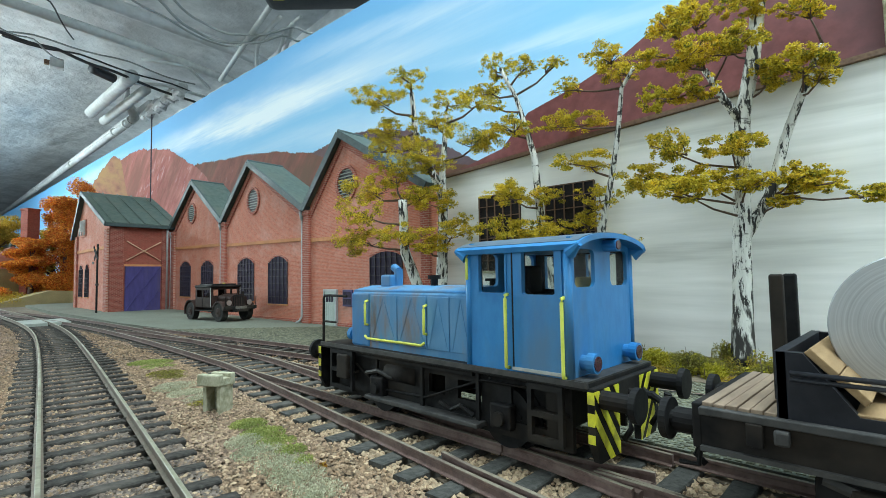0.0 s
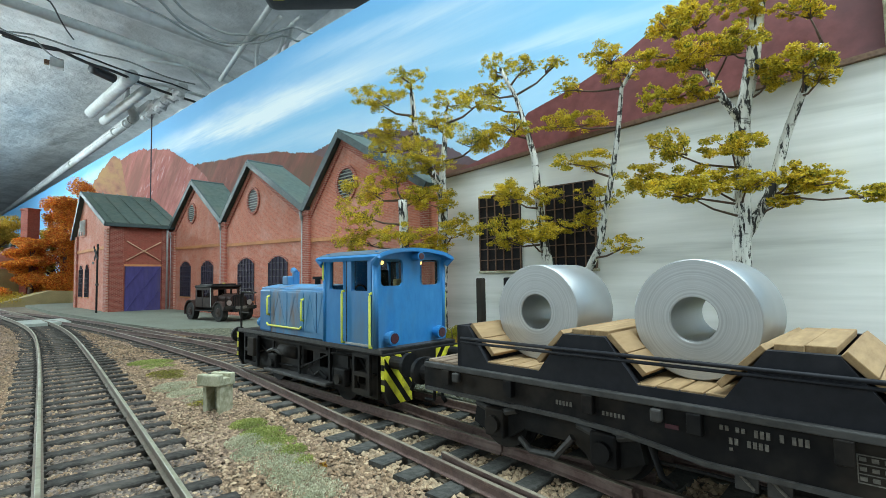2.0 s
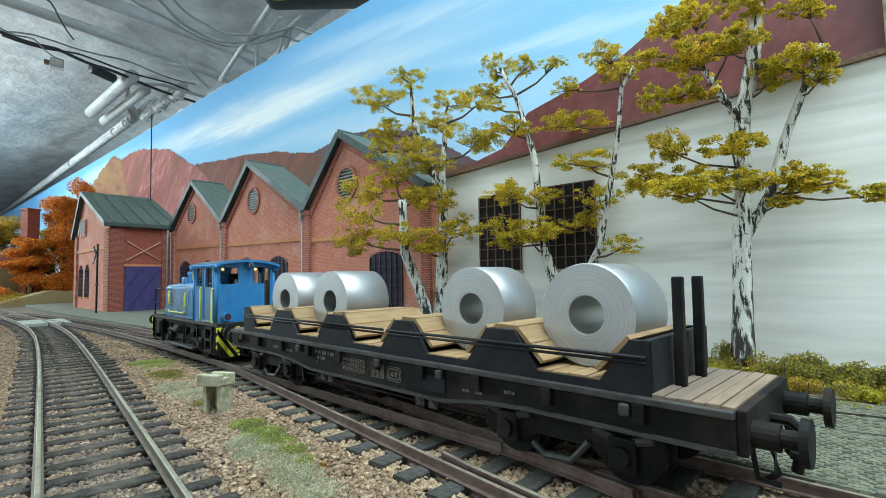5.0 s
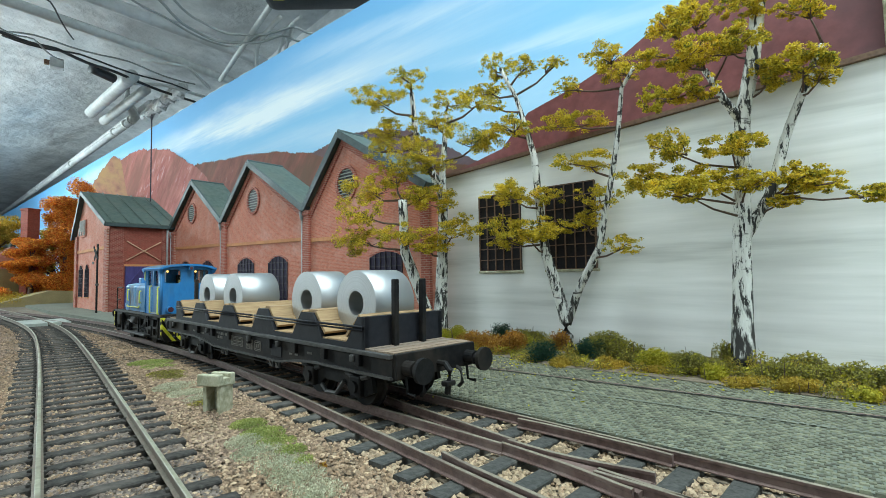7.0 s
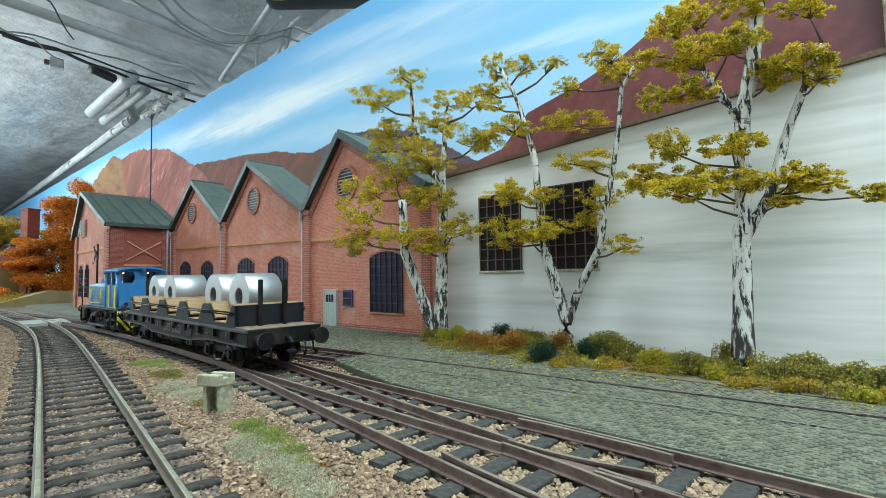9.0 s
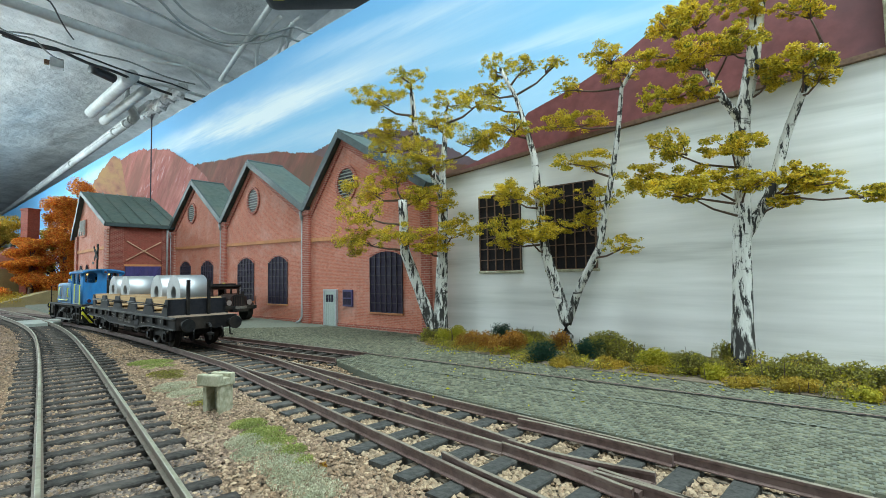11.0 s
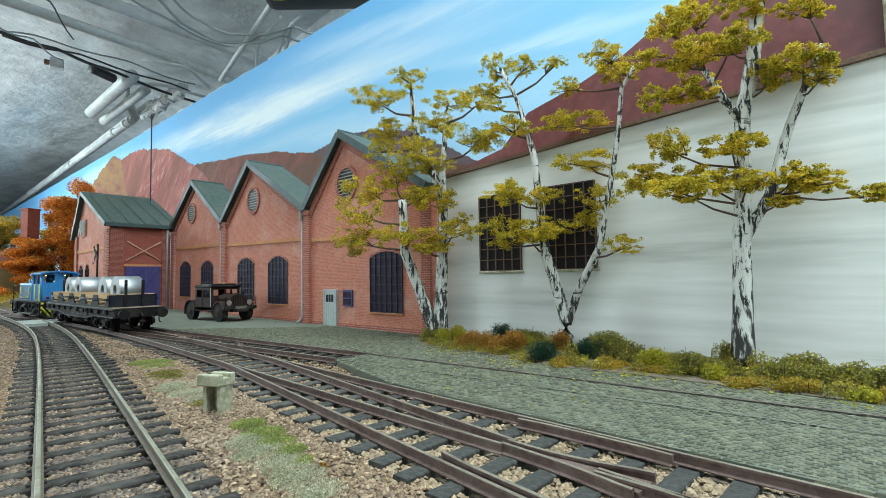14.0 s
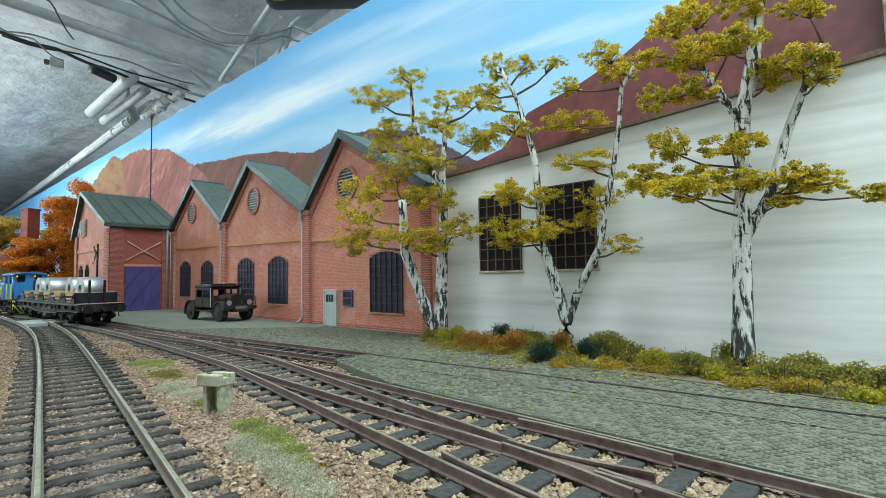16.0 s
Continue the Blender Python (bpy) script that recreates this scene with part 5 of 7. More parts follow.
            for z0, z1 in ((11.6, 13.5), (8.2, 10.2), (5.5, 6.9)):
                part("stripe", box(B(), x0, x1, min(ys, ys + 0.12 * sgn), max(ys, ys + 0.12 * sgn), z0, z1), HAZARD, pl)
        for y in (-10, 10):
            bf = part("buffer", rod(B(), (x0, y, 12.0), (x0 + o * 5.5, y, 12.0), 1.5, 14), GREY_BLACK, loco, smooth=False)
            part("buffer_head", rod(B(), (x0 + o * 5.2, y, 12.0), (x0 + o * 6.2, y, 12.0), 2.7, 20), BLACK, bf)
        part("coupling_hook", sweep(B(), [(x0, 0, 11.5), (x0 + o * 4, 0, 11.5), (x0 + o * 6, 0, 10.4), (x0 + o * 6.5, 0, 12.2)], 0.7, 8), BLACK, loco)
        for y in (-5.5, 5.5):
            part("brake_hose", sweep(B(), [(x0, y, 11), (x0 + o * 2, y, 9.6), (x0 + o * 2.6, y, 7.0), (x0 + o * 1.4, y, 5.0)], 0.5, 7), BLACK, loco, smooth=True)
    # front end rail
    bm = B()
    for y in (-11.5, 11.5):
        sweep(bm, [(76, y, 9), (76, y, 20), (76, y, 26.5), (75.4, y, 27.2), (73, y, 27.3), (65, y, 27.2)], 0.36, 6)
        sweep(bm, [(76, y, 20.2), (70, y, 20.2)], 0.3, 6)
    part("end_railing", bm, BLACK, loco, "thin black railing over the nose")
    return loco


NOTCHES = (123.4, 95.4, 67.6, 41.0, 13.9)


def flat_wagon():
    """Bogie flat wagon; x runs from its rear stakes, and the wagon's middle is the thing's origin."""
    w = thing("flat_wagon", HOME, "dark grey bogie flat wagon with timber-lined coil cradles", "railway wagon")
    X = -66.75
    def xs(*v):
        return [a + X for a in v]
    sill_line = [(-10, 14.6), (145, 14.6), (145, 10.4), (112, 10.4), (103, 9.9), (92, 8.4), (42, 8.4), (31, 9.9), (22, 10.4), (-10, 10.4)]
    for sgn in (-1, 1):
        y = sgn * 13.2
        sill = part("side_sill", prism(B(), [(a + X, z) for a, z in sill_line], "y", y - 0.4, y + 0.4), GREY_BLACK, w, "fish-bellied side sill")
        for (a0, z0), (a1, z1) in list(zip(sill_line[2:], sill_line[3:])):
            o = [(a0 + X, z0), (a1 + X, z1), (a1 + X, z1 - 0.6), (a0 + X, z0 - 0.6)]
            part("flange", prism(B(), o, "y", y - (0.4 if sgn > 0 else 1.1), y + (1.1 if sgn > 0 else 0.4)), EDGE, sill)
        part("flange", box(B(), *xs(-10, 145), min(y, y + sgn * 1.3), max(y, y + sgn * 1.3), 14.4, 15.4, 0.15), EDGE, sill, "scuffed upper flange")
        for a in np.arange(2, 140, 15.2):
            part("stake_pocket", box(B(), *xs(a - 0.9, a + 0.9), y + sgn * 0.3 - 0.8, y + sgn * 0.3 + 0.8 + 0.4, 11.6, 14.4, 0.15), GREY_BLACK, sill)
        for a in (4, 42, 62, 98, 136):
            part("lashing_hook", box(B(), *xs(a - 0.8, a + 0.8), y + sgn * 1.2 - 0.6, y + sgn * 1.2 + 0.6, 12.4, 14.2, 0.3), EDGE, sill)
        # lettering: bars where it cannot be read, a framed emblem as a plain shape
        yo = y + sgn * 0.46
        for a, n, z, h in ((114, 5, 12.2, 0.7), (106, 6, 11.9, 0.6), (90, 2, 13.1, 0.6), (88.2, 2, 13.1, 0.6), (86.2, 3, 13.0, 0.9), (83.6, 1, 13.0, 0.9), (82.4, 3, 13.0, 0.9), (89, 2, 11.6, 0.8), (87, 4, 11.6, 0.8), (89, 1, 10.6, 0.4),
                           (26, 4, 12.2, 0.6), (36, 3, 11.0, 0.5), (32.8, 3, 11.0, 0.5)):
            for k in range(n):
                part("letter_bar", box(B(), *xs(a - 0.62 * k, a - 0.62 * k + 0.4), yo - 0.06, yo + 0.06, z - h / 2, z + h / 2), LETTER, sill)
        part("red_mark", box(B(), *xs(95.4, 97.2), yo - 0.06, yo + 0.06, 11.6, 12.2), RED_LENS, sill)
        part("cover_plate", box(B(), *xs(41.0, 47.5), y + sgn * 0.3 - 0.35, y + sgn * 0.3 + 0.35, 9.4, 12.6, 0.1), CRADLE, sill, "flat cover plate on the sill")
        for a, wd, z0, z1, cols, rows in ((72.5, 9.2, 9.9, 13.0, 9, 3), (63, 4.8, 9.7, 12.9, 3, 6)):
            a0, a1 = a + X - wd / 2, a + X + wd / 2
            panel = holed_wall(B(), "x", a0, a1, z0, z1, [(a0 + 0.12, a1 - 0.12, z0 + 0.12, z1 - 0.12)], yo - 0.06, yo + 0.06)
            cw, rh = wd / cols, (z1 - z0) / rows
            for i in range(cols):
                for j in range(rows):
                    box(panel, a0 + cw * (i + 0.22), a0 + cw * (i + 0.8), yo - 0.06, yo + 0.06, z0 + rh * (j + 0.3), z0 + rh * (j + 0.72))
            for j in range(1, rows):
                box(panel, a0 + 0.12, a1 - 0.12, yo - 0.05, yo + 0.05, z0 + rh * j - 0.05, z0 + rh * j + 0.05)
            part("label_panel", panel, LETTER, sill, "pale framed panel of small bars")
        em = B()
        def ring(c, hx, hz, k):
            """A rounded frame of half sizes hx and hz."""
            e = [(c + hx * math.copysign(abs(math.cos(t)) ** 0.45, math.cos(t)), 11.25 + hz * math.copysign(abs(math.sin(t)) ** 0.45, math.sin(t))) for t in np.linspace(0, math.tau, 28, endpoint=False)]
            i = [(c + (u - c) * (1 - k / hx), 11.25 + (v - 11.25) * (1 - k / hz)) for u, v in e]
            for q in range(28):
                prism(em, [e[q], e[(q + 1) % 28], i[(q + 1) % 28], i[q]], "y", yo - 0.06, yo + 0.06)
        ring(57 + X, 2.5, 1.65, 0.16)
        ring(57 + X, 2.0, 1.2, 0.26)
        for k in (-1.15, 0.25):
            box(em, 57 + X + k, 57 + X + k + 0.3, yo - 0.06, yo + 0.06, 10.6, 11.9)
            box(em, 57 + X + k + 0.5, 57 + X + k + 0.85, yo - 0.06, yo + 0.06, 10.75, 11.75)
        part("emblem", em, LETTER, sill, "pale rounded double frame round plain bars")
    part("underframe", box(B(), *xs(-9, 144), -12.8, 12.8, 11.5, 14.4), BLACK, w)
    for sgn in (-1, 1):
        for a in (88, 84.5, 50, 46):
            part("valve_plate", box(B(), *xs(a - 1.3, a + 1.3), sgn * 12.2 - 0.3, sgn * 12.2 + 0.3, 5.4, 8.2, 0.1), EDGE, w, "small pale change-over plate")
            part("lever", rod(B(), (a + X - 0.9, sgn * 12.6, 5.8), (a + X + 0.8, sgn * 12.8, 7.6), 0.22, 6), LETTER, w)
        part("brake_cross_shaft", sweep(B(), [(100 + X, sgn * 11.8, 8.0), (98.5 + X, sgn * 12.2, 4.2), (96.5 + X, sgn * 12.6, 3.4)], 0.5, 7), GREY_BLACK, w, smooth=True)
        part("bottom_rail", rod(B(), (34 + X, sgn * 11.6, 6.0), (99 + X, sgn * 11.6, 6.0), 0.25, 6), BLACK, w)
    part("air_reservoir", rod(B(), (70 + X, 6.5, 5.2), (84 + X, 6.5, 5.2), 2.6, 16), BLACK, w, smooth=False)
    part("centre_beam", box(B(), *xs(28, 106), -4, 4, 6.4, 11.6), BLACK, w)
    for a0, a1 in ((-10, 0.6), (136.6, 145)):
        n = 6
        for k in range(n):
            b0, b1 = a0 + (a1 - a0) * k / n, a0 + (a1 - a0) * (k + 1) / n
            part("deck_plank", box(B(), *xs(b0 + 0.08, b1 - 0.08), -13.2, 13.2, 14.7, 15.75 + 0.1 * (k % 2), 0.1), DECK, w, "worn deck plank")
    # cradle
    for sgn in (-1, 1):
        o = [(0.6, 15.0), (0.6, 23.2)]
        for c in sorted(NOTCHES):
            o += [(c - 10.4, 23.2), (c - 5.6, 16.7), (c + 5.6, 16.7), (c + 10.4, 23.2)]
        o += [(136.4, 23.2), (136.4, 15.0)]
        o = [(a, z) for a, z in o if a >= 0.6 or z < 20]
        y = sgn * 12.6
        cr = part("cradle_side", prism(B(), [(a + X, z) for a, z in o], "y", y - 0.7, y + 0.7), CRADLE, w, "dark notched cradle plate")
        for a0, a1 in ((1, 59), (60.5, 135)):
            part("clamp_bar", rod(rod(B(), (a0 + X, y + sgn * 1.3, 20.9), (a1 + X, y + sgn * 1.3, 20.9), 0.3, 8), (a0 + X, y + sgn * 1.3, 20.15), (a1 + X, y + sgn * 1.3, 20.15), 0.25, 8), CRADLE, cr, "long dark clamp bar", True)
    for a in (0.6, 135.4):
        part("bulkhead", box(B(), *xs(a, a + 1.2), -13.3, 13.3, 15.0, 23.3, 0.1), CRADLE, w, "dark steel bulkhead")
    for a in (-0.8, 137.5):
        for y in (-4.6, 4.8):
            part("stake", box(B(), *xs(a - 0.8, a + 0.8), y - 0.75, y + 0.75, 15.2, 32.4, 0.3), BLACK, w, "black upright stake")
    r = random.Random(3)
    for c in NOTCHES:
        for k in (-1.65, -0.55, 0.55, 1.65):
            part("floor_board", box(B(), *xs(c + k * 2.85 - 1.4, c + k * 2.85 + 1.4), -13.0, 13.0, 16.4, 17.0 + r.uniform(-0.12, 0.08), 0.12), WOOD, w, "raw timber board")
        for sgn in (-1, 1):
            for k in range(2):
                m = Matrix.Translation((c + X + sgn * (6.4 + 2.65 * k), 0, 19.2 + 2.72 * k)) @ Euler((0, radians(-sgn * 46), 0)).to_matrix().to_4x4()
                part("wedge_board", box(B(), -1.85, 1.85, -12.7 + r.uniform(-0.3, 0.2), 12.7 + r.uniform(-0.3, 0.2), -0.1, 0.8, 0.12, m), WOOD, w, "raw timber board")
    mids = [(NOTCHES[i] + NOTCHES[i + 1]) / 2 for i in range(4)]
    for c in mids:
        for sgn in (-1, 1):
            part("ridge_board", box(B(), *xs(c + sgn * 1.5 - 1.5, c + sgn * 1.5 + 1.5), -12 + r.uniform(-1, 1), 11.2 + r.uniform(-0.5, 0.5), 22.9, 23.9, 0.12), WOOD, w, "raw timber board")
    # bogies
    for c in (16.0, 117.5):
        bogie = part("bogie", box(B(), *xs(c - 15, c + 15), -7.6, 7.6, 6.2, 9.2, 0.3), BLACK, w)
        for sgn in (-1, 1):
            y = sgn * 11.0
            o = [(c - 16.5, 5.0), (c - 15.5, 9.4), (c + 15.5, 9.4), (c + 16.5, 5.0), (c + 13, 3.6), (c + 8, 3.6), (c + 5, 5.6), (c - 5, 5.6), (c - 8, 3.6), (c - 13, 3.6)]
            fr = part("bogie_frame", prism(B(), [(a + X, z) for a, z in o], "y", y - 0.6, y + 0.6), BLACK, bogie)
            for a in (c - 10.6, c + 10.6):
                part("axlebox", rod(box(B(), *xs(a - 2.2, a + 2.2), y - 0.6, y + 1.6 * sgn + 0.4, 3.4, 8.6, 0.4), (a + X, y, 5.9), (a + X, y + sgn * 2.8, 5.9), 1.5, 14), GREY_BLACK, bogie, "greasy axlebox")
                part("spring", sweep(B(), [(a + X - 4.6, y + sgn * 1.0, 8.9), (a + X, y + sgn * 1.2, 7.6), (a + X + 4.6, y + sgn * 1.0, 8.9)], 0.7, 6), EDGE, bogie)
            part("brake_hanger", sweep(B(), [(c + X - 5, y + sgn, 6.5), (c + X - 2, y + sgn * 1.4, 3.0), (c + X + 3, y + sgn * 1.2, 2.6), (c + X + 5.5, y + sgn, 4.2)], 0.6, 7), EDGE, bogie)
        for a in (c - 10.6, c + 10.6):
            wheelset(w, a + X, 5.3, lift=0.9)
    # ends
    for a, o in ((-10, -1), (145, 1)):
        beam = part("end_beam", box(B(), *xs(min(a, a + o * 1.2), max(a, a + o * 1.2)), -13.4, 13.4, 9.8, 15.6, 0.2), GREY_BLACK, w)
        L = 6.5 if o < 0 else 5.0
        for y in (-10.4, 10.4):
            bf = part("buffer", rod(rod(B(), (a + X, y, 12.2), (a + X + o * 4.2, y, 12.2), 1.75, 16), (a + X + o * 4, y, 12.2), (a + X + o * L, y, 12.2), 1.2, 14), GREY_BLACK, w)
            part("buffer_head", rod(B(), (a + X + o * (L - 0.2), y, 12.2), (a + X + o * (L + 0.8), y, 12.2), 2.9, 24), BLACK, bf)
            part("shunter_step", sweep(B(), [(a + X + o * 1, y, 10.2), (a + X + o * 1.5, y, 6.6), (a + X + o * 4, y, 6.4)], 0.35, 6), BLACK, w)
        hook = part("coupling", sweep(B(), [(a + X, 0, 12), (a + X + o * 3.5, 0, 12), (a + X + o * 5, 0, 10.6), (a + X + o * 4.6, 0, 8.0), (a + X + o * 4, 0, 5.0)], 0.75, 8), BLACK, w)
        part("screw_link", box(B(), *xs(min(a + o * 3.4, a + o * 5.4), max(a + o * 3.4, a + o * 5.4)), -1.6, 1.6, 7, 8.2, 0.3), BLACK, hook)
        for y in (-6.5, 6.5):
            part("brake_hose", sweep(B(), [(a + X, y, 10.5), (a + X + o * 2.5, y, 9.6), (a + X + o * 3.0, y, 6.5), (a + X + o * 1.8, y, 5.4)], 0.5, 7), BLACK, w, smooth=True)
    return w


def coil(width, y1):
    c = thing("metal_coil", HOME, "bright turned aluminium coil lying in a timber cradle", "coil", "coils on the wagon")
    bm, seg = B(), 64
    prof = [(3.5, y1), (8.75, y1), (8.9, y1 - 0.15), (8.9, y1 - width + 0.15), (8.75, y1 - width), (3.5, y1 - width)]
    rings = [[bm.verts.new((r * math.cos(k * math.tau / seg), y, r * math.sin(k * math.tau / seg))) for k in range(seg)] for r, y in prof]
    for a, b in zip(rings, rings[1:] + rings[:1]):
        for k in range(seg):
            bm.faces.new((a[k], a[(k + 1) % seg], b[(k + 1) % seg], b[k]))
    ob = part("winding", bm, ALU, c)
    for e in ob.data.polygons:
        e.use_smooth = abs(e.normal.y) < 0.3
    bm = B()
    prof = [(3.3, y1 - 0.15), (3.5, y1 - 0.15), (3.5, y1 - width + 0.15), (3.3, y1 - width + 0.15)]
    rings = [[bm.verts.new((r * math.cos(k * math.tau / seg), y, r * math.sin(k * math.tau / seg))) for k in range(seg)] for r, y in prof]
    for a, b in zip(rings, rings[1:] + rings[:1]):
        for k in range(seg):
            bm.faces.new((a[k], a[(k + 1) % seg], b[(k + 1) % seg], b[k]))
    part("core_sleeve", bm, ALU, c)
    return c


LOCO = locomotive()
WAGON = flat_wagon()
COILS = [(coil(w, y1), n) for w, y1, n in ((13.5, 5.4, NOTCHES[0]), (15.0, 5.9, NOTCHES[1]), (11.5, 5.6, NOTCHES[3]), (13.5, 6.4, NOTCHES[4]))]


# the train's run: seconds, and how far the cab's rear wall has come along the main line
RUN_T = [0, 0.5, 1, 1.5, 2, 2.5, 3, 3.5, 4, 6.5, 7, 7.5, 8, 8.5, 9, 11.5, 12, 12.5, 13, 13.5, 14, 14.5, 15, 15.5, 16]
RUN_S = [41.9, 51.8, 64.4, 79.4, 94.3, 109.7, 125.1, 141.9, 159.4, 243.5, 261.1, 279.2, 298, 316.6, 336.3, 430.7, 447.6, 464.3, 481.2, 498.2, 515.2, 532.4, 551.5, 571, 592.7]
SPAN = 165.0


LINE = np.array([climb(*sn(s, main_n(s))) for s in np.arange(-200, 1100, 2.0)])
LINE_L = np.concatenate([[0], np.cumsum(np.linalg.norm(np.diff(LINE, axis=0), axis=1))])
LINE_L -= LINE_L[100]


def along(l):
    return Vector([float(np.interp(l, LINE_L, LINE[:, j])) for j in range(3)])


def on_line(l, lead=0.0):
    """The pose of a vehicle whose middle is lead before l, along the chord of the line there."""
    a, b, c = along(l + lead - 30), along(l + lead + 30), along(l + lead)
    d = (b - a).normalized()
    p = c - d * lead
    return mm_pose(p.x, p.y, p.z, 0, -math.degrees(math.asin(d.z)), math.degrees(math.atan2(d.y, d.x)))


def motions():
    walk(LOCO, [(t, on_line(s, 36)) for t, s in zip(RUN_T, RUN_S)])
    wagon_rows = [(t, on_line(s - SPAN + 66.75) @ mm_pose(0, 0, -0.9)) for t, s in zip(RUN_T, RUN_S)]
    walk(WAGON, wagon_rows)
    for c, n in COILS:
        walk(c, [(t, m @ mm_pose(n - 66.75, 0, 25.9)) for t, m in wagon_rows])
    ticks = [k / 10 for k in range(161)]
    for ob in list(LOCO.children) + list(WAGON.children):
        if ob.name.startswith("wheelset"):
            p, r = ob.location.copy(), ob.location.z / MM
            walk(ob, [(t, Matrix.Translation(p) @ pose(0, 0, 0, 0, math.degrees(float(np.interp(t, RUN_T, RUN_S)) / r) % 360, 0)) for t in ticks])


# ---- foliage ----
def leaf_cloud(name, blobs, count, size, material, parent, seed, flat=0.0, shell=0.35):
    """Many small folded leaves through a set of ellipsoids (x, y, z, rx, ry, rz), denser towards their skins."""
    r = np.random.RandomState(seed)
    b = np.asarray(blobs, float)
    vol = b[:, 3] * b[:, 4] + b[:, 3] * b[:, 5]
    pick = r.choice(len(b), count, p=vol / vol.sum())
    d = r.normal(0, 1, (count, 3))
    d /= np.linalg.norm(d, axis=1)[:, None]
    rad = r.uniform(shell, 1.0, count) ** 0.6
    c = b[pick, :3] + d * rad[:, None] * b[pick, 3:6]
    u = r.normal(0, 1, (count, 3)) * np.array([1, 1, 1 - flat])
    u /= np.linalg.norm(u, axis=1)[:, None]
    w = np.cross(u, r.normal(0, 1, (count, 3)))
    w /= np.linalg.norm(w, axis=1)[:, None]
    nrm = np.cross(u, w)
    s = size * r.uniform(0.6, 1.3, (count, 1))
    v = np.stack([c - u * s * 0.62, c + w * s * 0.36 + nrm * s * 0.14, c + u * s * 0.62, c - w * s * 0.36 + nrm * s * 0.14], 1)
    f = np.arange(count * 4).reshape(count, 4)
    return tagged(raw(name, v.reshape(-1, 3), f, material, parent), kind="stuff")


def birch(base, limbs, pads, label, seed, leaves=10000, thin=1.0, forward=0.95):
    """A birch: white limbs given as (points, first radius, last radius) in the tree's own plane, and sprays of leaves (x, z, rx, rz) hung on side twigs."""
    r = random.Random(seed)
    tree = thing("birch_tree", mm_pose(*base), label, "tree", "birches before the white wall")
    nodes = []

    def lean(x, z):
        """Limbs on the wall's side come forward, clear of the wall."""
        d = forward * max(0.0, x - 4.0)
        k = 1 - d / base[1]
        return (base[0] + x) * k - base[0], -d, 31.97 + (base[2] + z - 31.97) * k - base[2]

    for pts, r0, r1 in limbs:
        fine = []
        for (x0, z0), (x1, z1) in zip(pts, pts[1:]):
            k = max(2, int(math.hypot(x1 - x0, z1 - z0) / 4))
            fine += [(x0 + (x1 - x0) * i / k, z0 + (z1 - z0) * i / k) for i in range(k)]
        fine.append(pts[-1])
        n = len(fine)
        line = [(lean(x, z)[0] + 0.25 * noise.noise(Vector((z * 0.1, seed, 0))), lean(x, z)[1] + 2.2 * noise.noise(Vector((z * 0.025, seed, x * 0.02))) * min(1, z / 30), lean(x, z)[2]) for x, z in fine]
        rad = [r0 + (r1 - r0) * (i / (n - 1)) ** 0.8 for i in range(n)]
        if pts[0][1] < 2:
            rad = [q * (1 + 0.45 * math.exp(-p[2] / 6)) for q, p in zip(rad, line)]
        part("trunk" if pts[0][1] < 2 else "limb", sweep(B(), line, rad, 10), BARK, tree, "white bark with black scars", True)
        nodes += [(p, q) for p, q in zip(line, rad) if p[2] > 25]
    blobs = []
    for x, z, rx, rz in pads:
        rx, rz = rx * 1.14, rz * 1.35
        x, y, z = lean(x, z)
        y += r.uniform(-11, 4)
        for k in range(44):
            a, q = r.uniform(0, math.tau), r.uniform(0.05, 1.0)
            blobs.append((x + rx * q * math.cos(a), y + rx * 0.8 * q * math.sin(a), z + rz * 0.75 * r.uniform(-1, 1) * (1.1 - 0.6 * q), rx * r.uniform(0.10, 0.27), rx * r.uniform(0.10, 0.24), rz * r.uniform(0.10, 0.28)))
        # a twig that climbs from the nearest lower limb
        best = min(nodes, key=lambda p: (p[0][0] - x) ** 2 + (p[0][2] - (z - 7)) ** 2)
        p0 = Vector(best[0])
        p1 = Vector((x, y, z - rz * 0.25))
        mid = p0.lerp(p1, 0.5) + Vector((r.uniform(-1.5, 1.5), 0, -1.5 + r.uniform(-1, 1)))
        twigs = B()
        sweep(twigs, [p0, mid, p1], [0.55 * thin, 0.4 * thin, 0.22], 6)
        for k in range(4):
            a = r.uniform(0, math.tau)
            sweep(twigs, [p0.lerp(p1, 0.75), p1 + Vector((rx * 0.7 * math.cos(a), rx * 0.5 * math.sin(a), r.uniform(-1, 2)))], [0.26, 0.12], 5)
        part("branch", twigs, TWIG, tree, "thin dark forking branch", True)
    crown = leaf_cloud("crown", blobs, leaves, 0.72, LEAF_Y, tree, seed, 0.3, 0.0)
    leaf_cloud("green_leaves", blobs[::3], leaves // 8, 0.75, LEAF_G, tree, seed + 50, 0.3, 0.0)
    return tree


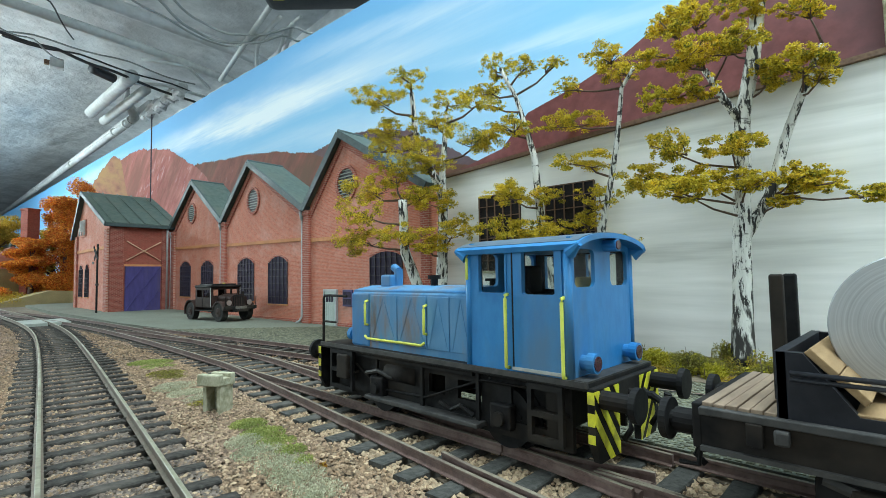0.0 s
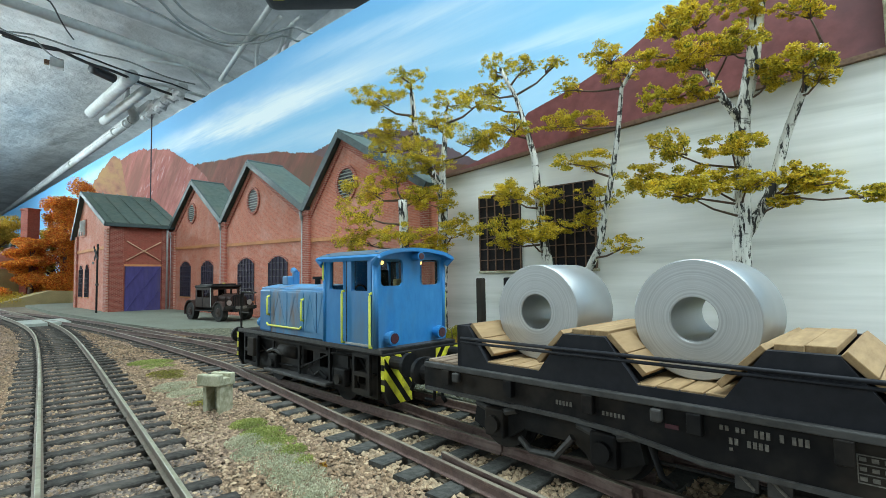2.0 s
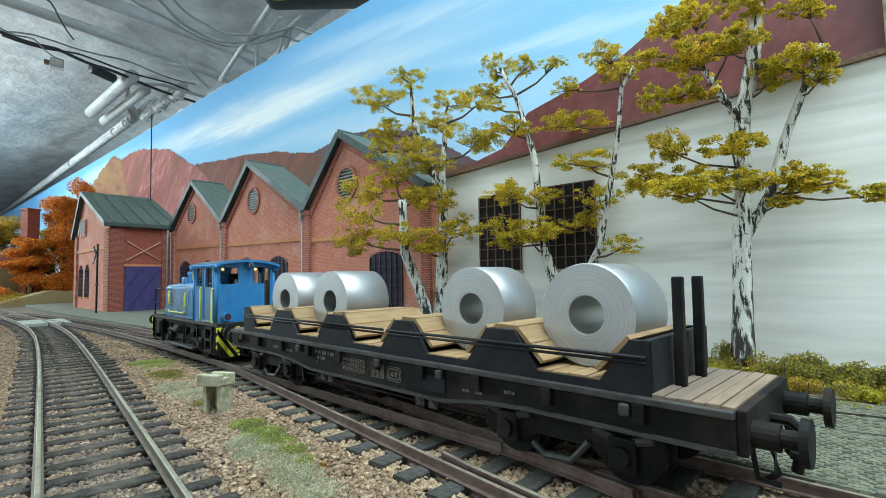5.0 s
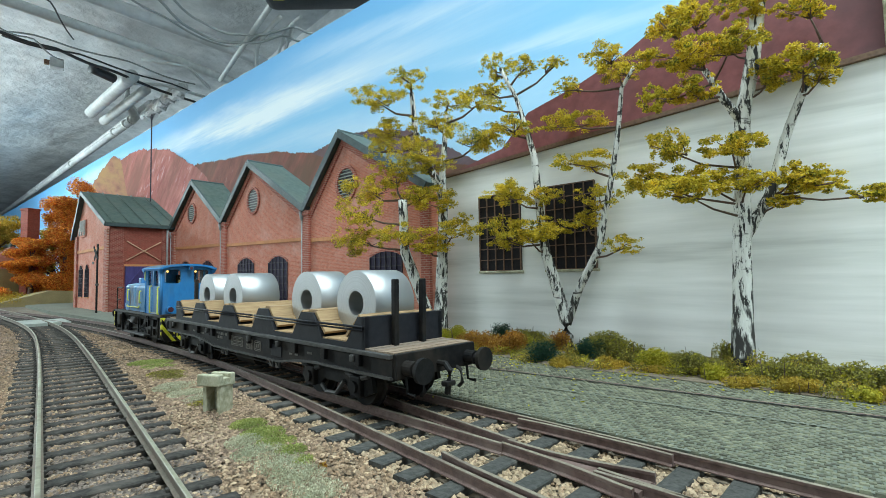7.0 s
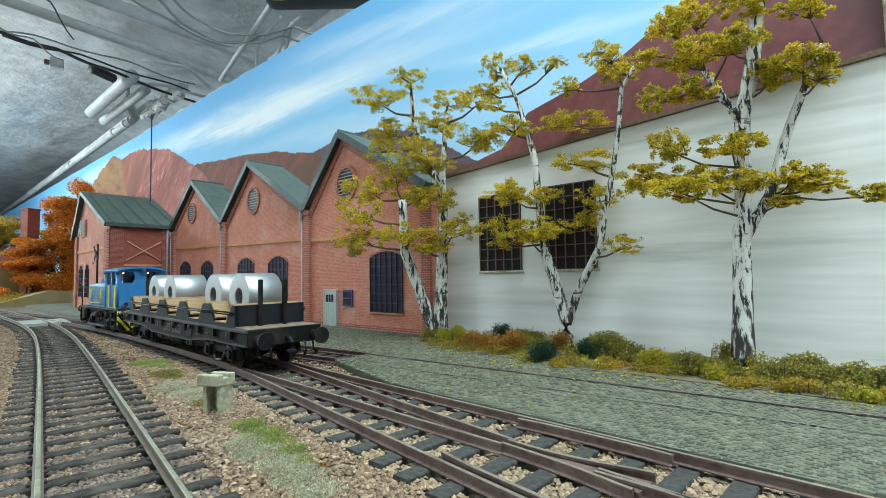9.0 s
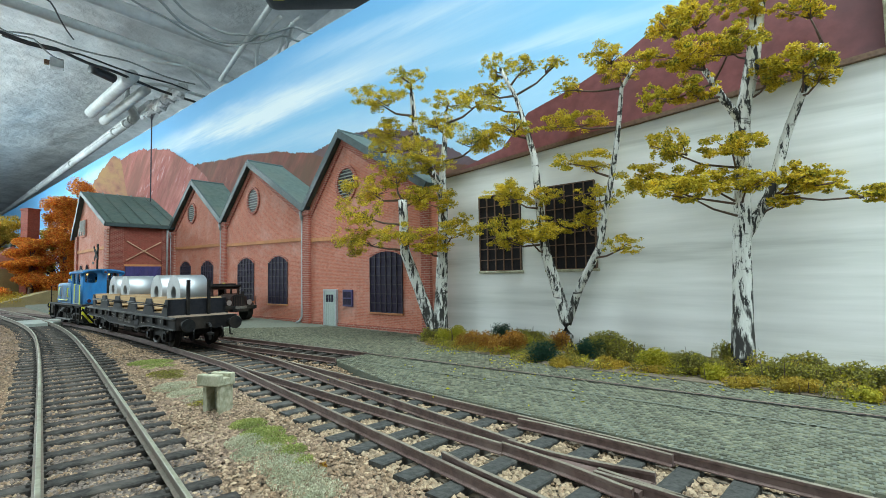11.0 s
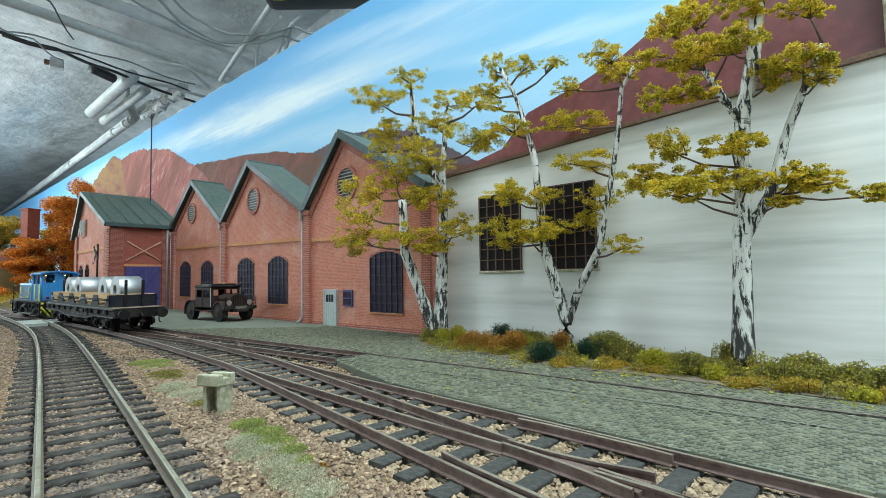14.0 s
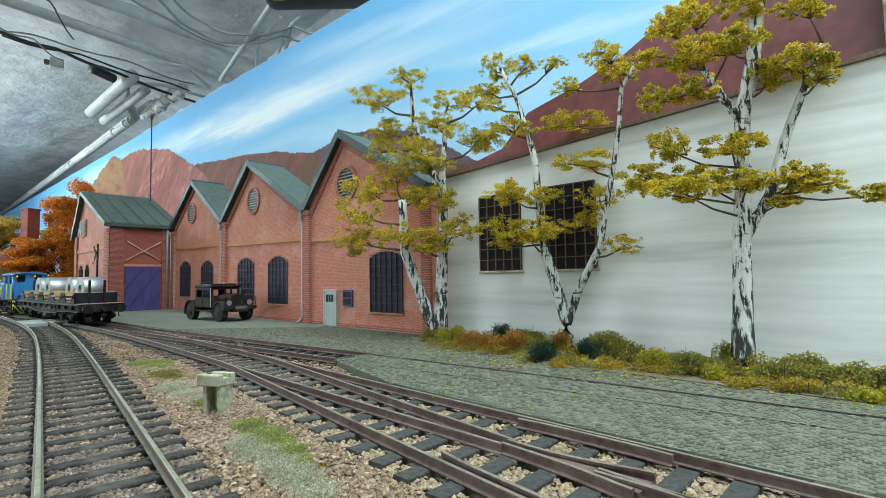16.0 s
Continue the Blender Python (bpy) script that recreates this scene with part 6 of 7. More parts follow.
birch((-3.5, 255, -1.0),
      [([(0, 0.6), (-8.5, 23.1), (-16.8, 47.1), (-17.4, 73.7)], 3.3, 2.4), ([(1, 0), (2.7, 34.8), (4.3, 73.9), (-2, 90), (-10.2, 110.9), (-12, 132)], 4.0, 1.3),
       ([(2.9, 34.8), (3.9, 89.1), (5, 100), (6.6, 119.9)], 3.2, 1.2)],
      [(-29.2, 126.1, 13.8, 6.6), (-12.0, 137.9, 9.6, 5.4), (8.3, 128.5, 12.0, 5.4), (24.4, 125.1, 9.6, 4.8), (-23.9, 110.5, 11.4, 7.2), (0.5, 115.3, 12.0, 4.8), (23.9, 104.1, 15.5, 7.8),
       (-28.6, 101.4, 9.0, 7.2), (-10.4, 100.1, 12.0, 6.6), (-21.1, 88.7, 12.6, 6.6), (-34.8, 80.7, 14.9, 6.6), (-4.5, 92.4, 13.5, 5.4), (-39.4, 68.0, 10.5, 9.0), (-7.7, 76.6, 14.9, 4.8),
       (1.2, 72.5, 12.0, 6.0), (-39.5, 53.5, 12.6, 8.4), (-15.5, 55.5, 13.5, 5.4), (8.5, 55.7, 12.0, 5.4), (14.6, 63.1, 4.5, 3.6), (-3.7, 48.4, 12.0, 3.6)],
      "birch with several white stems and yellow-green leaf sprays", 1, 64000, 1.3)
K = 212 / 225
birch((55.9 * K, 212, -0.6),
      [([(0, 0.4), (0.6, 12), (-3.1, 27), (-7.6, 42), (-9.5, 62), (-11.4, 85), (-19, 113), (-25.5, 126)], 2.9, 0.8), ([(0.6, 11), (6.8, 26.5), (16, 43.8), (21, 66), (25.3, 89), (28.3, 115), (34.2, 125)], 2.1, 0.7)],
      [(x * K, (z - 32) * K + 32, a * K, c * K) for x, z, a, c in
       [(-29.0, 133.8, 7.4, 6.6), (-16.3, 130.8, 7.9, 4.2), (-2.9, 129.2, 5.8, 2.6), (-32.8, 121.5, 7.4, 3.2), (-31.6, 111.9, 5.3, 3.7), (-23.8, 102.2, 11.9, 4.2), (3.6, 120.8, 7.4, 4.7),
        (5.7, 104.4, 14.5, 4.7), (20.1, 132.9, 10.6, 4.2), (10.4, 83.9, 12.7, 4.7), (-26.0, 69.8, 10.6, 5.8), (-8.7, 69.5, 10.6, 4.7), (17.9, 69.0, 9.2, 5.3), (-27.7, 52.5, 11.9, 7.4),
        (-9.1, 54.8, 13.2, 4.7), (10.8, 57.7, 7.9, 4.2), (27.6, 45.7, 7.9, 3.7), (-17.2, 51.0, 11.9, 4.0), (26.7, 127.3, 10.6, 3.7)]],
      "slender forked birch with thin yellow leaf sprays", 2, 40000)
birch((98.1, 160, -1.2),
      [([(-0.5, 1.0), (0.8, 24.6), (1.4, 47.0), (3.1, 75.7), (4.0, 85.3), (8.3, 104.8), (11.3, 124.5), (13.2, 150)], 3.3, 1.9), ([(2.6, 45), (11.5, 58.3), (18.2, 77.3), (30.0, 104.0), (33.0, 110)], 1.9, 1.1),
       ([(3.5, 83.4), (-2.9, 92.2), (-8.5, 101.5)], 1.6, 1.0)],
      [(-23.4, 114.3, 6.6, 5.3), (-11.5, 121.0, 8.4, 4.1), (-21.0, 104.3, 11.3, 4.9), (-5.5, 106.0, 9.4, 4.1), (0.4, 109.9, 4.7, 2.8), (-17.7, 92.5, 8.4, 4.1), (-29.3, 88.8, 4.7, 4.7),
       (-25.1, 74.2, 6.6, 5.3), (-28.4, 64.7, 9.4, 5.6), (-23.0, 58.9, 11.3, 3.8), (-5.2, 73.9, 9.4, 3.8), (-11.4, 64.4, 11.3, 3.8), (-2.0, 61.4, 8.4, 3.8), (11.4, 98.8, 6.6, 5.3),
       (21.1, 101.6, 9.4, 4.7), (28.6, 98.5, 4.7, 4.1), (8.7, 122.6, 9.4, 3.8), (26.1, 122.3, 7.5, 4.1), (19.0, 64.8, 7.5, 3.8), (28.3, 62.7, 9.4, 3.4), (39.3, 56.8, 7.5, 2.3), (14.7, 56.3, 5.6, 1.9)],
      "tall birch with a scarred white trunk and yellow sprays", 3, 66000, 0.8, 0.4)


KINDS = {"LIME": (LEAF_LIME, "low lime-yellow bush at the wall's foot"), "RUST": (LEAF_RUST, "low rust-orange autumn bush at the wall"), "TEAL": (LEAF_TEAL, "dense dark green bush at the wall"),
         "OLIVE": (LEAF_OLIVE, "loose olive shrub with fine leaves at the wall"), "GOLD": (LEAF_GOLD, "low golden brown ground cover by the yard")}


def bush(kind, x, y, half, height, seed):
    r = random.Random(seed)
    half, height = half * 1.2, height * 1.2
    ob = thing("bush", mm_pose(x, y, -0.8), KINDS[kind][1], "bush", "bushes along the wall")
    blobs = []
    for k in range(9):
        a, q = r.uniform(0, math.tau), r.uniform(0, 0.75)
        hh = height * r.uniform(0.35, 0.62)
        blobs.append((half * q * math.cos(a), half * 0.8 * q * math.sin(a), hh * r.uniform(0.55, 0.95), half * r.uniform(0.3, 0.5), half * r.uniform(0.3, 0.45), hh * 0.8))
    area = half * (half + height)
    leaf_cloud("leaves", blobs, int(500 + area * 30), 0.58 if kind != "TEAL" else 0.5, KINDS[kind][0], ob, seed, 0.1, 0.2)
    if kind in ("OLIVE", "LIME"):
        leaf_cloud("bright_leaves", blobs, int(60 + area * 1.5), 0.9, LEAF_LIME, ob, seed + 500, 0.1, 0.7)
    bm = B()
    for k in range(6 if kind == "OLIVE" else 3):
        a, q = r.uniform(0, math.tau), half * r.uniform(0.1, 0.8)
        p = Vector((q * math.cos(a), q * math.sin(a) * 0.7, 0))
        sweep(bm, [p, p * 1.1 + Vector((0, 0, height * 0.5)), p * r.uniform(1.1, 1.35) + Vector((0, 0, height * r.uniform(0.6, 0.95)))], [0.16, 0.12, 0.05], 5)
    tagged(part("stem_tangle", bm, TWIG, ob), kind="stuff")
    return ob


for i, row in enumerate([("LIME", 5, 236, 7, 8.3), ("OLIVE", -8, 246, 6, 6), ("RUST", 16, 218, 8.5, 8.2), ("RUST", 28, 205, 9, 8.2), ("GOLD", 8, 224, 7, 3), ("TEAL", 28, 236, 5.6, 8.3), ("OLIVE", 39, 226, 9.5, 8.4), ("LIME", 37, 208, 3, 5.9),
                         ("TEAL", 36, 184, 6.2, 7.2), ("RUST", 48, 207, 4.6, 8.7), ("OLIVE", 63, 194, 13.0, 8.6), ("TEAL", 54, 188, 6.6, 7.6), ("GOLD", 42, 173, 4.6, 3.0), ("OLIVE", 67, 178, 5.6, 7.9),
                         ("GOLD", 57, 172, 7, 3.0), ("LIME", 73, 170, 7.2, 5.5), ("GOLD", 70, 160, 6, 2.6), ("OLIVE", 82, 158, 8.5, 7.2), ("OLIVE", 93, 162, 4.2, 8.4), ("LIME", 82, 148, 5.1, 4.8), ("OLIVE", 97, 141, 7.0, 6.7),
                         ("OLIVE", 104, 135, 7.0, 7.0), ("GOLD", 96, 131, 5.6, 4.2), ("OLIVE", 111, 131, 6.7, 7.3), ("LIME", 104, 122, 4.6, 3.1), ("OLIVE", 120, 127, 6.5, 7.2), ("GOLD", 86, 139, 6.2, 3.0),
                         ("OLIVE", 108, 146, 6.0, 7.0), ("OLIVE", 122, 118, 6.5, 7.0), ("GOLD", 112, 120, 5.0, 4.0)]):
    bush(*row, 100 + i)


def ground_cover():
    """Moss and static grass between the tracks, fallen leaves and earth along the wall."""
    cover = thing("grass", HOME, "pale tufts of grass and bleached moss in the ballast", "grass", kind="stuff")
    r = random.Random(8)
    for name, mat, spots, n, size in (("green_tufts", GRASS, [(-47, 117, 4.5, 4.5), (-41, 110, 5, 5), (-36, 104, 4.5, 4.5), (-31, 98.5, 3.5, 4), (-27, 93, 2.2, 3), (-125, 207, 9, 8), (-115, 196, 7, 6)], 24000, 0.42),
                                      ("bleached_moss", GRASS_GREY, [(-43, 105, 4, 5), (-37, 98, 5.5, 6), (-31, 92, 5.5, 6), (-26, 86, 5, 6), (-21, 80, 5, 5), (-88, 160, 7, 8), (-79, 150, 6, 6), (-72, 142, 4, 5)], 36000, 0.34),
                                      ("dark_moss", LEAF_OLIVE, [(-104, 182, 7, 7), (-98, 174, 6, 5), (-68, 136, 4, 4)], 7000, 0.42)):
        pl = [(x, y, -2.3, rx, ry, 0.8) for x, y, rx, ry in spots]
        leaf_cloud(name, pl, n, size, mat, cover, 9, -0.6, 0.0)
    leaf_cloud("fallen_leaf", [(-69, 136, -2.2, 1.6, 1.2, 0.5)], 60, 0.8, LEAF_LIME, cover, 4)
    leaf_cloud("red_leaf", [(-22.8, 90.4, -2.2, 0.8, 0.6, 0.4)], 26, 0.8, LEAF_RUST, cover, 5)
    settle(cover)
    verge = thing("fallen_leaves", HOME, "small yellow fallen leaves strewn on the cobbles", "leaves", kind="stuff")
    leaf_cloud("leaf_litter", [(5, 214, -0.25, 16, 14, 0.12), (35, 185, -0.25, 22, 16, 0.12), (64, 158, -0.25, 18, 14, 0.12), (88, 138, -0.25, 16, 12, 0.12), (108, 118, -0.25, 14, 10, 0.12)], 900, 0.75, LEAF_LIME, verge, 6, 1.0, 0.0)
    leaf_cloud("stray_leaves", [(20, 160, -0.2, 60, 40, 0.08)], 90, 0.8, LEAF_LIME, verge, 7, 1.0, 0.0)
    line = [(-10, 247), (4, 228), (22, 208), (36, 188), (50, 178), (68, 164), (84, 146), (100, 131), (116, 116), (132, 102)]
    low = []
    rr = random.Random(77)
    for (x0, y0), (x1, y1) in zip(line, line[1:]):
        for k in range(12):
            t, o = rr.random(), rr.uniform(-8, 17)
            low.append((x0 + (x1 - x0) * t + 0.667 * o, y0 + (y1 - y0) * t + 0.745 * o, 0.6, rr.uniform(2.5, 5), rr.uniform(2.5, 5), rr.uniform(1.2, 3.6) * (1 + max(0, o) / 16)))
    under = thing("undergrowth", HOME, "tangled olive and golden undergrowth along the wall", "undergrowth", kind="stuff")
    leaf_cloud("olive_cover", low, 30000, 0.55, LEAF_OLIVE, under, 41, 0.0, 0.1)
    leaf_cloud("gold_cover", low[::2], 12000, 0.55, LEAF_GOLD, under, 42, 0.0, 0.2)
    leaf_cloud("lime_cover", low[1::3], 2600, 0.85, LEAF_LIME, under, 43, 0.0, 0.6)
    bm = B()
    pts = [(-18, 262), (-14, 240), (2, 217), (24, 193), (40, 171), (62, 155), (84, 135), (108, 114), (140, 84), (165, 110), (130, 160), (60, 225)]
    bm.faces.new([bm.verts.new((x, y, -0.3)) for x, y in pts])
    earth = tagged(part("earth_verge", bm, SOIL), "brown earth strip at the wall's foot", "earth", kind="structure")


ground_cover()


# ---- the hut-shaped concrete box between the tracks ----
def cable_box():
    x, y, z = climb(-60.2, 129.4)
    ob = thing("concrete_box", mm_pose(x, y, -3.4, 0, 0, -16) @ Matrix.Diagonal((0.78, 0.78, 0.98, 1)), "small mossy concrete trough standing in the ballast", "concrete box")
    for sx in (-3.4, 2.0):
        part("side_slab", box(B(), sx, sx + 1.4, -3.0, 3.2, 0, 9.2, 0.25), CONCRETE, ob)
    part("front_slab", box(B(), -4.6, 4.0, -4.4, -1.9, 8.6, 11.6, 0.35), CONCRETE, ob, "chipped front lip")
    part("back_slab", box(B(), -4.2, 4.0, 1.4, 3.6, 8.2, 11.4, 0.35), CONCRETE, ob)
    part("top_slab", box(B(), -3.9, 3.7, -2.0, 1.6, 8.4, 10.4, 0.3), CONCRETE, ob)
    part("back_wall", box(B(), -2.2, 2.2, 1.0, 2.4, 0, 8.6), CONCRETE, ob)


cable_box()


# ---- slab crossing on the near track ----
def slab_crossing():
    for off, w in ((0, 14.4), (16.2, 13)):
        x, y = sn(540, left_n(540) + off)
        X, Y, Z = climb(x, y)
        ob = thing("crossing_slab", mm_pose(X, Y, Z - 0.9, 0, 0, 135), "flat grey-green crossing slab between the rails", "slab", "crossing slabs")
        part("slab", box(B(), -24, 24, -w / 2, w / 2, -2.5, 0.5, 0.25), SLAB, ob)


slab_crossing()


# ---- the lorry ----
def lorry():
    x, y, z = climb(-187, 404)
    t = thing("lorry", mm_pose(x, y, z - 0.4, 0, 0, -37) @ Matrix.Scale(1.08, 4), "dark brown vintage tractor lorry parked by the works", "lorry")
    part("chassis", box(B(), -26, 29, -6, 6, 6.5, 9, 0.3), BLACK, t)
    cab = part("cab", holed_wall(B(), "x", -14, 8, 9.5, 23.4, [(-12, -4.5, 16.4, 21.8), (-2.5, 6, 16.4, 21.8)], -11, -10.2), TRUCK_BODY, t, "dark brown crew cab")
    part("far_side", holed_wall(B(), "x", -14, 8, 9.5, 23.4, [(-12, -4.5, 16.4, 21.8), (-2.5, 6, 16.4, 21.8)], 10.2, 11), TRUCK_BODY, cab)
    part("windscreen_wall", holed_wall(B(), "y", -10.2, 10.2, 9.5, 23.4, [(-9, -0.6, 17, 22), (0.6, 9, 17, 22)], 7.2, 8), TRUCK_BODY, cab)
    part("rear_wall", holed_wall(B(), "y", -10.2, 10.2, 9.5, 23.4, [(-6, 6, 17, 21.5)], -14, -13.2), TRUCK_BODY, cab)
    part("roof", box(B(), -15, 9.4, -11.6, 11.6, 23.3, 25.2, 0.9), GREY_BLACK, cab, "dusty dark cab roof")
    part("seat", box(B(), -10, 2, -9, 9, 10, 16), BLACK, cab)
    hood = part("bonnet", prism(B(), [(-6.2, 9.5), (6.2, 9.5), (6.2, 15.8), (4.6, 17.8), (0, 18.8), (-4.6, 17.8), (-6.2, 15.8)], "x", 8, 25.5), TRUCK_BODY, t)
    grille = part("radiator", box(B(), 25.4, 26.6, -4.6, 4.6, 8.6, 18, 0.5), BLACK, t)
    for k in range(7):
        part("grille_bar", box(B(), 26.5, 26.9, -4.0 + 1.28 * k, -3.6 + 1.28 * k, 9.4, 17.2), TRUCK_BODY, grille)
    for sgn in (-1, 1):
        lamp = part("headlight", rod(B(), (23.5, sgn * 7.6, 12.8), (26.5, sgn * 7.6, 12.8), 1.0, 14, 2.1), BLACK, t)
        part("lens", rod(B(), (26.4, sgn * 7.6, 12.8), (26.8, sgn * 7.6, 12.8), 1.9, 14), CHROME, lamp)
        arc = [(19 + 7.6 * math.cos(a), 6.6 + 7.4 * math.sin(a)) for a in np.linspace(0.15, 2.9, 10)]
        mud = arc + [(19 + 6.7 * math.cos(a), 6.6 + 6.5 * math.sin(a)) for a in np.linspace(2.9, 0.15, 10)]
        part("front_mudguard", prism(B(), mud, "y", min(sgn * 6.4, sgn * 12), max(sgn * 6.4, sgn * 12)), TRUCK_BODY, t)
        arc = [(-21 + 8 * math.cos(a), 6.6 + 8 * math.sin(a)) for a in np.linspace(0.1, 3.5, 12)]
        mud = arc + [(-21 + 7.2 * math.cos(a), 6.6 + 7.2 * math.sin(a)) for a in np.linspace(3.5, 0.1, 12)]
        part("rear_mudguard", prism(B(), mud, "y", min(sgn * 6, sgn * 12.2), max(sgn * 6, sgn * 12.2)), TRUCK_BODY, t)
        part("running_board", box(B(), -13, 12, min(sgn * 8.5, sgn * 12), max(sgn * 8.5, sgn * 12), 6.6, 7.4, 0.15), GREY_BLACK, t)
        part("marker_rod", rod(B(), (28.5, sgn * 11.4, 9.5), (28.5, sgn * 11.4, 17), 0.3, 6), BLACK, t)
        part("door_line", box(B(), -3.6, -3.3, sgn * 11.05 - 0.08, sgn * 11.05 + 0.08, 9.8, 23), BLACK, cab)
        part("trim_line", box(B(), 7.6, 8.2, sgn * 11.05 - 0.12, sgn * 11.05 + 0.12, 9.8, 23.4), LIGHT_GREY, cab)
        part("mirror", box(B(), 8.2, 8.8, sgn * 13 - 0.9, sgn * 13 + 0.9, 17, 20, 0.2), BLACK, cab)
        for xx in (19, -21):
            wh = part("wheel", rod(B(), (xx, sgn * 7.4, 6.2), (xx, sgn * 11.4, 6.2), 6.2, 28), TYRE, t, "black tyre on a dark disc")
            part("rim", rod(B(), (xx, sgn * 11.2, 6.2), (xx, sgn * 11.8, 6.2), 3.5, 20, 3.0), TRUCK_BODY, wh)
            part("hub", rod(B(), (xx, sgn * 11.6, 6.2), (xx, sgn * 12.4, 6.2), 1.3, 12), TRUCK_BODY, wh)
    for y0, y1 in ((-9, -0.6), (0.6, 9)):
        pane = part("windscreen", box(B(), 7.45, 7.65, y0, y1, 17, 22), GLASS, cab, "pale flat windscreen")
        pane.visible_shadow = False
    part("bonnet_trim", box(B(), 8, 25.4, -0.25, 0.25, 18.5, 19.1), GREY_BLACK, hood)
    part("roof_crown", box(B(), -12.5, 7, -9, 9, 25.0, 26.1, 0.5), GREY_BLACK, cab)
    part("bumper", box(B(), 27.4, 28.8, -12, 12, 8.2, 10.6, 0.3), BLACK, t)
    part("plate", box(B(), 28.7, 29.0, -4.2, 4.2, 8.5, 10.3), LETTER, t, "pale blank number plate")
    part("marker_sign", box(B(), 5, 6.4, -0.8, 0.8, 26.0, 26.8, 0.2), HAZARD, t)
    part("tow_bed", box(B(), -27, -15, -7.5, 7.5, 9, 12.5, 0.4), GREY_BLACK, t)
    return t


lorry()


# ---- crossing signal, far houses and trees ----
def crossbuck():
    s = thing("crossing_signal", YF @ mm_pose(-569, 126, 0), "dark crossed warning boards on a post", "signal")
    part("post", rod(B(), (0, 0, -2), (0, 0, 70), 0.9, 8), BLACK, s)
    for k in (-1, 1):
        m = Matrix.Translation((0, -0.5 - 0.3 * k, 61)) @ Euler((0, radians(40 * k), 0)).to_matrix().to_4x4()
        part("board", box(B(), -10, 10, -1.0, -0.4, -1.5, 1.5, 0.1, m), GREY_BLACK, s, "dark weathered board")
    part("pale_patch", box(B(), -9, -4, -2.4, -1.6, 50, 52.6, 0.1), LETTER, s)
    part("lamp_arm", box(B(), -1, 9, -1.2, -0.5, 29, 31, 0.2), BLACK, s)


crossbuck()


def autumn_tree(x, y, z, half, height, mat, label, seed, n=5200, size=5.2):
    r = random.Random(seed)
    t = thing("autumn_tree", mm_pose(x, y, z), label, "tree", "autumn trees behind the works")
    part("trunk", sweep(B(), [(0, 0, -4), (1, 0, height * 0.3), (0, 1, height * 0.8)], [4, 3, 1], 8), TWIG, t, smooth=True)
    blobs, limbs = [], B()
    for k in range(26):
        hz = r.uniform(0.12, 0.98)
        q = half * (1.05 - hz * 0.75) * r.uniform(0.2, 0.9)
        a = r.uniform(0, math.tau)
        p = (q * math.cos(a), q * math.sin(a), height * hz)
        blobs.append((*p, half * r.uniform(0.22, 0.4), half * r.uniform(0.22, 0.4), height * r.uniform(0.05, 0.1)))
        sweep(limbs, [(0.5, 0, height * hz * 0.75), p], [1.2, 0.4], 5)
    part("limbs", limbs, TWIG, t)
    leaf_cloud("crown", blobs, n, size, mat, t, seed, 0.2, 0.2)
    return t


autumn_tree(-575, 730, -4, 62, 160, LEAF_ORANGE, "large orange autumn tree beside the gatehouse", 21, 42000, 2.1)
autumn_tree(-600, 700, -4, 46, 100, LEAF_ORANGE, "rounded orange autumn tree in front of the chimney", 22, 30000, 2.1)
autumn_tree(-606, 800, -4, 50, 205, LEAF_ORANGE, "tall rust-orange autumn tree behind others", 23, 24000, 2.1)
autumn_tree(-690, 730, -4, 62, 142, LEAF_GOLD, "golden green autumn tree near the chimney", 24, 28000, 2.1)
autumn_tree(-735, 800, -4, 75, 150, LEAF_GOLD, "golden autumn tree behind the far house", 25, 24000, 2.3)
autumn_tree(-640, 790, -4, 50, 120, LEAF_GOLD, "olive gold autumn tree behind the chimney", 26, 22000, 2.2)


def far_house():
    h = thing("far_house", mm_pose(-678, 705, 0, 0, 0, -38), "low ochre house with a pale red roof", "house")
    part("wall", box(B(), -70, 30, 0, 60, -5, 58), OCHRE_WALL, h)
    part("roof", prism(B(), [(-6, 57), (30, 88), (66, 57), (66, 54), (-6, 54)], "x", -74, 34), PINK_ROOF, h, "pale red tiled roof")
    part("ridge", box(B(), -74, 34, 27, 33, 86, 91, 1.0), ROOF, h)
    c = thing("brick_chimney", mm_pose(-612, 712, 0, 0, 0, -20), "square brown brick chimney among the trees", "chimney")
    part("shaft", box(B(), -8, 8, -8, 8, -6, 140, 0.4), BRICK_DARK_SHADED, c)
    part("cap", box(B(), -9, 9, -9, 9, 140, 143, 0.4), BRICK_DARK_SHADED, c)
    f = thing("paling_fence", mm_pose(-560, 600, 4, 0, 0, -38), "low dark paling fence by the bank", "fence")
    for k in range(14):
        part("post", box(B(), -110 + 11 * k, -109 + 11 * k, -0.5, 0.5, -8, 18, 0.1), TRIM, f)
    part("rail", box(B(), -112, 36, 0.5, 1.2, 12, 13.5), TRIM, f)
    part("rail", box(B(), -112, 36, 0.5, 1.2, 4, 5.5), TRIM, f)
    b = thing("grass_bank", mm_pose(-610, 690, 0, 0, 0, -42), "sloping golden grass bank under the trees", "bank", kind="structure")
    part("bank", prism(B(), [(-45, -8), (-20, 8), (30, 22), (60, 20), (60, -10)], "x", -200, 60), OCHRE_WALL, b)
    leaf_cloud("bank_grass", [(-60, -10, 10, 130, 40, 12), (0, -25, 6, 60, 18, 8)], 16000, 1.6, LEAF_GOLD, b, 31)


far_house()


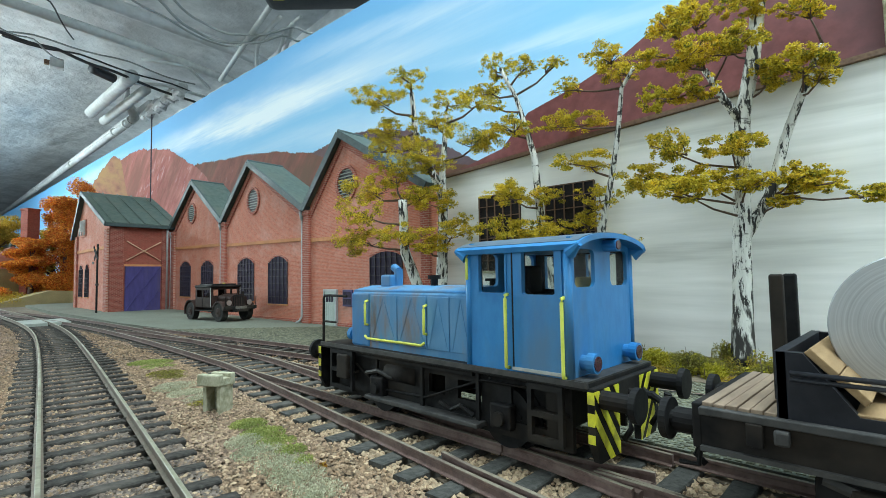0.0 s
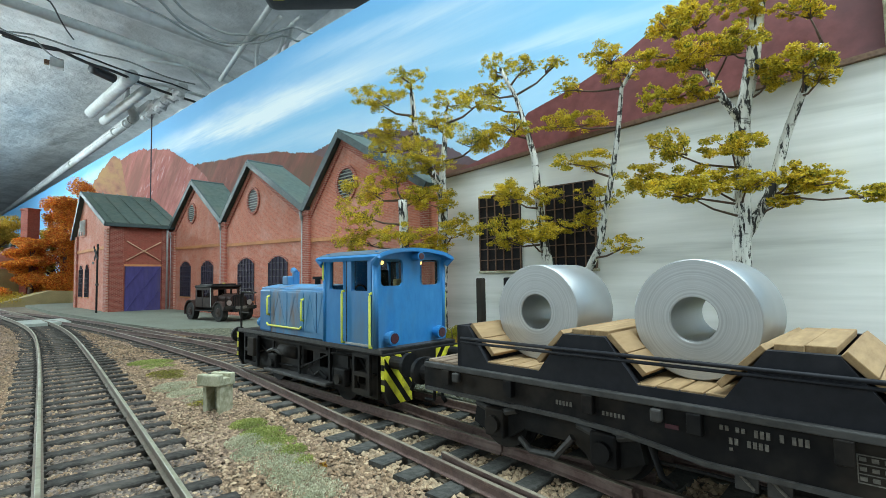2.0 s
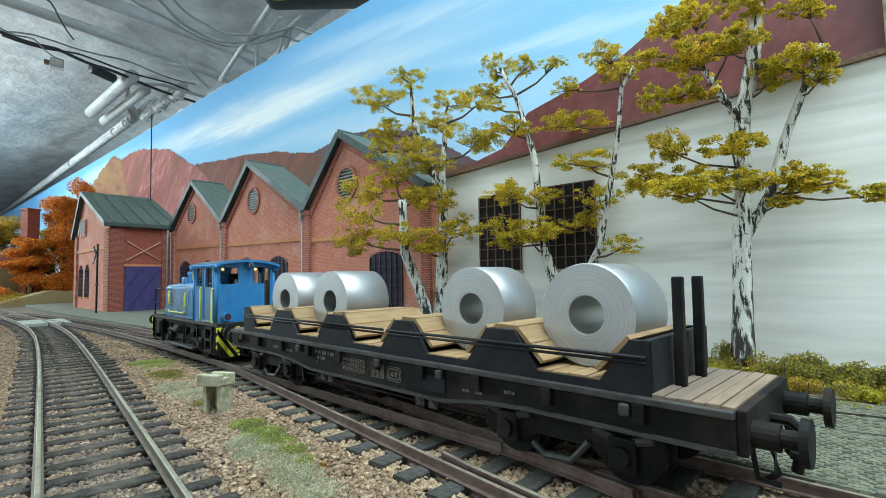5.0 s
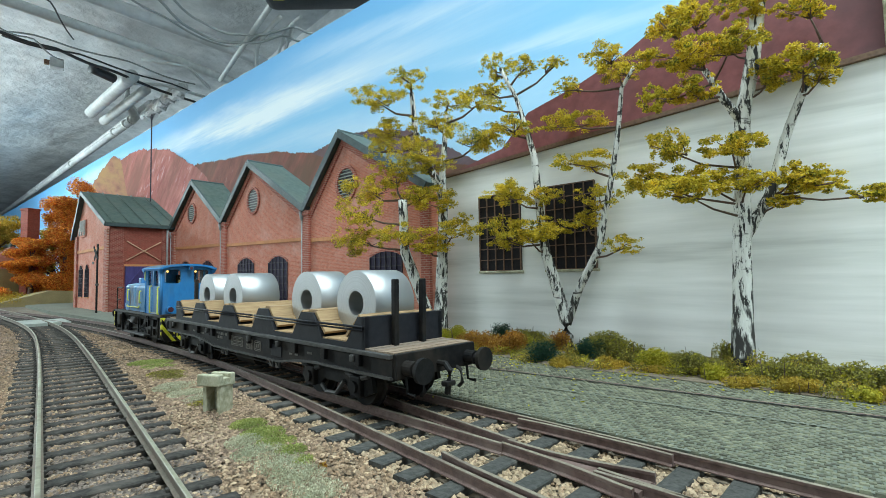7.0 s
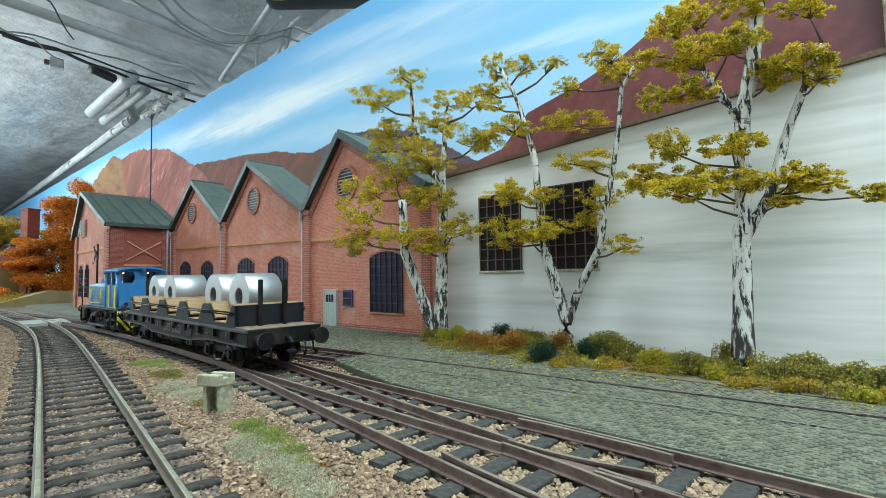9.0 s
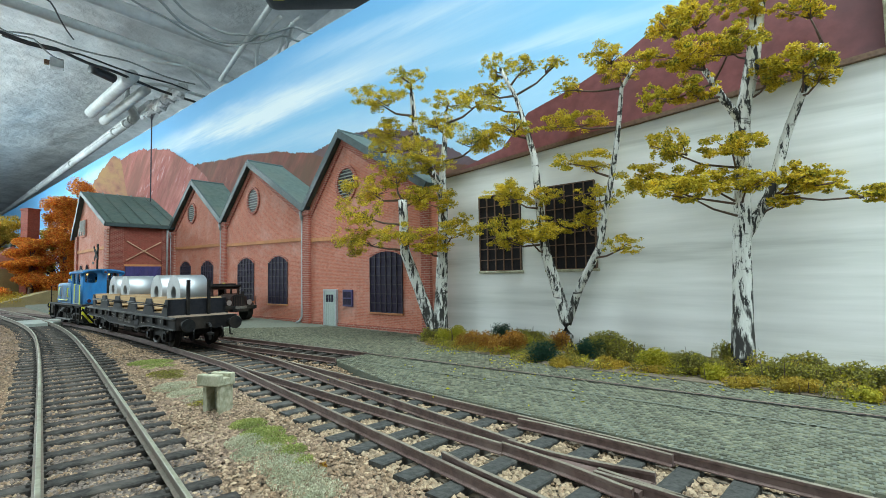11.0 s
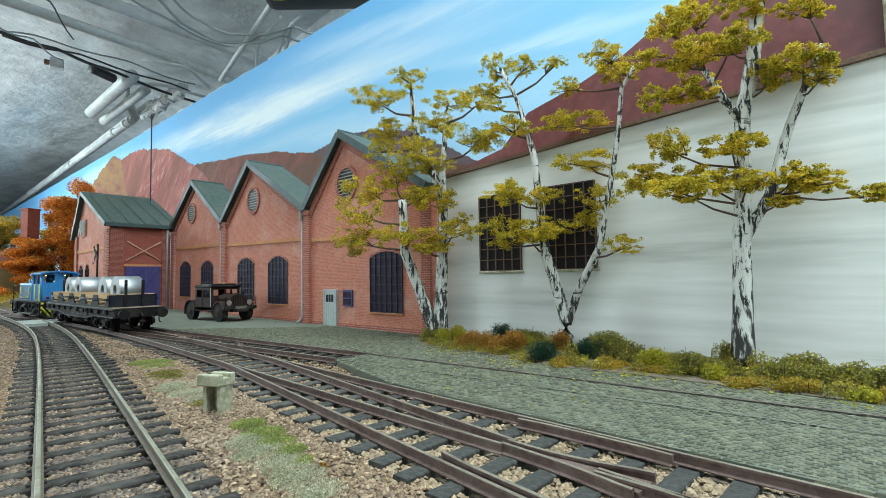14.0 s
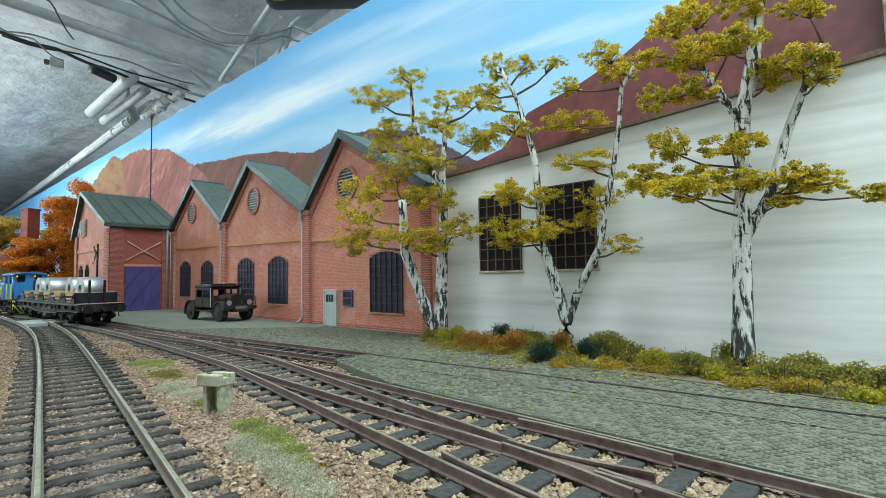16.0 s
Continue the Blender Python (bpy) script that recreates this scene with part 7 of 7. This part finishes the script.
# ---- pipes and cables under the ceiling ----
def run(name, pts, radius, mat, label, z=345, droop=0.0, seg=8):
    o = thing(name, HOME, label, name.split("_")[-1])
    line = []
    for i, ((x0, y0), (x1, y1)) in enumerate(zip(pts, pts[1:])):
        for k in range(6):
            t = k / 6
            line.append((x0 + (x1 - x0) * t, y0 + (y1 - y0) * t, z - droop * math.sin(math.pi * t)))
    line.append((*pts[-1], z))
    smooth = [line[0]]
    for a, b, c in zip(line, line[1:], line[2:]):
        smooth.append(tuple((p + 2 * q + s) / 4 for p, q, s in zip(a, b, c)))
    smooth.append(line[-1])
    part("length", sweep(B(), smooth, radius, seg), mat, o, smooth=True)
    return o


run("black_cable", [(-580, 540), (-544, 580), (-510, 626), (-484, 697), (-429, 827), (-400, 900)], 2.2, CABLE, "thick black cable slung under the ceiling", 345, 4)
run("cable_coupling", [(-508, 687), (-501, 723)], 7.2, CABLE, "black cylindrical coupling on a cable", 344)
run("white_pipe", [(-650, 879), (-470, 721)], 9.4, PIPE, "stub of fat white plastic pipe", 347, seg=16)
run("white_pipe", [(-656, 922), (-480, 770)], 7.8, PIPE, "white plastic pipe beside another", 345, seg=16)
run("grey_duct", [(-560, 480), (-518, 525), (-469, 593), (-420, 663), (-376, 733), (-330, 810)], 6.5, PIPE, "long pale conduit under the ceiling", 362, seg=10)
run("grey_duct", [(-560, 430), (-440, 580), (-330, 720), (-290, 780)], 9, CEILING, "whitewashed duct along the ceiling", 390, seg=10)
run("white_conduit", [(-170, 505), (-188, 529), (-344, 738)], 3.3, PIPE, "straight white conduit under the ceiling", 345, seg=12)
run("white_conduit", [(-190, 560), (-206, 578), (-244, 628), (-272, 700)], 2.9, PIPE, "bent white conduit under the ceiling", 345, seg=12)
run("white_conduit", [(-165, 560), (-177, 572), (-219, 660)], 2.2, PIPE, "thin white conduit under the ceiling", 345)
run("white_conduit", [(-180, 575), (-194, 592), (-235, 675)], 2.2, PIPE, "thin white conduit under the ceiling", 345)
run("white_conduit", [(-420, 663), (-370, 688), (-372, 725), (-377, 770)], 2.7, PIPE, "curved white conduit under the ceiling", 345)
run("white_conduit", [(-494, 745), (-440, 752), (-400, 810)], 2.7, PIPE, "white conduit with a coupling", 345)
run("grey_cable", [(-300, 470), (-294, 510), (-286, 569), (-251, 600), (-179, 579), (-150, 600)], 1.5, CABLE_GREY, "slack grey-green cable under the ceiling", 345, 5)
run("grey_cable", [(-330, 480), (-309, 515), (-306, 588), (-266, 619), (-200, 599), (-160, 620)], 1.6, CABLE_GREY, "slack grey-green cable under the ceiling", 345, 6)
run("grey_cable", [(-350, 480), (-330, 560), (-290, 640), (-220, 600)], 1.3, CABLE_GREY, "thin slack cable under the ceiling", 350, 6)
run("thin_wire", [(-540, 530), (-527, 548), (-508, 588), (-522, 650)], 1.0, CABLE_GREY, "thin wire hanging from the ceiling", 340, 6)
run("thin_wire", [(-440, 490), (-429, 516), (-471, 604)], 0.9, CABLE, "thin dark wire under the ceiling", 345, 4)
run("thin_wire", [(-560, 600), (-500, 650), (-430, 760), (-380, 850)], 1.3, CABLE, "thin dark wire under the ceiling", 350, 5)
run("thin_wire", [(-600, 560), (-520, 600), (-450, 680), (-400, 770)], 1.2, CABLE_GREY, "thin grey wire under the ceiling", 352, 5)


def ceiling_bits():
    j = thing("junction_box", mm_pose(-543, 667, 342, 0, 0, 40), "small pale junction box with loose leads", "box")
    part("body", box(B(), -8, 8, -6, 6, -6, 7, 0.8), PIPE, j)
    part("terminal", box(B(), -14, -8, -3, 3, -3, 3, 0.5), TRIM, j)
    e = thing("edge_pipe", YF, "whitewashed pipe that runs behind the board's top", "pipe")
    part("length", rod(rod(B(), (-1080, 292, 352), (-3400, 292, 352), 7, 14), (-1000, 300, 366), (-3400, 300, 366), 8, 10), CEILING, e, smooth=True)
    for a in (-1085, -1120, -1200, -1600, -2100):
        part("clip", rod(B(), (a, 290, 352), (a + 6, 290, 352), 8.5, 12), PIPE, e)
    part("elbow", sweep(B(), [(-1090, 292, 352), (-1060, 290, 352), (-1040, 280, 358), (-1035, 270, 372), (-1035, 270, 420)], 8, 12), PIPE, e, smooth=True)
    for k, a in enumerate((-1000, -965, -930, -890, -850)):
        v = thing("pipe_fitting", YF @ mm_pose(a, 295, 344 + 4 * (k % 2)), "whitewashed pipe fitting behind the board", "fitting", "pipe fittings")
        part("body", rod(rod(B(), (-18, 0, 0), (18, 0, 4), 9, 12), (0, 0, -8), (4, 6, 17), 8, 12), CEILING, v, smooth=False)
    d = thing("dark_sack", mm_pose(-135, 520, 352), "dark bundle lying above the board", "bundle")
    part("body", box(B(), -60, 75, -22, 22, -13, 16, 9), CABLE, d, smooth=True)
    part("yellow_tag", box(B(), -47, -33, -24, -8, -16, 0, 2), HAZARD, d)


ceiling_bits()


motions()
